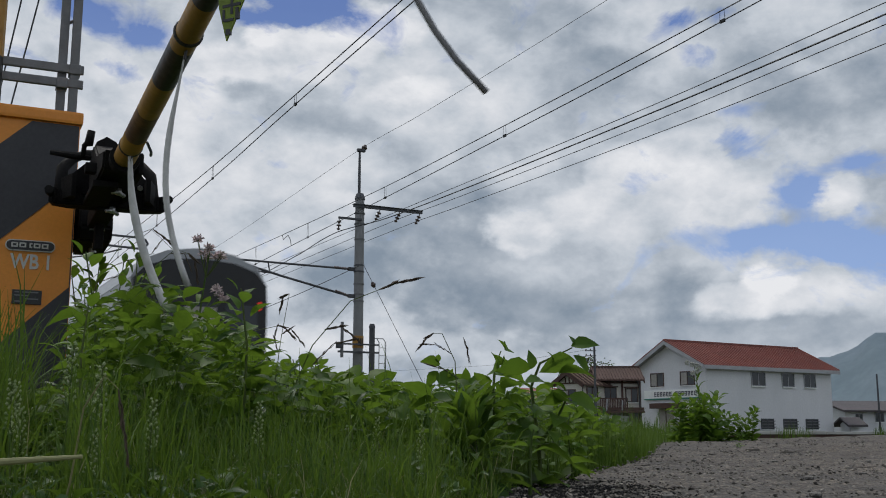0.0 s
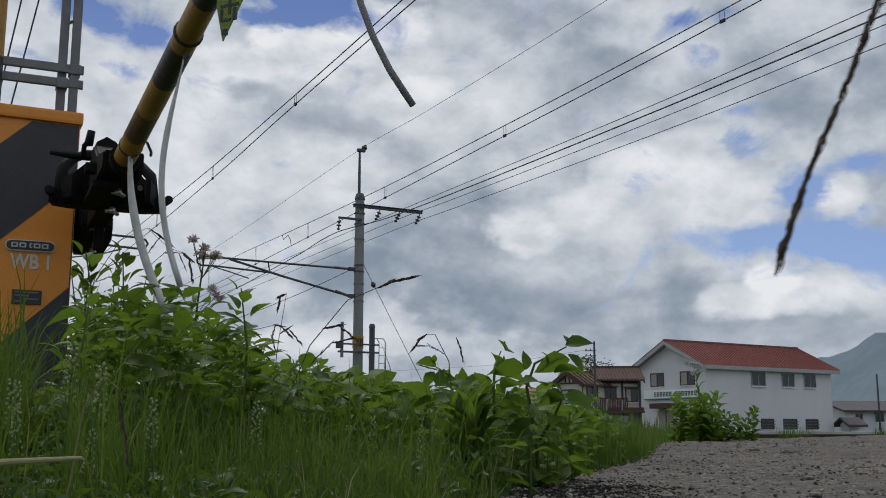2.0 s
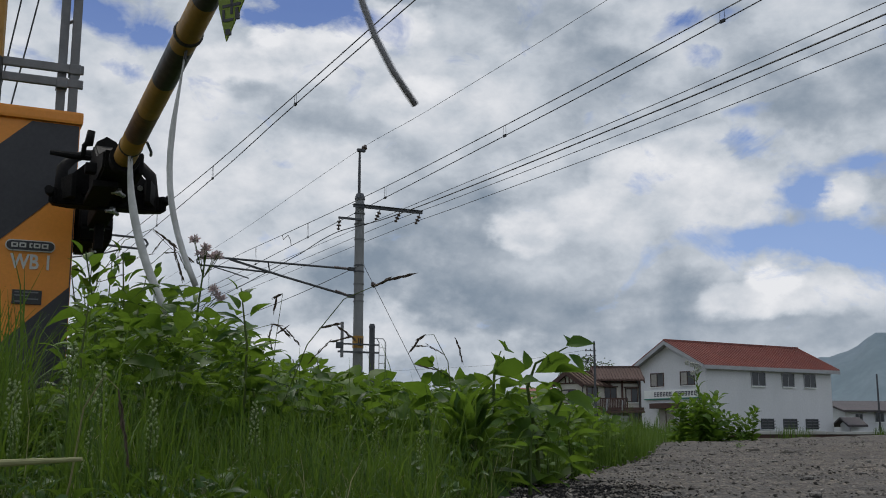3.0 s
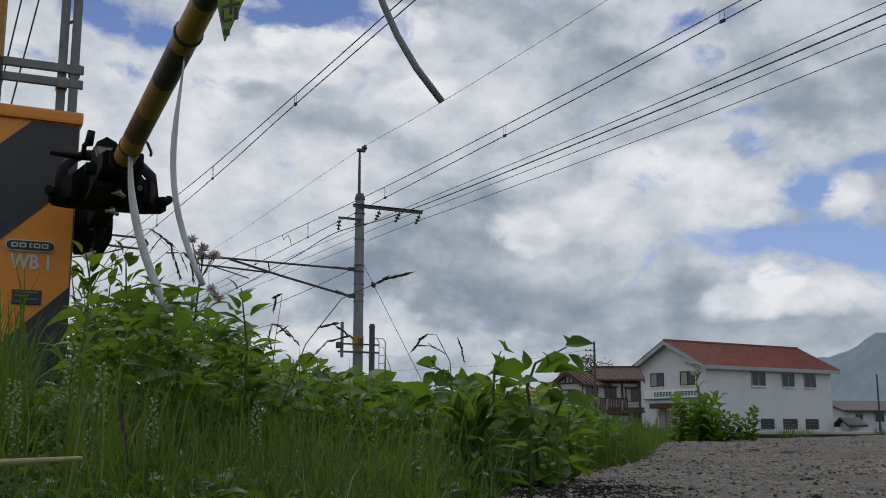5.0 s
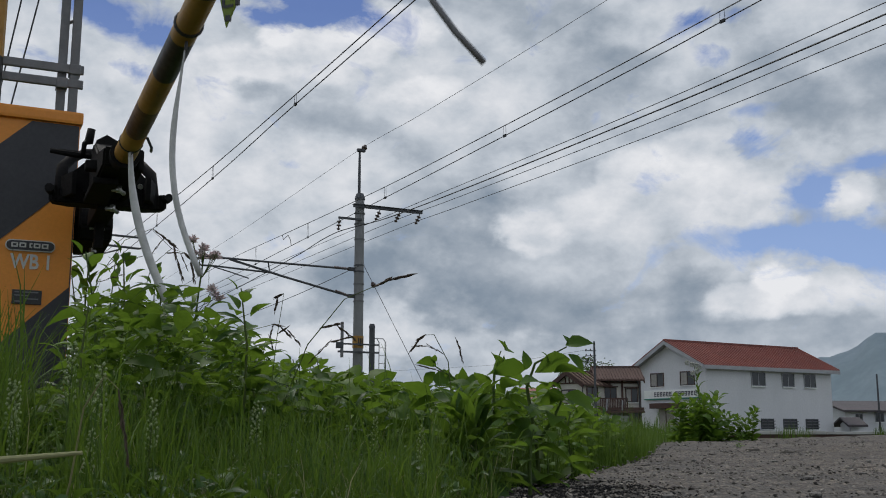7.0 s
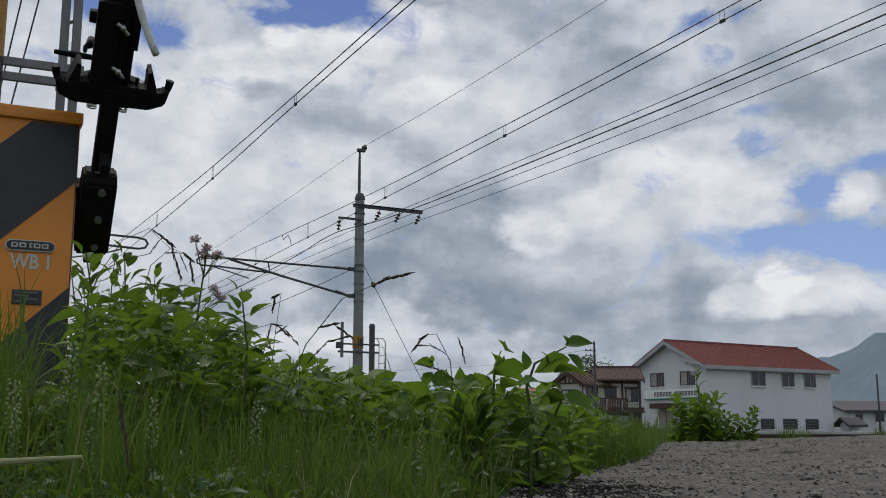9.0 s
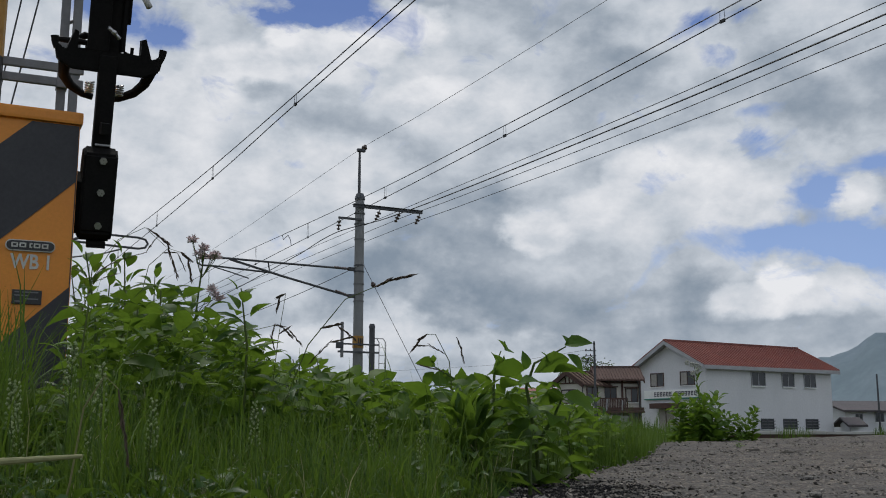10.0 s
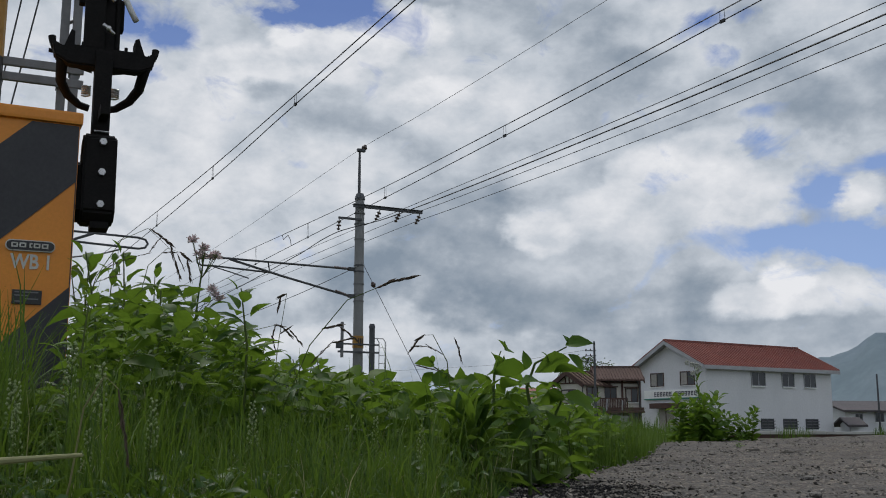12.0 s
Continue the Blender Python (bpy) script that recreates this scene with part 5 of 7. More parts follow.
    for x0, x1, z0, z1 in ((3.8, 4.75, 2.9, 3.8), (5.6, 6.55, 2.65, 3.75), (5.75, 6.6, 0.6, 1.75), (3.5, 4.6, 0.4, 1.5)):
        window(ob, x0, x1, z0, z1, 0.0, WOOD, curtain=x0 > 5)
    part("window_hood", box(BM(), (5.45, -0.35, 3.84), (6.7, -0.003, 3.92)), WOOD, ob)
    part("window_hood", box(BM(), (3.65, -0.35, 3.88), (4.9, -0.003, 3.96)), WOOD, ob)
    part("balcony_floor", box(BM(), (3.1, -1.2, 1.95), (6.9, -0.01, 2.15)), WOOD, ob, "dark timber balcony")
    part("balcony_rail", box(BM(), (3.2, -1.2, 2.85), (5.55, -1.12, 2.95)), WOOD, ob)
    for k in range(17):
        x = 3.22 + 0.14 * k
        part("balcony_slat", box(BM(), (x, -1.19, 2.15), (x + 0.1, -1.14, 2.85)), WOOD, ob)
    for x in (3.6, 4.9):
        part("balcony_strut", box(BM(), (x - 0.05, -1.24, 1.6), (x + 0.05, -1.2, 3.1), m=pose(0, 0, 0, 0, 4, 0)), TRIM, ob)
    part("lean_to", slab(BM(), [(-0.02, 2.0), (-1.6, 1.7), (-1.6, 1.82), (-0.02, 2.12)], 3.2, 6.9, "x"), ROOF_BROWN, ob, "brown sheet lean-to roof")
    part("lower_panel", box(BM(), (3.3, -0.9, 0.2), (4.3, -0.8, 1.5)), SIGN_WHITE, ob, "white sheet panel")
    part("lower_panel", box(BM(), (4.5, -1.0, -0.2), (5.6, -0.9, 1.45)), TRIM, ob, "grey sheet panel")
    part("downpipe", tube(BM(), [(6.75, -0.16, 0), (6.75, -0.16, 3.9), (6.5, -0.45, 4.35)], 0.06, 6), DARK_STEEL, ob)


def small_house(name, m, L, D, E, R, wall_mat, roof_mat, label, windows):
    ob = thing(name, m, label, "house")
    part("wall", box(BM(), (0, 0, -0.3), (L, D, E)), wall_mat, ob)
    part("gable", slab(BM(), [(0, E), (D, E), (D / 2, R)], 0.02, 0.2, "x"), wall_mat, ob)
    part("gable", slab(BM(), [(0, E), (D, E), (D / 2, R)], L - 0.2, L - 0.02, "x"), wall_mat, ob)
    for y in (-0.6, D + 0.6):
        z = E - 0.6 * (R - E) / (D / 2)
        part("roof", slab(BM(), [(y, z), (D / 2, R), (D / 2, R + 0.2), (y, z + 0.2)], -0.6, L + 0.6, "x"), roof_mat, ob)
    for x0, x1, z0, z1 in windows:
        window(ob, x0, x1, z0, z1, 0.0)
    return ob


old_house()
small_house("white_house", pose(42.6, 112, 0, 0, 0, 14), 12, 7, 2.35, 3.3, WALL, ROOF_GREY, "low white house with a dark grey roof", ((1.2, 2.0, 0.8, 2.0), (3.6, 4.6, 1.2, 2.1), (5.8, 6.9, 0.6, 2.0), (8.2, 9.4, 0.8, 2.0)))
small_house("red_roof_house", pose(7.9, 100, 0, 0, 0, 10), 3.4, 5, 3.0, 4.15, WALL_CREAM, ROOF_RED, "small house with a red sheet roof", ((1, 2.2, 0.8, 2.0),))
small_house("shed", pose(39.6, 103, 0, 0, 0, 10), 0.9, 1.8, 0.9, 1.35, WALL, ROOF_GREY, "small shed with a dark roof", ())


def utility_pole(x, y, h, label, arms=3):
    ob = thing("utility_pole", pose(x, y, 0), label, "pole")
    part("shaft", tube(BM(), [(0, 0, -0.3), (0, 0, h)], [0.12, 0.085], 12), DARK_STEEL, ob)
    for k in range(arms):
        z = h - 0.75 - 0.42 * k
        part("crossarm", box(BM(), (-0.75, -0.04, z - 0.05), (0.15, 0.04, z + 0.01)), DARK_STEEL, ob)
        for j in range(2):
            x = -0.68 + 0.36 * j
            part("insulator", tube(BM(), [(x, 0, z), (x, 0, z + 0.06), (x, 0, z + 0.16)], [0.02, 0.06, 0.03], 6), CERAMIC, ob)
    part("street_wire", tube(BM(), [(-0.6, 0, h - 0.7), (-8, 14, h - 1.1), (-18, 30, h - 0.7)], 0.012, 4), WIRE, ob) if arms else None


utility_pole(12.5, 86.5, 7.5, "dark utility pole with crossarms")
utility_pole(46.2, 112, 6.2, "thin bare pole by the white house", 0)


def far_tree(x, y, h, w, seed):
    rnd = random.Random(seed)
    ob = thing("tree", pose(x, y, -0.1), "broad-leaved tree behind the houses", "tree")
    tr = BM()
    tube(tr, [(0, 0, 0), (0.1, 0, h * 0.35), (0, 0.1, h * 0.8)], [0.22, 0.16, 0.05], 8)
    for k in range(6):
        a = k * 1.05
        tube(tr, [(0, 0, h * (0.35 + 0.06 * k)), (w * 0.3 * math.cos(a), w * 0.3 * math.sin(a), h * (0.55 + 0.06 * k)), (w * 0.5 * math.cos(a), w * 0.5 * math.sin(a), h * (0.6 + 0.06 * k))], [0.09, 0.06, 0.02], 5)
    part("trunk", tr, BARK, ob)
    mats = []
    for c in range(26):
        cx, cy, cz = rnd.gauss(0, w * 0.32), rnd.gauss(0, w * 0.32), h * rnd.uniform(0.45, 1.0)
        for k in range(60):
            p = Vector((cx + rnd.gauss(0, 0.3), cy + rnd.gauss(0, 0.3), cz + rnd.gauss(0, 0.25)))
            mats.append(Matrix.LocRotScale(p, Euler((rnd.uniform(-1, 1), rnd.uniform(-1, 1), rnd.uniform(0, 6.3))), Vector((1, 1, 1)) * rnd.uniform(0.12, 0.25)))
    crown = many("crown", ([(-0.5, 0, 0), (0, -0.4, 0.1), (0.6, 0, 0), (0, 0.4, 0.1)], [(0, 1, 2, 3)]), mats, TREE_LEAF)
    crown.parent = ob


far_tree(15.2, 104, 7.6, 2.2, 4)
far_tree(14.0, 108, 6.6, 2.0, 9)
for i, (tx, ty, th) in enumerate(((46, 150, 6), (50, 155, 7), (54, 160, 6.5), (47, 140, 5))):
    far_tree(tx, ty, th, 4.5, 20 + i)

# ---- the train that leaves ----
def train():
    ob = thing("train", Matrix.Translation(on_track(5.4, 21, -0.03)) @ TRACK, "departing silver train car with a dark glazed end", "train")
    prof = [(-1.4, 0.75), (-1.42, 1.6), (-1.42, 2.75), (-1.40, 3.25), (-1.2, 3.58), (-0.7, 3.8), (0, 3.9), (0.7, 3.8), (1.2, 3.58), (1.40, 3.25), (1.42, 2.75), (1.42, 1.6), (1.4, 0.75)]
    for car in range(2):
        y0 = 0.12 + 20.3 * car
        part("car_body", slab(BM(), [p for p in prof if p[1] < 3.3], y0, y0 + 19.8), TRAIN_SILVER, ob, "silver car body")
        part("roof", slab(BM(), [(-1.41, 3.24), (-1.22, 3.60), (-0.7, 3.83), (0, 3.93), (0.7, 3.83), (1.22, 3.60), (1.41, 3.24)], y0 - 0.05, y0 + 19.8), TRAIN_ROOF, ob)
        for k in range(2):
            part("cooling_unit", box(BM(), (-0.75, y0 + 5 + 7 * k, 3.75), (0.75, y0 + 8 + 7 * k, 4.05), 0.08), TRAIN_ROOF, ob)
        for s in (-1, 1):
            for k in range(6):
                part("side_window", box(BM(), (1.405 * s, y0 + 1.6 + 3 * k, 1.75), (1.432 * s, y0 + 3.4 + 3 * k, 2.6), 0.01), GLASS, ob)
        for k in (2.6, 4.7, 15.0, 17.1):
            for s in (-0.55, 0.55):
                wh = part("wheel", tube(BM(), [(s - 0.06, y0 + k, 0.43), (s + 0.06, y0 + k, 0.43)], 0.43, 20), DARK_STEEL, ob)
        for k in (2.2, 14.6):
            part("bogie_frame", box(BM(), (-1.0, y0 + k, 0.35), (1.0, y0 + k + 3.0, 0.75), 0.05), DARK_STEEL, ob)
    # glazed end
    inner = [(-1.36, 0.7), (-1.4, 1.6), (-1.4, 2.75), (-1.38, 3.2), (-1.15, 3.46), (-0.7, 3.62), (0, 3.68), (0.7, 3.62), (1.15, 3.46), (1.38, 3.2), (1.4, 2.75), (1.4, 1.6), (1.36, 0.7)]
    bm = slab(BM(), inner, -0.08, 0.16)
    end = part("end_panel", bm, TRAIN_DARK, ob, "dark glossy end panel", False)
    for x0, x1 in ((-1.2, -0.5), (-0.36, 0.36), (0.5, 1.2)):
        win = part("end_window", box(BM(), (x0, -0.1, 1.75), (x1, -0.07, 2.75), 0.02), GLASS, end)
    # Pale panel added on the glass, in place of the car's bright interior.
    part("bright_interior_panel", box(BM(), (-0.34, -0.104, 2.05), (0.32, -0.1, 2.68)), CURTAIN, end, "pale panel standing in for the bright interior")
    for s in (-1, 1):
        part("tail_lamp", box(BM(), (1.2 * s, -0.115, 2.66), (1.27 * s, -0.07, 2.84), 0.02), TAIL, end, "lit red tail lamp")
    part("coupler", box(BM(), (-0.15, -0.5, 0.6), (0.15, 0.1, 0.85), 0.03), DARK_STEEL, ob)
    return ob


train_set = train()

# ---- plants ----
def strip(stations, fold=0.0):
    """A leaf or blade along x: stations of (x, half width, z); returns verts and quads."""
    v, f = [], []
    for x, w, z in stations:
        v += [(x, -w, z + fold * w), (x, 0, z), (x, w, z + fold * w)]
    for k in range(len(stations) - 1):
        a = 3 * k
        f += [(a, a + 3, a + 4, a + 1), (a + 1, a + 4, a + 5, a + 2)]
    return v, f


OVATE = strip([(0, 0.015, 0), (0.12, 0.17, 0.03), (0.32, 0.3, 0.05), (0.55, 0.27, 0.03), (0.78, 0.15, -0.04), (1, 0.008, -0.14)], 0.28)
HEART = strip([(-0.08, 0.12, 0.02), (0.06, 0.33, 0.05), (0.3, 0.4, 0.06), (0.58, 0.3, 0.02), (0.82, 0.13, -0.06), (1, 0.006, -0.17)], 0.25)
LANCE = strip([(0, 0.02, 0), (0.2, 0.075, 0.07), (0.45, 0.1, 0.1), (0.7, 0.08, 0.06), (0.88, 0.045, -0.03), (1, 0.004, -0.12)], 0.4)
BLADES = [strip([(0, 0.012, 0), (0.3 - b * 0.1, 0.012, 0.02), (0.6 - b * 0.2, 0.010, 0.06 + b * 0.1), (0.85 - b * 0.3, 0.007, 0.12 + b * 0.3), (1 - b * 0.42, 0.001, 0.2 + b * 0.55)]) for b in (0.05, 0.35, 0.8)]


def leaf_mesh(template, material, name="leaf"):
    me = bpy.data.meshes.new(name)
    me.from_pydata(template[0], [], template[1])
    me.polygons.foreach_set("use_smooth", [True] * len(me.polygons))
    me.materials.append(material)
    return me


LEAF_KINDS = {(n, k): leaf_mesh(t, mt) for n, t in (("ovate", OVATE), ("heart", HEART), ("lance", LANCE)) for k, mt in (("mid", LEAF), ("dark", LEAF_DARK), ("young", LEAF_BRIGHT))}


def leaf_pose(p, yaw, lift, size, roll=0.0):
    """Leaf at p, pointing at a yaw, lifted by an angle (degrees)."""
    return Matrix.Translation(p) @ pose(0, 0, 0, 0, 0, yaw) @ pose(0, 0, 0, roll, -lift, 0) @ Matrix.Diagonal((size, size, size, 1))


def weed(seed, h, n, size, kind, tones, label, lean=0.10, low=0.22, raised=0):
    """An upright leafy weed, h metres tall, at the origin."""
    rnd = random.Random(seed)
    ob = thing("weed", Matrix.Identity(4), label, "weed", "weeds on the verge")
    la = rnd.uniform(0, 6.28)
    pts = [Vector((lean * h * f * f * math.cos(la) + 0.02 * h * math.sin(f * 5 + seed), lean * h * f * f * math.sin(la), h * f)) for f in (0, 0.25, 0.5, 0.75, 1)]
    part("stem", tube(BM(), pts, [0.0042, 0.0038, 0.0032, 0.0025, 0.0015], 6), STEM, ob)
    yaw = rnd.uniform(0, 360)
    for k in range(n):
        f = low + (1 - low) * (k + 0.5) / n
        i = min(int(f * 4), 3)
        p = pts[i].lerp(pts[i + 1], f * 4 - i)
        yaw += 137.5 + rnd.uniform(-25, 25)
        s = size * (1.15 - 0.55 * f) * rnd.uniform(0.8, 1.15)
        tone = "young" if (f > 0.82 and "young" in tones) else rnd.choice(tones)
        leaf = new("leaf", LEAF_KINDS[(kind, tone)])
        leaf.parent = ob
        stalk = 0.25 * s
        out = Vector((math.cos(radians(yaw)), math.sin(radians(yaw)), 0.35)) * stalk
        leaf.matrix_basis = leaf_pose(p + out, yaw, rnd.uniform(-12, 30) + 25 * (f > 0.85) + raised, s, rnd.uniform(-25, 25))
    return ob


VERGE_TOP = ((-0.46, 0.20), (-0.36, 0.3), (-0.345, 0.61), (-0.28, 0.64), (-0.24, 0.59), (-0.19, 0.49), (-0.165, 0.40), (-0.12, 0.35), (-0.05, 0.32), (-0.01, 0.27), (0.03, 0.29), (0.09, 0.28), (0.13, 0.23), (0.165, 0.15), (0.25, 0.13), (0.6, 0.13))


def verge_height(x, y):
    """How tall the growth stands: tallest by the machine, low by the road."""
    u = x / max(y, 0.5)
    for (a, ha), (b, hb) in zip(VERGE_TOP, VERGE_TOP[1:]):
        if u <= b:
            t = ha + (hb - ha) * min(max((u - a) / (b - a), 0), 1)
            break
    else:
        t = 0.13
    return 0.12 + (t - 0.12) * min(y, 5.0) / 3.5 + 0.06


def free_of_machine(x, y):
    lx, ly = (x + 1.258) * 0.899 + (y - 3.5) * 0.438, -(x + 1.258) * 0.438 + (y - 3.5) * 0.899
    return not (-0.75 < lx < 0.06 and -0.06 < ly < 0.62)


def off_road(x, y, gap=0.03):
    return x < road_edge(y) - gap


def plant_weeds():
    base = []
    label = "leafy green roadside weed with oval leaves"
    for k in range(4):
        base.append(weed(10 + k, 0.5, 27, 0.07, "ovate", ("mid", "young"), label))
    for k in range(2):
        base.append(weed(30 + k, 0.5, 20, 0.085, "heart", ("mid", "young", "dark"), "green weed with broad pointed leaves"))
    for k in range(2):
        base.append(weed(40 + k, 0.5, 30, 0.11, "lance", ("mid", "dark"), "weed with narrow lance-shaped leaves", low=0.1))
    rnd = random.Random(77)
    made = []
    spots = []
    while len(spots) < 185:
        y = rnd.uniform(1.85 if len(spots) % 3 else 2.6, 5.0)
        u = rnd.uniform(-0.36, 0.15)
        x = u * y
        if free_of_machine(x, y) and off_road(x, y, 0.12) and not (y < 2.3 and u > -0.06):
            spots.append((x, y))
    for i, (x, y) in enumerate(spots):
        src = base[i % len(base)]
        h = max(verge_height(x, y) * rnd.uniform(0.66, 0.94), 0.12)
        s = h / 0.5
        w = 0.5 * s + 0.5 * rnd.uniform(0.85, 1.15)
        z = ground_height(x, y) - 0.01
        m = pose(x, y, z, rnd.uniform(-5, 5), rnd.uniform(-3, 8), rnd.uniform(0, 360)) @ Matrix.Diagonal((w, w, s, 1))
        if i < len(base):
            src.matrix_basis = m
            made.append(src)
        else:
            made.append(copy_thing(src, m))
    return made


weeds = plant_weeds()


def undergrowth():
    """The dense lower growth, leaf on leaf."""
    rnd = random.Random(3)
    mats = []
    while len(mats) < 13000:
        y = rnd.uniform(2.1, 7.5)
        x = rnd.uniform(-0.40, 0.17) * y
        if not (free_of_machine(x, y) and off_road(x, y, 0.06)):
            continue
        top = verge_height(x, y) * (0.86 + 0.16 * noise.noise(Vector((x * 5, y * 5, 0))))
        z = ground_height(x, y) + top * rnd.random() ** 0.7
        s = rnd.uniform(0.04, 0.085)
        mats.append(leaf_pose(Vector((x, y, z)), rnd.uniform(0, 360), rnd.uniform(-25, 40), s, rnd.uniform(-40, 40)))
    tagged(many("undergrowth", OVATE, mats[:9000], LEAF), "dense green undergrowth of overlapping leaves", "undergrowth", kind="stuff")
    tagged(many("undergrowth", LANCE, mats[9000:], LEAF_DARK), "dense dark narrow-leaved undergrowth", "undergrowth", kind="stuff")


def grass(name, spots, hmin, hmax, width, seed, label, material=GRASS):
    rnd = random.Random(seed)
    groups = ([], [], [])
    for x, y in spots:
        h = rnd.uniform(hmin, hmax) * (1 if rnd.random() > 0.06 else 1.3)
        if y < 3:
            h *= (0.10 + (0.062 + min(max(0.0, -0.22 - x / max(y, 0.1)), 0.25) * 0.42) * y) / 0.16
        if y < 3 and -0.4 < x / y < -0.352:
            h *= 0.55
        z = ground_height(x, y) - 0.01
        if not off_road(x, y, -0.01):
            z = road_height(x, y) - 0.01
        m = Matrix.Translation((x, y, z)) @ pose(0, 0, 0, 0, 0, rnd.uniform(0, 360)) @ pose(0, 0, 0, 0, -rnd.uniform(66, 96), 0) @ Matrix.Diagonal((h, h * width * rnd.uniform(0.7, 1.3), h, 1))
        groups[rnd.choice((0, 0, 1, 1, 2))].append(m)
    for k in range(3):
        if groups[k]:
            tagged(many(name, BLADES[k], groups[k], material), label, "grass", kind="stuff")


def verge_spots(n, ylo, yhi, ulo, uhi, seed, gap=0.0):
    rnd = random.Random(seed)
    out = []
    while len(out) < n:
        y = rnd.uniform(ylo, yhi)
        x = rnd.uniform(ulo, uhi) * y
        if off_road(x, y, gap) and free_of_machine(x, y) and noise.noise(Vector((x * 5, y * 5, 8))) > rnd.uniform(-0.35, 0.4):
            out.append((x, y))
    return out


undergrowth()


def low_growth():
    """Small leaves between the grass."""
    rnd = random.Random(19)
    mats = []
    while len(mats) < 4200:
        y = rnd.uniform(1.2, 2.6)
        x = rnd.uniform(-0.46, 0.06) * y
        if off_road(x, y, 0.03) and noise.noise(Vector((x * 4, y * 4, 3))) > rnd.uniform(-0.5, 0.3):
            z = ground_height(x, y) + rnd.random() ** 0.8 * (0.07 + 0.035 * y)
            mats.append(leaf_pose(Vector((x, y, z)), rnd.uniform(0, 360), rnd.uniform(-10, 60), rnd.uniform(0.018, 0.045), rnd.uniform(-40, 40)))
    # Both use the dark leaf green, putting the shade under the grass into colour.
    tagged(many("ground_cover", LANCE, mats[:2600], LEAF_DARK), "small narrow leaves among the grass", "ground cover", kind="stuff")
    tagged(many("ground_cover", OVATE, mats[2600:3300], LEAF_DARK), "small round leaves among the grass", "ground cover", kind="stuff")


low_growth()
grass("verge_grass", verge_spots(7000, 1.25, 2.7, -0.46, 0.0, 1), 0.07, 0.19, 0.42, 11, "soft green grass in front of the weeds")
grass("verge_grass", verge_spots(2400, 1.5, 3.2, -0.08, 0.12, 2), 0.07, 0.15, 0.5, 12, "soft green grass beside the road")
grass("verge_grass", verge_spots(11000, 3.4, 10.5, 0.09, 0.24, 4, 0.0), 0.13, 0.27, 0.42, 13, "rough grass along the road's broken edge")
grass("dry_grass", verge_spots(200, 1.2, 2.4, -0.42, 0.08, 6), 0.08, 0.17, 0.4, 14, "dry straw-coloured grass stalks", STRAW)


def wider_verge():
    """The verge goes on beside and behind the view."""
    rnd = random.Random(91)
    spots, mats = [], []
    while len(spots) < 7000:
        x, y = rnd.uniform(-4.5, 0.2), rnd.uniform(-2.5, 7.0)
        if off_road(x, y, 0.03) and free_of_machine(x, y) and (y < -0.1 or abs(x) > 0.53 * y + 0.12):
            spots.append((x, y))
            if len(mats) < 2600 and x < -0.9:
                mats.append(leaf_pose(Vector((x, y, ground_height(x, y) + rnd.uniform(0.02, 0.16))), rnd.uniform(0, 360), rnd.uniform(-20, 40), rnd.uniform(0.03, 0.07), rnd.uniform(-40, 40)))
    grass("verge_grass", spots, 0.06, 0.13, 0.9, 92, "rough verge grass")
    tagged(many("undergrowth", OVATE, mats, LEAF), "low green leaves on the verge", "undergrowth", kind="stuff")


wider_verge()


def far_grass():
    rnd = random.Random(21)
    spots = []
    while len(spots) < 4200:
        y = rnd.uniform(11, 40)
        x = rnd.uniform(-0.05, 0.245) * y
        if off_road(x, y, 0.05) or y > 27.5:
            spots.append((x, y))
    for cx, cy, n in ((9.6, 29.5, 60), (10.1, 29.8, 40), (12.1, 29.0, 90), (12.5, 29.3, 90), (6.6, 28.5, 50)):
        spots += [(cx + rnd.gauss(0, 0.16), cy + rnd.gauss(0, 0.2)) for k in range(n)]
    grass("meadow_grass", spots, 0.16, 0.42, 1.6, 22, "tall rough grass by the tracks")


far_grass()


def road_bush():
    """Bright bush on the road's far corner."""
    rnd = random.Random(8)
    first = weed(60, 0.42, 30, 0.13, "ovate", ("young",), "bright young shrub at the road's far edge", low=0.05, raised=8)
    for k in range(26):
        x, y = 3.0 + rnd.uniform(-0.28, 0.42), 11.9 + rnd.uniform(-0.3, 0.5)
        s = rnd.uniform(0.6, 1.0) * (1.05 if x < 3.0 else 0.78)
        m = pose(x, y, -0.05, rnd.uniform(-14, 14), rnd.uniform(-14, 14), rnd.uniform(0, 360)) @ Matrix.Diagonal((s * 1.4, s * 1.4, s * 1.45, 1))
        if k:
            copy_thing(first, m)
        else:
            first.matrix_basis = m


road_bush()


def sprout_row():
    """Small plants that grow out of the asphalt."""
    first = weed(70, 0.14, 5, 0.045, "heart", ("young",), "small pale seedling growing from the asphalt edge", low=0.5)
    first.matrix_basis = pose(0.165, 2.06, -0.015)
    copy_thing(first, pose(0.245, 2.5, -0.03, 0, 0, 120) @ Matrix.Diagonal((0.9, 0.9, 0.7, 1)))
    copy_thing(first, pose(2.1, 7.6, -0.02, 0, 0, 40) @ Matrix.Diagonal((1.1, 1.1, 0.45, 1)))
    copy_thing(first, pose(2.16, 7.7, -0.02, 0, 0, 200) @ Matrix.Diagonal((1.1, 1.1, 0.4, 1)))


sprout_row()


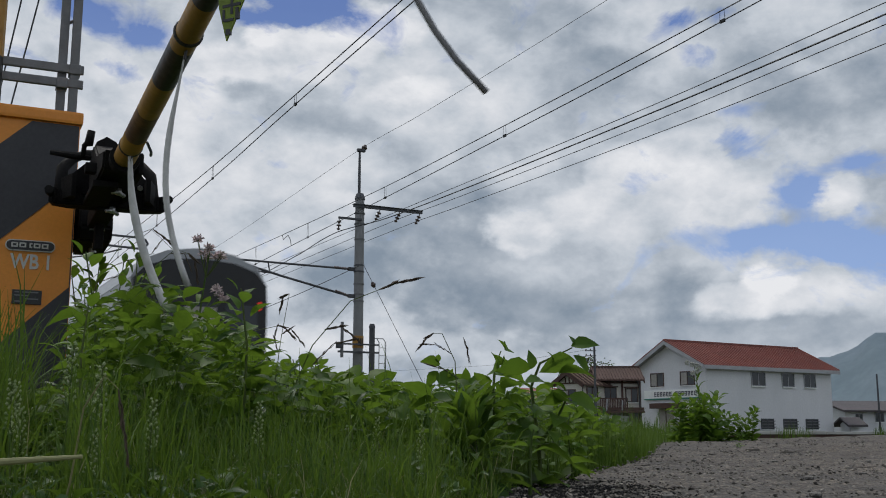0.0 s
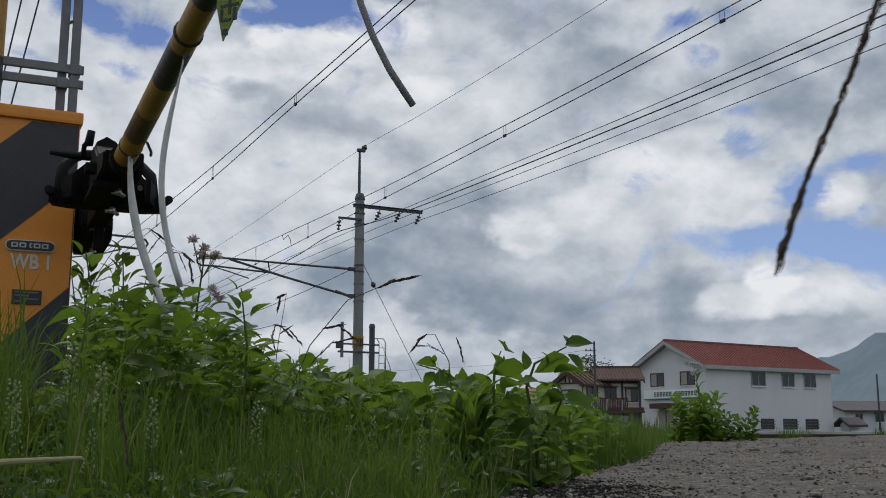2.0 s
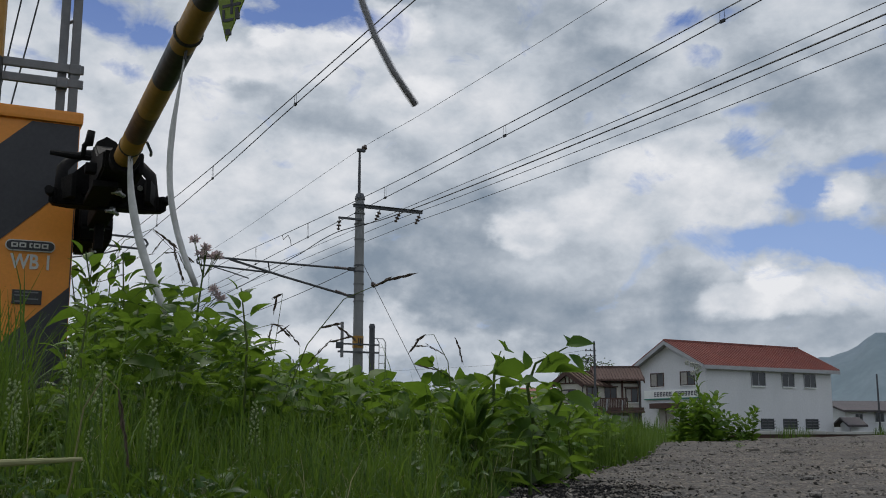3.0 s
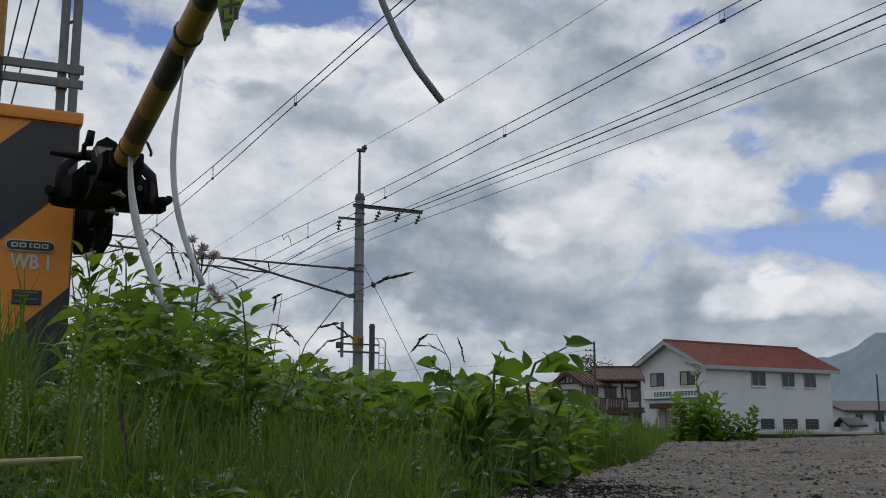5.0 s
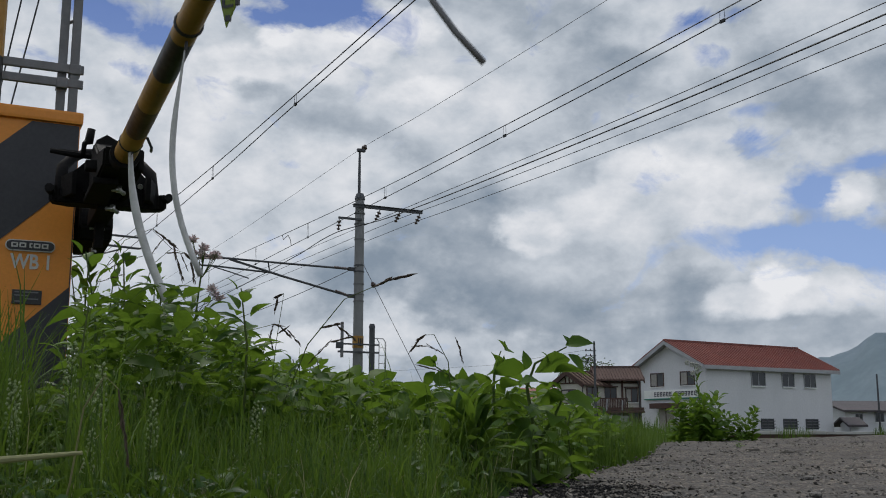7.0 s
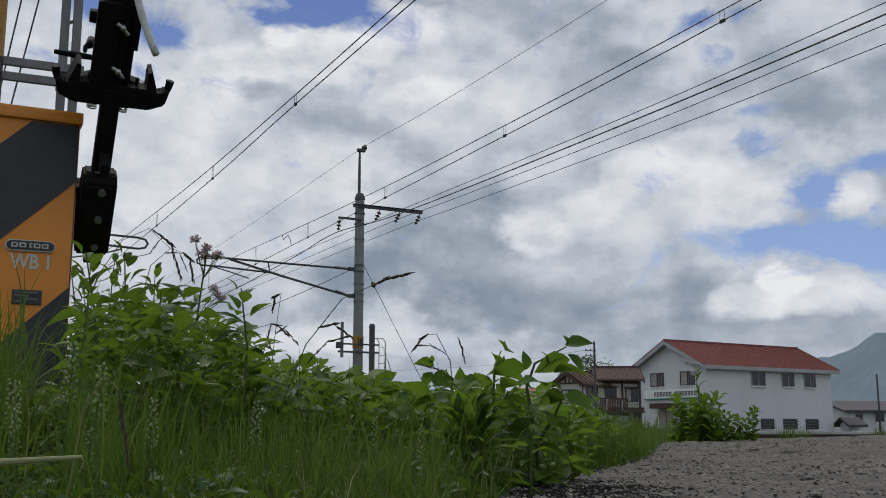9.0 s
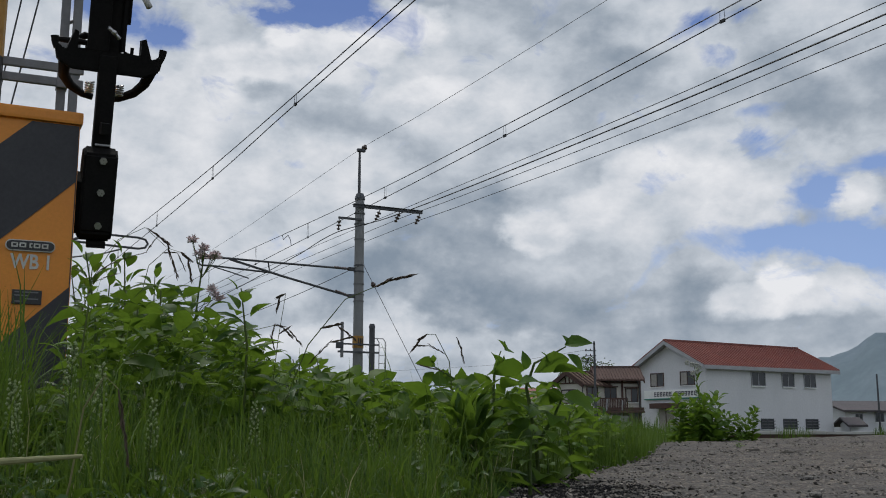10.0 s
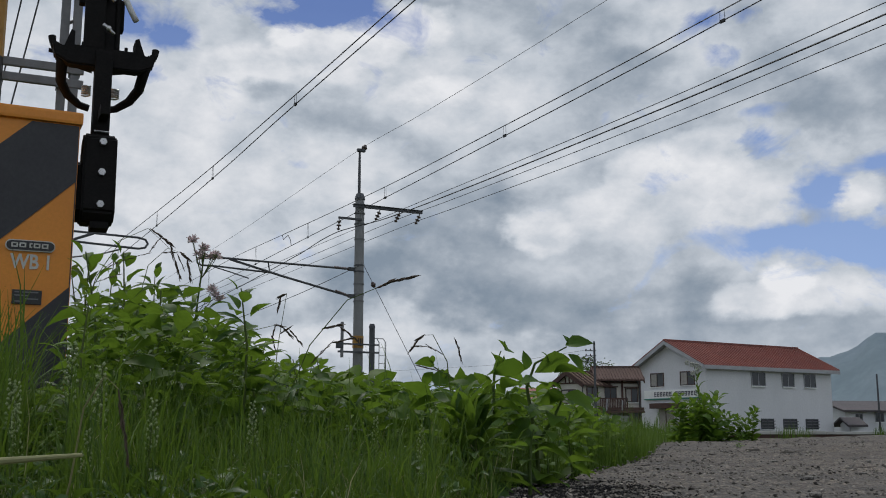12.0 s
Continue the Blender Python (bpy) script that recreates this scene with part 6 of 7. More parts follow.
def lance_clump():
    """Dark clump of long leaves at the road's edge."""
    rnd = random.Random(15)
    ob = thing("leaf_clump", pose(0.045, 2.02, -0.03), "dark green clump of long lance-shaped leaves", "weed")
    pts = [Vector((0, 0, 0)), Vector((0.004, 0, 0.1)), Vector((0.0, 0.004, 0.19))]
    part("stem", tube(BM(), pts, [0.006, 0.005, 0.003], 6), STEM, ob)
    for k in range(90):
        f = k / 89
        yaw = 137.5 * k + rnd.uniform(-15, 15)
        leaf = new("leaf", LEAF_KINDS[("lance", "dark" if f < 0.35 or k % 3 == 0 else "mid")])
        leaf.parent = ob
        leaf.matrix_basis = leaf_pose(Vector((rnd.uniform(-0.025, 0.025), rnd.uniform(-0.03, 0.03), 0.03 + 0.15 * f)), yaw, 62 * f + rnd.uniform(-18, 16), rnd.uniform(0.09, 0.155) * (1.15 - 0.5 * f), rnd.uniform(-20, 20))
    return ob


def broad_plant():
    """Tall plant with broad leaves, beside the clump."""
    ob = thing("broad_leaf_plant", pose(0.215, 2.4, -0.06), "tall plant with broad bright green leaves", "weed")
    part("stem", tube(BM(), [(0, 0, 0), (-0.01, 0, 0.14), (-0.028, 0.0, 0.26), (-0.01, 0, 0.31), (0.03, 0, 0.33), (0.058, 0, 0.345)], [0.005, 0.0042, 0.0035, 0.0028, 0.002, 0.0014], 7), STEM, ob)
    part("side_stem", tube(BM(), [(-0.003, 0, 0.15), (0.03, 0.0, 0.2), (0.05, 0.0, 0.245)], [0.004, 0.003, 0.002], 6), STEM, ob)
    # the crown: base, yaw, lift, length, roll
    for x, z, yaw, lift, size, roll in ((0.063, 0.317, 180, -16, 0.085, 60), (0.054, 0.347, 0, 9, 0.064, 50), (0.059, 0.328, 0, -48, 0.058, 40), (-0.03, 0.296, 100, 78, 0.046, 20), (-0.03, 0.298, 180, -3, 0.08, 55),
                                        (0.05, 0.243, 0, -23, 0.074, 50), (0.045, 0.25, 150, 40, 0.04, 30), (0.02, 0.31, 130, 55, 0.035, 30), (0.05, 0.24, 200, -10, 0.07, 60), (0.06, 0.35, 120, 55, 0.03, 10)):
        leaf = new("leaf", LEAF_KINDS[("ovate", "young")])
        leaf.parent = ob
        leaf.matrix_basis = leaf_pose(Vector((x, -0.01, z)), yaw, lift, size * 0.95, roll)
    rows = ((-0.05, 0, 0.22, -70, -5, 0.11), (0.0, 0, 0.18, 0, -5, 0.10), (0.0, 0, 0.16, 200, -5, 0.12),
            (0, 0, 0.13, -20, -20, 0.12), (0, 0, 0.11, 150, -15, 0.12), (0.03, 0, 0.2, -100, -10, 0.11), (0.06, 0, 0.15, 20, 20, 0.10), (0.0, 0, 0.08, 260, 0, 0.11), (0.05, 0.02, 0.1, 340, 10, 0.10), (-0.03, 0, 0.17, 110, 30, 0.09), (0.02, 0, 0.23, 300, 0, 0.09),
            (0.01, -0.01, 0.26, 230, 10, 0.09), (0.0, -0.01, 0.21, 250, -5, 0.10), (0.0, -0.01, 0.17, 285, -10, 0.11), (0.0, -0.01, 0.14, 240, 5, 0.11), (0.03, 0, 0.29, 330, 0, 0.09), (-0.04, -0.01, 0.2, 215, 5, 0.10), (0.01, 0, 0.2, 30, 15, 0.10), (0.0, 0, 0.06, 310, 5, 0.12), (0.0, 0, 0.06, 190, 5, 0.12))
    for x, y, z, yaw, lift, s in rows:
        leaf = new("leaf", LEAF_KINDS[("heart" if s > 0.112 else "ovate", "young" if z > 0.12 else "mid")])
        leaf.parent = ob
        leaf.matrix_basis = leaf_pose(Vector((x, y, z)), yaw, lift, s * (0.95 if z > 0.22 else 0.7), -20)
    return ob


clump = lance_clump()
broad = broad_plant()
broad.matrix_basis = pose(0.222, 2.4, -0.06) @ Matrix.Diagonal((1.08, 1.08, 1.08, 1))
broad_twin = copy_thing(broad, pose(0.02, 2.75, -0.06, 0, 0, 150) @ Matrix.Diagonal((0.9, 0.9, 0.95, 1)))
broad_mid = copy_thing(broad, pose(0.125, 2.48, -0.06, 0, 0, 75) @ Matrix.Diagonal((0.95, 0.95, 1.0, 1)))
broad_low = copy_thing(broad, pose(0.325, 2.66, -0.06, 0, 0, 30) @ Matrix.Diagonal((0.55, 0.55, 0.68, 1)))


def seed_spike(bm, pts, r, n):
    """A drooping spike: many small bristly grains along a line."""
    rnd = random.Random(n)
    pts = [Vector(p) for p in pts]
    for k in range(n):
        f = k / (n - 1) * (len(pts) - 1)
        i = min(int(f), len(pts) - 2)
        p = pts[i].lerp(pts[i + 1], f - i)
        d = (pts[i + 1] - pts[i]).normalized()
        o = Vector((rnd.uniform(-1, 1), rnd.uniform(-1, 1), rnd.uniform(-1, 1)))
        q = p + (d * 4.6 + o * 0.75) * r
        tube(bm, [p, p.lerp(q, 0.5) + o * r * 0.3, q], [r * 0.22, r * 0.34, r * 0.05], 4)
    return bm


def tall_grass(root, pts, spikes, label="tall wild grass stem with drooping seed spikes", r=0.0016, stem=STEM):
    """Stem and spikes in metres from the root."""
    ob = thing("wild_grass", Matrix.Translation(root), label, "grass stem", "tall grass stems")
    rel = [Vector(p) - Vector(root) for p in pts]
    part("stem", tube(BM(), rel, [r * (1 - 0.6 * k / (len(rel) - 1)) for k in range(len(rel))], 5), stem, ob)
    for sp, rad, n in spikes:
        part("seed_spike", seed_spike(BM(), [Vector(p) - Vector(root) for p in sp], rad, n), SEED, ob, "brown bristly seed spike")
    return ob


grass_b = tall_grass((-0.43, 2.6, -0.06), [(-0.43, 2.6, -0.06), (-0.424, 2.6, 0.223), (-0.413, 2.6, 0.348), (-0.398, 2.6, 0.462)],
                     [([(-0.398, 2.6, 0.462), (-0.412, 2.6, 0.455), (-0.418, 2.6, 0.425)], 0.0035, 40), ([(-0.413, 2.6, 0.36), (-0.39, 2.6, 0.375), (-0.36, 2.6, 0.34)], 0.003, 26), ([(-0.418, 2.6, 0.31), (-0.43, 2.6, 0.35), (-0.425, 2.6, 0.375)], 0.003, 22)])
grass_c = tall_grass((-0.36, 2.2, -0.06), [(-0.36, 2.2, -0.06), (-0.334, 2.2, 0.172), (-0.284, 2.2, 0.301), (-0.208, 2.2, 0.397), (-0.143, 2.2, 0.425), (-0.09, 2.2, 0.445)],
                     [([(-0.15, 2.2, 0.422), (-0.12, 2.2, 0.436), (-0.07, 2.2, 0.448)], 0.004, 60), ([(-0.26, 2.2, 0.335), (-0.225, 2.2, 0.343), (-0.19, 2.2, 0.315)], 0.0035, 34), ([(-0.283, 2.2, 0.26), (-0.24, 2.2, 0.305), (-0.2, 2.2, 0.315)], 0.003, 30)])
grass_d = tall_grass((0.03, 2.4, -0.06), [(0.03, 2.4, -0.06), (0.021, 2.4, 0.202), (0.014, 2.4, 0.279), (-0.018, 2.4, 0.341), (-0.04, 2.4, 0.34)],
                     [([(-0.036, 2.4, 0.342), (-0.05, 2.4, 0.332), (-0.067, 2.4, 0.308)], 0.0035, 34), ([(0.005, 2.4, 0.295), (-0.03, 2.4, 0.315), (-0.06, 2.4, 0.315)], 0.0025, 26), ([(0.03, 2.4, 0.335), (0.04, 2.4, 0.31), (0.045, 2.4, 0.285)], 0.003, 22), ([(0.0, 2.4, 0.255), (-0.03, 2.4, 0.265), (-0.05, 2.4, 0.27)], 0.0025, 20)])
grass_e = tall_grass((-1.0, 2.8, -0.06), [(-1.0, 2.8, -0.06), (-0.975, 2.8, 0.4), (-0.939, 2.8, 0.534), (-0.876, 2.8, 0.635), (-0.805, 2.8, 0.668), (-0.744, 2.8, 0.612)],
                     [([(-0.8, 2.8, 0.667), (-0.744, 2.8, 0.625), (-0.715, 2.8, 0.54)], 0.0045, 50), ([(-0.93, 2.8, 0.545), (-0.89, 2.8, 0.57), (-0.80, 2.8, 0.60), (-0.775, 2.8, 0.635)], 0.003, 40), ([(-0.97, 2.8, 0.43), (-0.94, 2.8, 0.52), (-0.88, 2.8, 0.54)], 0.003, 26)])
grass_f = tall_grass((-0.83, 2.8, -0.06), [(-0.83, 2.8, -0.06), (-0.82, 2.8, 0.45), (-0.795, 2.8, 0.565), (-0.744, 2.8, 0.612), (-0.697, 2.8, 0.596)],
                     [([(-0.71, 2.8, 0.602), (-0.69, 2.8, 0.585), (-0.679, 2.8, 0.53)], 0.0045, 44), ([(-0.76, 2.8, 0.6), (-0.72, 2.8, 0.6), (-0.70, 2.8, 0.56)], 0.003, 24)])
grass_g = tall_grass((-0.52, 2.5, -0.06), [(-0.52, 2.5, -0.06), (-0.5, 2.5, 0.3), (-0.46, 2.5, 0.36), (-0.4, 2.5, 0.375)], [([(-0.41, 2.5, 0.375), (-0.39, 2.5, 0.37), (-0.37, 2.5, 0.35)], 0.003, 26)])
straw_arch = tall_grass((-0.46, 1.25, -0.06), [(-0.46, 1.25, -0.06), (-0.436, 1.25, 0.061), (-0.425, 1.25, 0.148), (-0.402, 1.25, 0.186), (-0.385, 1.25, 0.17)], [([(-0.385, 1.25, 0.17), (-0.378, 1.25, 0.13), (-0.37, 1.25, 0.09)], 0.003, 30)], "dry bent grass stalk with an empty head", 0.0016, STRAW)


def thistle():
    ob = thing("flower_stalk", pose(-0.722, 3.0, -0.05), "tall weed with a cluster of faded pinkish flowers", "flower")
    part("stem", tube(BM(), [(0, 0, 0), (0.004, 0, 0.4), (0.014, 0, 0.54), (0.03, 0, 0.69)], [0.004, 0.0035, 0.003, 0.002], 6), STEM, ob)
    rnd = random.Random(4)
    for k in range(13):
        a = k * 2.4
        tip = Vector((0.03 + 0.042 * math.cos(a) * rnd.uniform(0.3, 1), 0.03 * math.sin(a), 0.692 + rnd.uniform(-0.03, 0.035)))
        if k > 9:
            tip = Vector((0.055 + 0.012 * (k - 10), 0.0, 0.575 - 0.015 * (k - 10)))
        start = Vector((0.024, 0, 0.61)) if k <= 9 else Vector((0.012, 0, 0.5))
        part("flower_stem", tube(BM(), [start, start.lerp(tip, 0.6) + Vector((0, 0, -0.004)), tip], 0.0011, 5), STEM, ob)
        bm = BM()
        for j in range(26):
            d = Vector((rnd.uniform(-1, 1), rnd.uniform(-1, 1), rnd.uniform(-0.3, 1))).normalized()
            tube(bm, [tip, tip + d * 0.008, tip + d * rnd.uniform(0.014, 0.021)], [0.0016, 0.0024, 0.001], 4)
        part("flower_head", bm, FLOWER, ob, "faded pinkish flower head")["kind"] = "stuff"
    for k in range(7):
        leaf = new("leaf", LEAF_KINDS[("lance", "mid")])
        leaf.parent = ob
        leaf.matrix_basis = leaf_pose(Vector((0.004, 0, 0.2 + 0.055 * k)), 137 * k, 35, 0.08)
    return ob


thistle_plant = thistle()


def pod_weed():
    """Small upright weed with a bottle-brush of pale pods."""
    ob = thing("pod_weed", Matrix.Identity(4), "slender weed with a column of pale green pods", "weed", "slender pod weeds")
    part("stem", tube(BM(), [(0, 0, 0), (0.005, 0, 0.12), (0.0, 0, 0.24)], [0.0014, 0.0012, 0.0008], 5), STEM, ob)
    rnd = random.Random(12)
    bm = BM()
    for k in range(30):
        z = 0.17 + 0.07 * k / 30
        a = k * 2.4
        r = 0.0085 * (1.1 - 0.7 * k / 30)
        p = Vector((r * math.cos(a), r * math.sin(a), z + 0.004))
        tube(bm, [Vector((0, 0, z)), p], 0.0003, 3, False)
        tube(bm, [p + Vector((0, 0, -0.0022)), p, p + Vector((0, 0, 0.0024))], [0.0004, 0.0023, 0.0004], 5)
    part("pod_column", bm, PODS, ob, "pale green seed pods")["kind"] = "stuff"
    for k in range(4):
        leaf = new("leaf", LEAF_KINDS[("lance", "mid")])
        leaf.parent = ob
        leaf.matrix_basis = leaf_pose(Vector((0, 0, 0.03 + 0.025 * k)), 137 * k, 40, 0.035)
    return ob


PODS = leafy("pale_pods", (0.26, 0.34, 0.15), (0.4, 0.45, 0.26), 0.6, 0.3)
pods = pod_weed()
pod_list = []
rnd = random.Random(31)
POD_SPOTS = ((-0.60, 1.5, 1.1), (-0.56, 1.42, 0.85), (-0.49, 1.5, 1.1), (-0.46, 1.35, 0.75), (-0.40, 1.45, 0.9), (-0.57, 1.3, 0.6), (-0.62, 1.7, 1.25), (-0.30, 1.7, 0.9), (-0.05, 1.75, 0.75), (-0.13, 1.9, 0.8), (-0.66, 1.62, 1.0))
for k, (x, y, s) in enumerate(POD_SPOTS):
    m = pose(x, y, ground_height(x, y) - 0.01, rnd.uniform(-6, 6), rnd.uniform(-6, 6), rnd.uniform(0, 360)) @ Matrix.Diagonal((s, s, s, 1))
    if k:
        pod_list.append(copy_thing(pods, m))
    else:
        pods.matrix_basis = m


PETAL = leafy("white_petal", (0.6, 0.6, 0.56), (0.5, 0.5, 0.48), 0.7, 0.3)


def fine_panicle():
    """Fine meadow grass: a thin stalk with a loose pale head."""
    ob = thing("meadow_stalk", Matrix.Identity(4), "fine pale meadow grass stalk with a loose seed head", "grass stem", "fine meadow stalks")
    part("stalk", tube(BM(), [(0, 0, 0), (0.004, 0, 0.07), (0.014, 0, 0.15)], [0.0009, 0.0008, 0.0005], 5), PALE, ob)
    rnd = random.Random(52)
    bm = BM()
    for k in range(34):
        z = 0.085 + 0.068 * k / 34
        a, r = k * 2.4, 0.016 * (1.1 - k / 38)
        p = Vector((0.004 + (z - 0.07) * 0.12, 0, z))
        q = p + Vector((r * math.cos(a), r * math.sin(a), 0.010))
        tube(bm, [p, q], 0.00025, 3, False)
        tube(bm, [q - Vector((0, 0, 0.002)), q, q + Vector((0, 0, 0.003))], [0.0003, 0.0012, 0.0003], 4)
    part("seed_head", bm, PALE, ob, "loose pale seed head")["kind"] = "stuff"
    return ob


PALE = leafy("pale_panicle", (0.34, 0.34, 0.18), (0.46, 0.43, 0.27), 0.7, 0.25)
panicle = fine_panicle()
rnd = random.Random(61)
for k in range(84):
    y = rnd.uniform(1.15, 1.8)
    x = rnd.uniform(-0.43, 0.04) * y
    s = rnd.uniform(0.45, 0.95)
    m = pose(x, y, ground_height(x, y) - 0.01, rnd.uniform(-14, 14), rnd.uniform(-14, 14), rnd.uniform(0, 360)) @ Matrix.Diagonal((s, s, s, 1))
    if k:
        copy_thing(panicle, m)
    else:
        panicle.matrix_basis = m


def dry_roots():
    """Withered stalks at the foot of the clump."""
    rnd = random.Random(17)
    ob = thing("dry_stalks", pose(0.06, 1.93, -0.03), "withered brown stalks at the clump's foot", "dry plant")
    for k in range(11):
        a, r = rnd.uniform(0, 6.28), rnd.uniform(0.03, 0.07)
        part("stalk", tube(BM(), [(0, 0, 0.01), (0.4 * r * math.cos(a), 0.4 * r * math.sin(a), rnd.uniform(0.03, 0.06)), (r * math.cos(a), r * math.sin(a), rnd.uniform(0.0, 0.03))], [0.0018, 0.0015, 0.0008], 5), STRAW, ob)


dry_roots()


def white_flower_stalk():
    ob = thing("flower_stalk", pose(2.95, 12.0, -0.05), "slim leafy stalk with small white flowers", "flower")
    part("stem", tube(BM(), [(0, 0, 0), (-0.03, 0, 0.5), (-0.08, 0, 0.95)], [0.007, 0.006, 0.003], 6), STEM, ob)
    for k in range(12):
        leaf = new("leaf", LEAF_KINDS[("lance", "young")])
        leaf.parent = ob
        leaf.matrix_basis = leaf_pose(Vector((-0.005 * k, 0, 0.25 + 0.05 * k)), 137 * k, 45, 0.16)
    for dx, dz in ((-0.16, 0.95), (-0.1, 0.93), (-0.05, 0.92), (-0.02, 0.9), (-0.1, 0.83), (-0.05, 0.85)):
        bm = BM()
        for j in range(8):
            a = j * math.tau / 8
            tube(bm, [(dx, 0, dz), (dx + 0.02 * math.cos(a), -0.01, dz + 0.02 * math.sin(a)), (dx + 0.032 * math.cos(a), 0, dz + 0.032 * math.sin(a))], [0.004, 0.010, 0.003], 5)
        part("flower_head", bm, PETAL, ob, "small white flower")


white_flower_stalk()


def overhanging_grass():
    """A stem close to the lens that the wind throws across; origin at the tip of its longest spike."""
    ob = thing("overhanging_grass", pose(0.6, 0.7, 0.2), "dark drooping grass panicle close to the lens", "grass stem")
    main = [(0.10, 0, 0.30), (0.075, 0, 0.20), (0.045, 0, 0.12), (0.018, 0, 0.055), (0.0, 0, 0.0)]
    part("stalk", tube(BM(), [(0.42, 0.04, -0.26), (0.38, 0.04, 0.1), (0.3, 0.03, 0.28), (0.2, 0.01, 0.34), (0.10, 0, 0.30)], [0.002, 0.0018, 0.0015, 0.0012, 0.0008], 6), STEM, ob, "", True)
    part("seed_spike", seed_spike(BM(), main, 0.0034, 150), SEED, ob, "dark bristly seed spike")
    for dx, dz in ((0.132, 0.094), (0.158, -0.016), (0.178, -0.048)):
        line = [(dx + 0.055, 0.01, dz + 0.135), (dx + 0.03, 0.01, dz + 0.09), (dx + 0.012, 0.01, dz + 0.045), (dx, 0.01, dz)]
        part("branch", tube(BM(), [(0.2, 0.01, 0.33), (dx + 0.075, 0.01, dz + 0.165), line[0]], 0.0005, 4), STEM, ob)
        part("seed_spike", seed_spike(BM(), line, 0.0034, 90), SEED, ob)
    leaf = new("blade", LEAF_KINDS[("lance", "mid")])
    leaf.parent = ob
    leaf.matrix_basis = leaf_pose(Vector((0.28, 0.02, 0.3)), 190, 5, 0.15) @ Matrix.Diagonal((1, 0.5, 1, 1))
    return ob


over_grass = overhanging_grass()
near_blade = thing("grass_blade", pose(-0.30, 0.62, 0.1), "pale grass blade close to the lens", "grass stem")
part("blade", tube(BM(), [(-0.06, 0.0, -0.16), (-0.05, 0, -0.06), (0.0, 0, 0.0), (0.09, 0, 0.006)], [0.003, 0.0036, 0.0034, 0.0012], 8), PALE, near_blade)

loose_gravel()
broken_slabs()
scatter_stones()

# ---- what moves ----
ARM_ROWS = ((0.0, 0), (6.75, 0), (7.0, 0.6), (7.2, 2.4), (7.6, 9), (8.2, 24), (8.8, 40.5), (9.0, 46), (9.5, 59.5), (10.0, 72.5), (10.5, 82.5), (11.0, 90.5), (11.5, 93), (12.0, 93))


def arm_angle(t):
    for (a, va), (b, vb) in zip(ARM_ROWS, ARM_ROWS[1:]):
        if t <= b:
            return va + (vb - va) * (t - a) / (b - a)
    return ARM_ROWS[-1][1]


def hanging(at, t, side, fore=0.0):
    """The hose hangs whatever the arm does; swung to the side and fore by degrees."""
    return Matrix.Translation(at) @ pose(0, 0, 0, arm_angle(t), 0, 0) @ pose(0, 0, 0, 0, 0, -24) @ pose(0, 0, 0, fore, -side, 0)


def swing(table, t):
    for (a, va), (b, vb) in zip(table, table[1:]):
        if t <= b:
            return va + (vb - va) * (t - a) / (b - a)
    return table[-1][1]


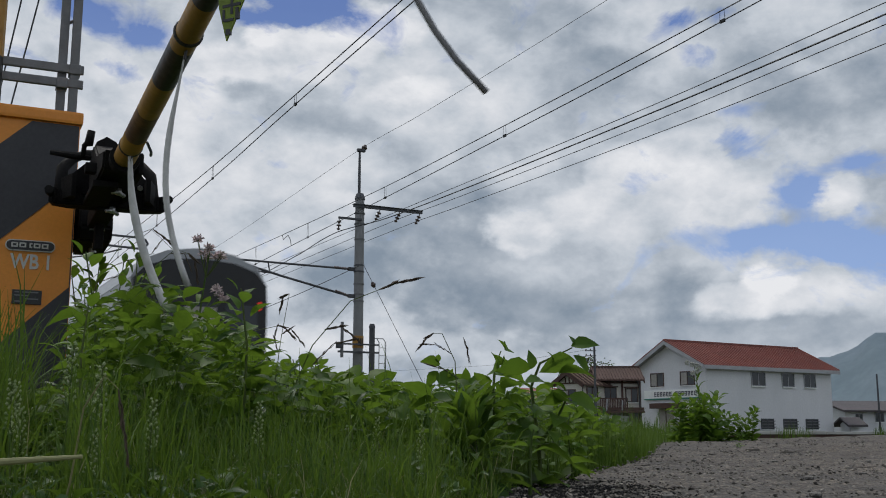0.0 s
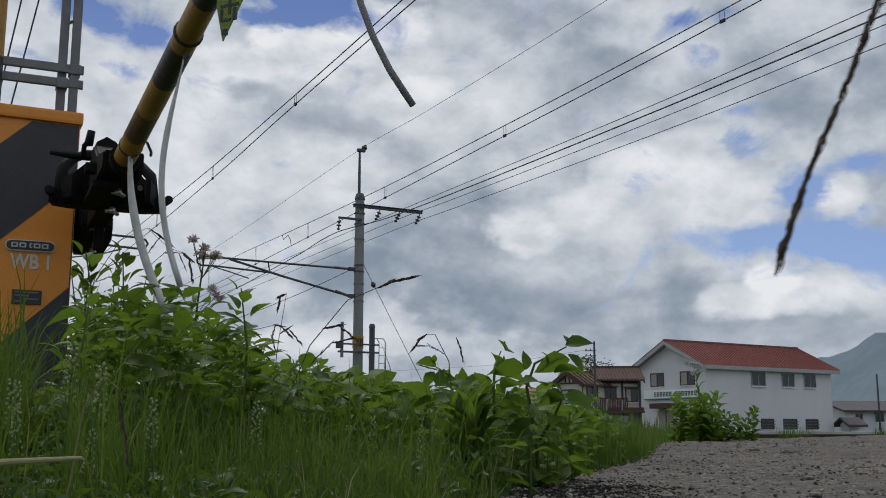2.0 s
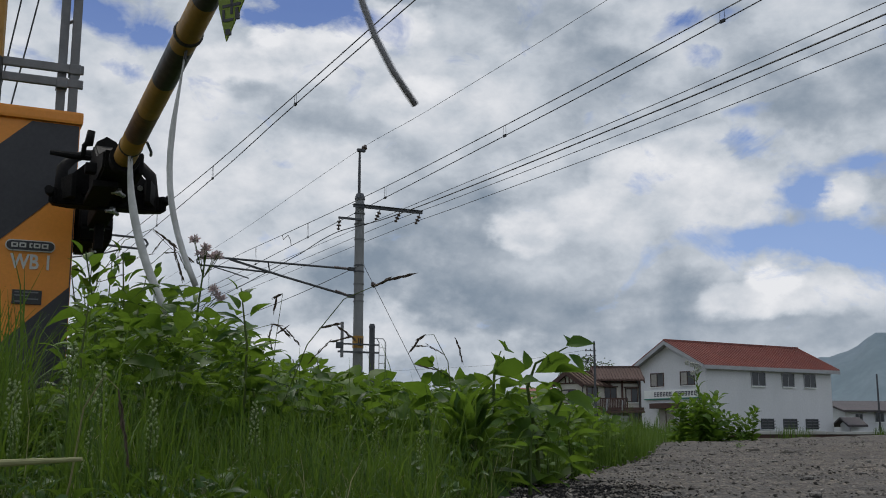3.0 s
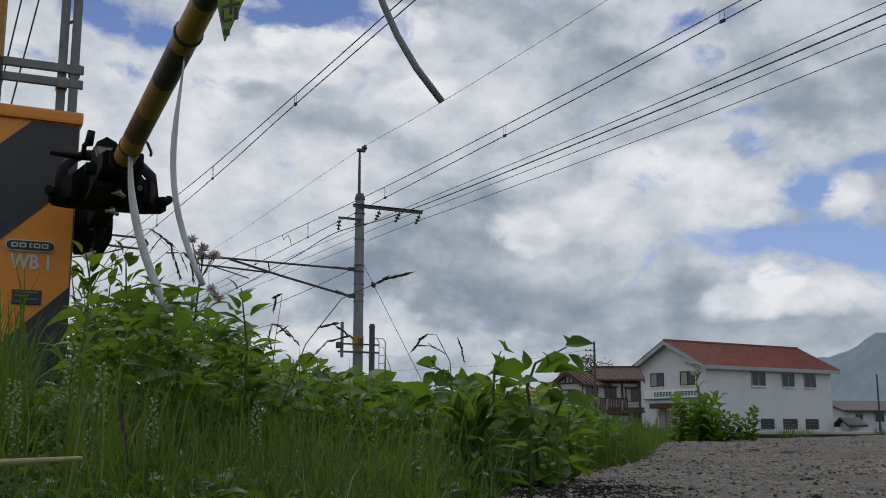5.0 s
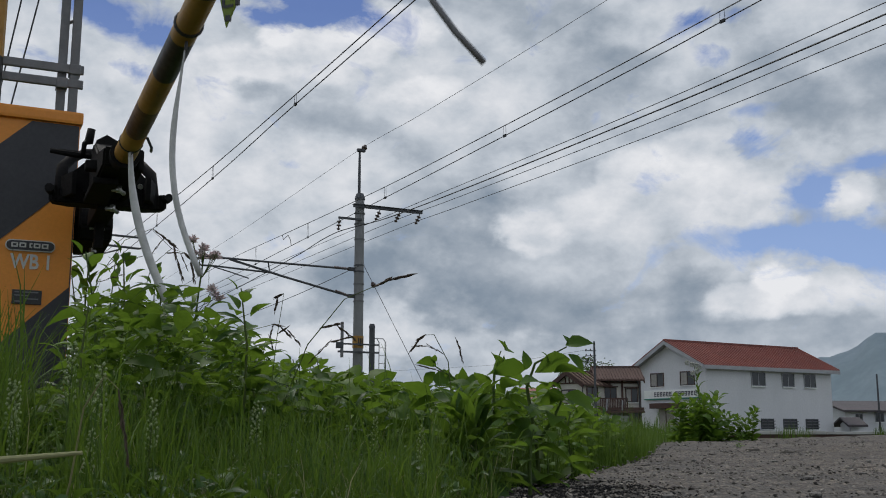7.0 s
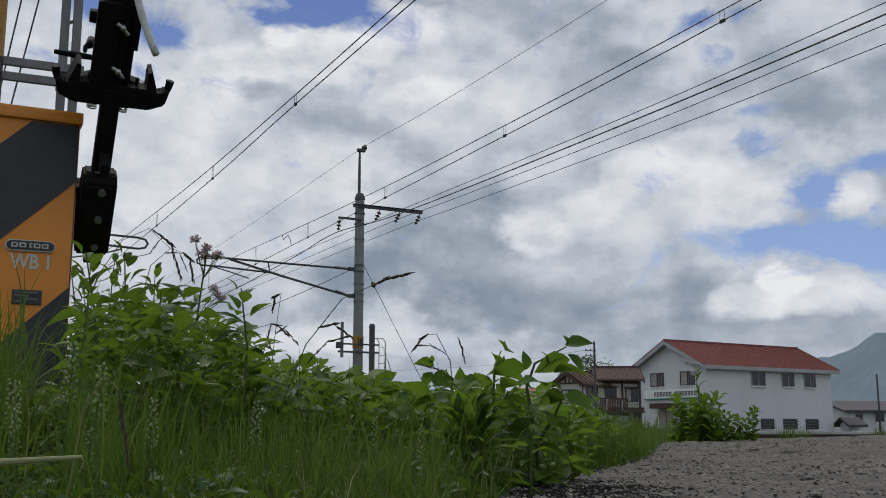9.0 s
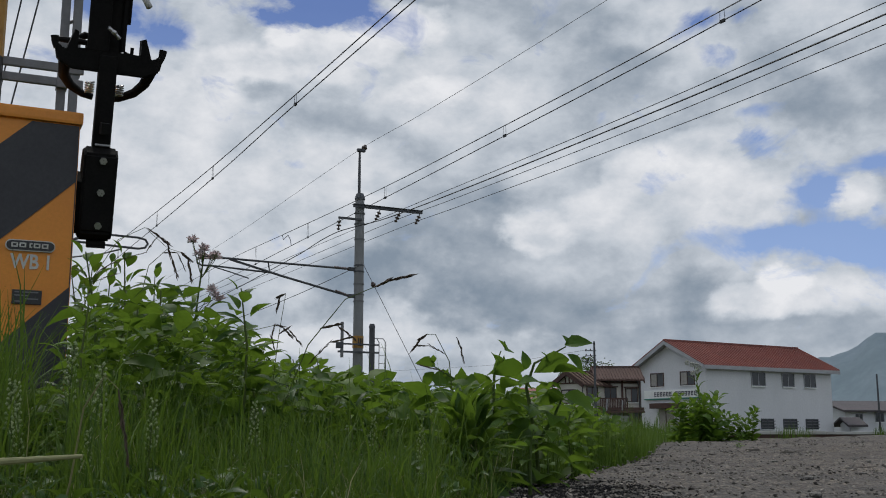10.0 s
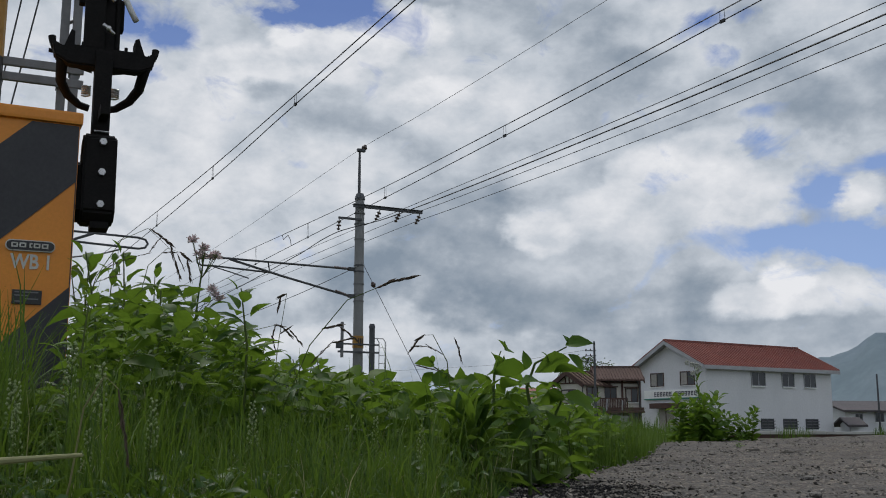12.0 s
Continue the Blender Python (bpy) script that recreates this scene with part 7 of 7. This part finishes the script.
def motions():
    # clouds drift
    walk(clouds, [(0.0, pose(-20, 0, 0)), (12.0, pose(20, 0, 0))])
    # train runs off along the near track
    walk(train_set, [(t, Matrix.Translation(on_track(5.4, 21.3 + 18.0 * t, -0.03)) @ TRACK) for t in (0.0, 0.5, 1.0, 4.0, 8.0, 12.0)])
    # barrier rises
    walk(arm, [(t, pose(-1.262, 3.704, 0.965, -a, 0, 24)) for t, a in ARM_ROWS])
    # hoses swing in the wind and hang from the rising arm
    far = ((0, 2.0), (0.2, 5.9), (0.4, 3.7), (0.5, 0.8), (0.8, -3.7), (1.0, 0.6), (1.2, 4.8), (1.5, -0.1), (1.8, -6.5), (2.0, -7.0), (2.2, -6.3), (2.5, -1.4), (2.8, -1.5), (3.0, -6.7), (3.2, -9.1), (4.0, -4), (4.8, -3.1), (5.0, -3.5), (5.2, -1.0), (5.5, 2.2), (5.8, -0.3), (6.0, -1.0), (6.2, -0.4), (6.5, 1.7), (6.8, 1.7), (7.2, 1.7), (8.0, -2), (8.8, 3), (9.5, -1), (10.5, 2), (12.0, 0))
    mid = ((0, -1.1), (0.2, 2.4), (0.4, 0.3), (0.5, 2.6), (0.8, -1.1), (1.2, -0.4), (1.5, 2.0), (1.8, -1.7), (2.0, -2.8), (2.2, -11.5), (2.5, -12.0), (2.8, 0.0), (3.0, 0.7), (3.2, -4.7), (4.0, 0), (4.8, 1.1), (5.0, 2.4), (5.2, -1.3), (5.5, -1.3), (5.8, 0.4), (6.0, 1.6), (6.2, -0.4), (6.5, -0.7), (6.8, 1.1), (7.0, 1.7), (7.2, 2.4), (7.6, 2), (8.8, -3), (9.5, 2), (10.5, 0), (12.0, 0))
    root = ((0, 0), (1.2, 0.5), (2.5, -1), (4.0, 0.4), (5.5, 0), (6.8, 0.3), (7.6, 2), (8.2, -2), (8.8, -4), (9.2, -4), (9.5, -2), (10.5, 1), (12.0, 0))
    def times(table):
        return sorted({r[0] for r in table} | {r[0] for r in ARM_ROWS if r[0] > 6})
    walk(hose_far, [(t, hanging(HOSE_AT["far"], t, swing(far, t))) for t in times(far)])
    walk(hose_mid, [(t, hanging(HOSE_AT["mid"], t, swing(mid, t))) for t in times(mid)])
    walk(hose_root, [(t, hanging(HOSE_AT["root"], t, swing(root, t))) for t in times(root)])
    fl = ((0, 1), (1.5, 0), (2.2, -2), (2.8, 1), (4.0, -1), (5.5, 0), (6.6, 0.5), (7.6, 0), (8.8, 2), (10.0, -1), (12.0, 0))
    walk(flag, [(t, hanging(FLAG_AT, t, swing(fl, t)) @ pose(0, 0, 0, 0, 0, -25)) for t in times(fl)])
    # grass thrown across by a gust, then out of the way
    tips = ((0.0, 0.62, 0.14), (1.5, 0.45, 0.2), (1.7, 0.266, 0.237), (1.8, 0.245, 0.237), (1.9, 0.24, 0.237), (2.0, 0.229, 0.237), (2.1, 0.199, 0.239), (2.2, 0.161, 0.241), (2.3, 0.126, 0.252), (2.4, 0.115, 0.305), (2.5, 0.116, 0.351), (2.6, 0.151, 0.386), (2.7, 0.213, 0.352), (2.8, 0.271, 0.404), (2.9, 0.32, 0.45), (3.3, 0.5, 0.42), (4.0, 0.6, 0.3), (5.3, 0.45, 0.24), (5.5, 0.31, 0.225), (5.7, 0.4, 0.24), (7.0, 0.6, 0.3), (12.0, 0.6, 0.3))
    lean = ((0.0, 2), (2.3, 3), (2.5, 15), (2.7, 10), (3.0, 12), (12.0, 2))
    walk(over_grass, [(t, pose(x, 0.7, z, 0, swing(lean, t), 0)) for t, x, z in tips])
    # plants sway about their roots
    rnd = random.Random(9)
    def sway(ob, amount, beat, start=0.0):
        m0 = ob.matrix_basis.copy()
        loc, rot, sc = m0.decompose()
        rows, ph = [], rnd.uniform(0, 6.28)
        for k in range(21):
            t = 0.6 * k
            g = amount * (math.sin(t * beat + ph) * 0.6 + math.sin(t * beat * 0.43 + ph * 2) * 0.4) + start * math.exp(-t * 2.0)
            rows.append((t, Matrix.Translation(loc) @ pose(0, 0, 0, 0.3 * g, g, 0) @ rot.to_matrix().to_4x4()))
        walk(ob, rows)
        ob.scale = sc
    for ob in (grass_b, grass_c, grass_d, grass_e, grass_f, grass_g):
        sway(ob, 0.9, 3.0, 1.5)
    for ob in (thistle_plant, broad, clump):
        sway(ob, 0.5, 2.4, 1.5)
    sway(broad_twin, 0.7, 2.2, 2.0)
    for ob in pod_list[::2]:
        sway(ob, 1.2, 3.3, 2.0)
    for ob in weeds[::3]:
        sway(ob, 0.9, 2.7, 3.0)
    sway(near_blade, 1.5, 2.2)


motions()
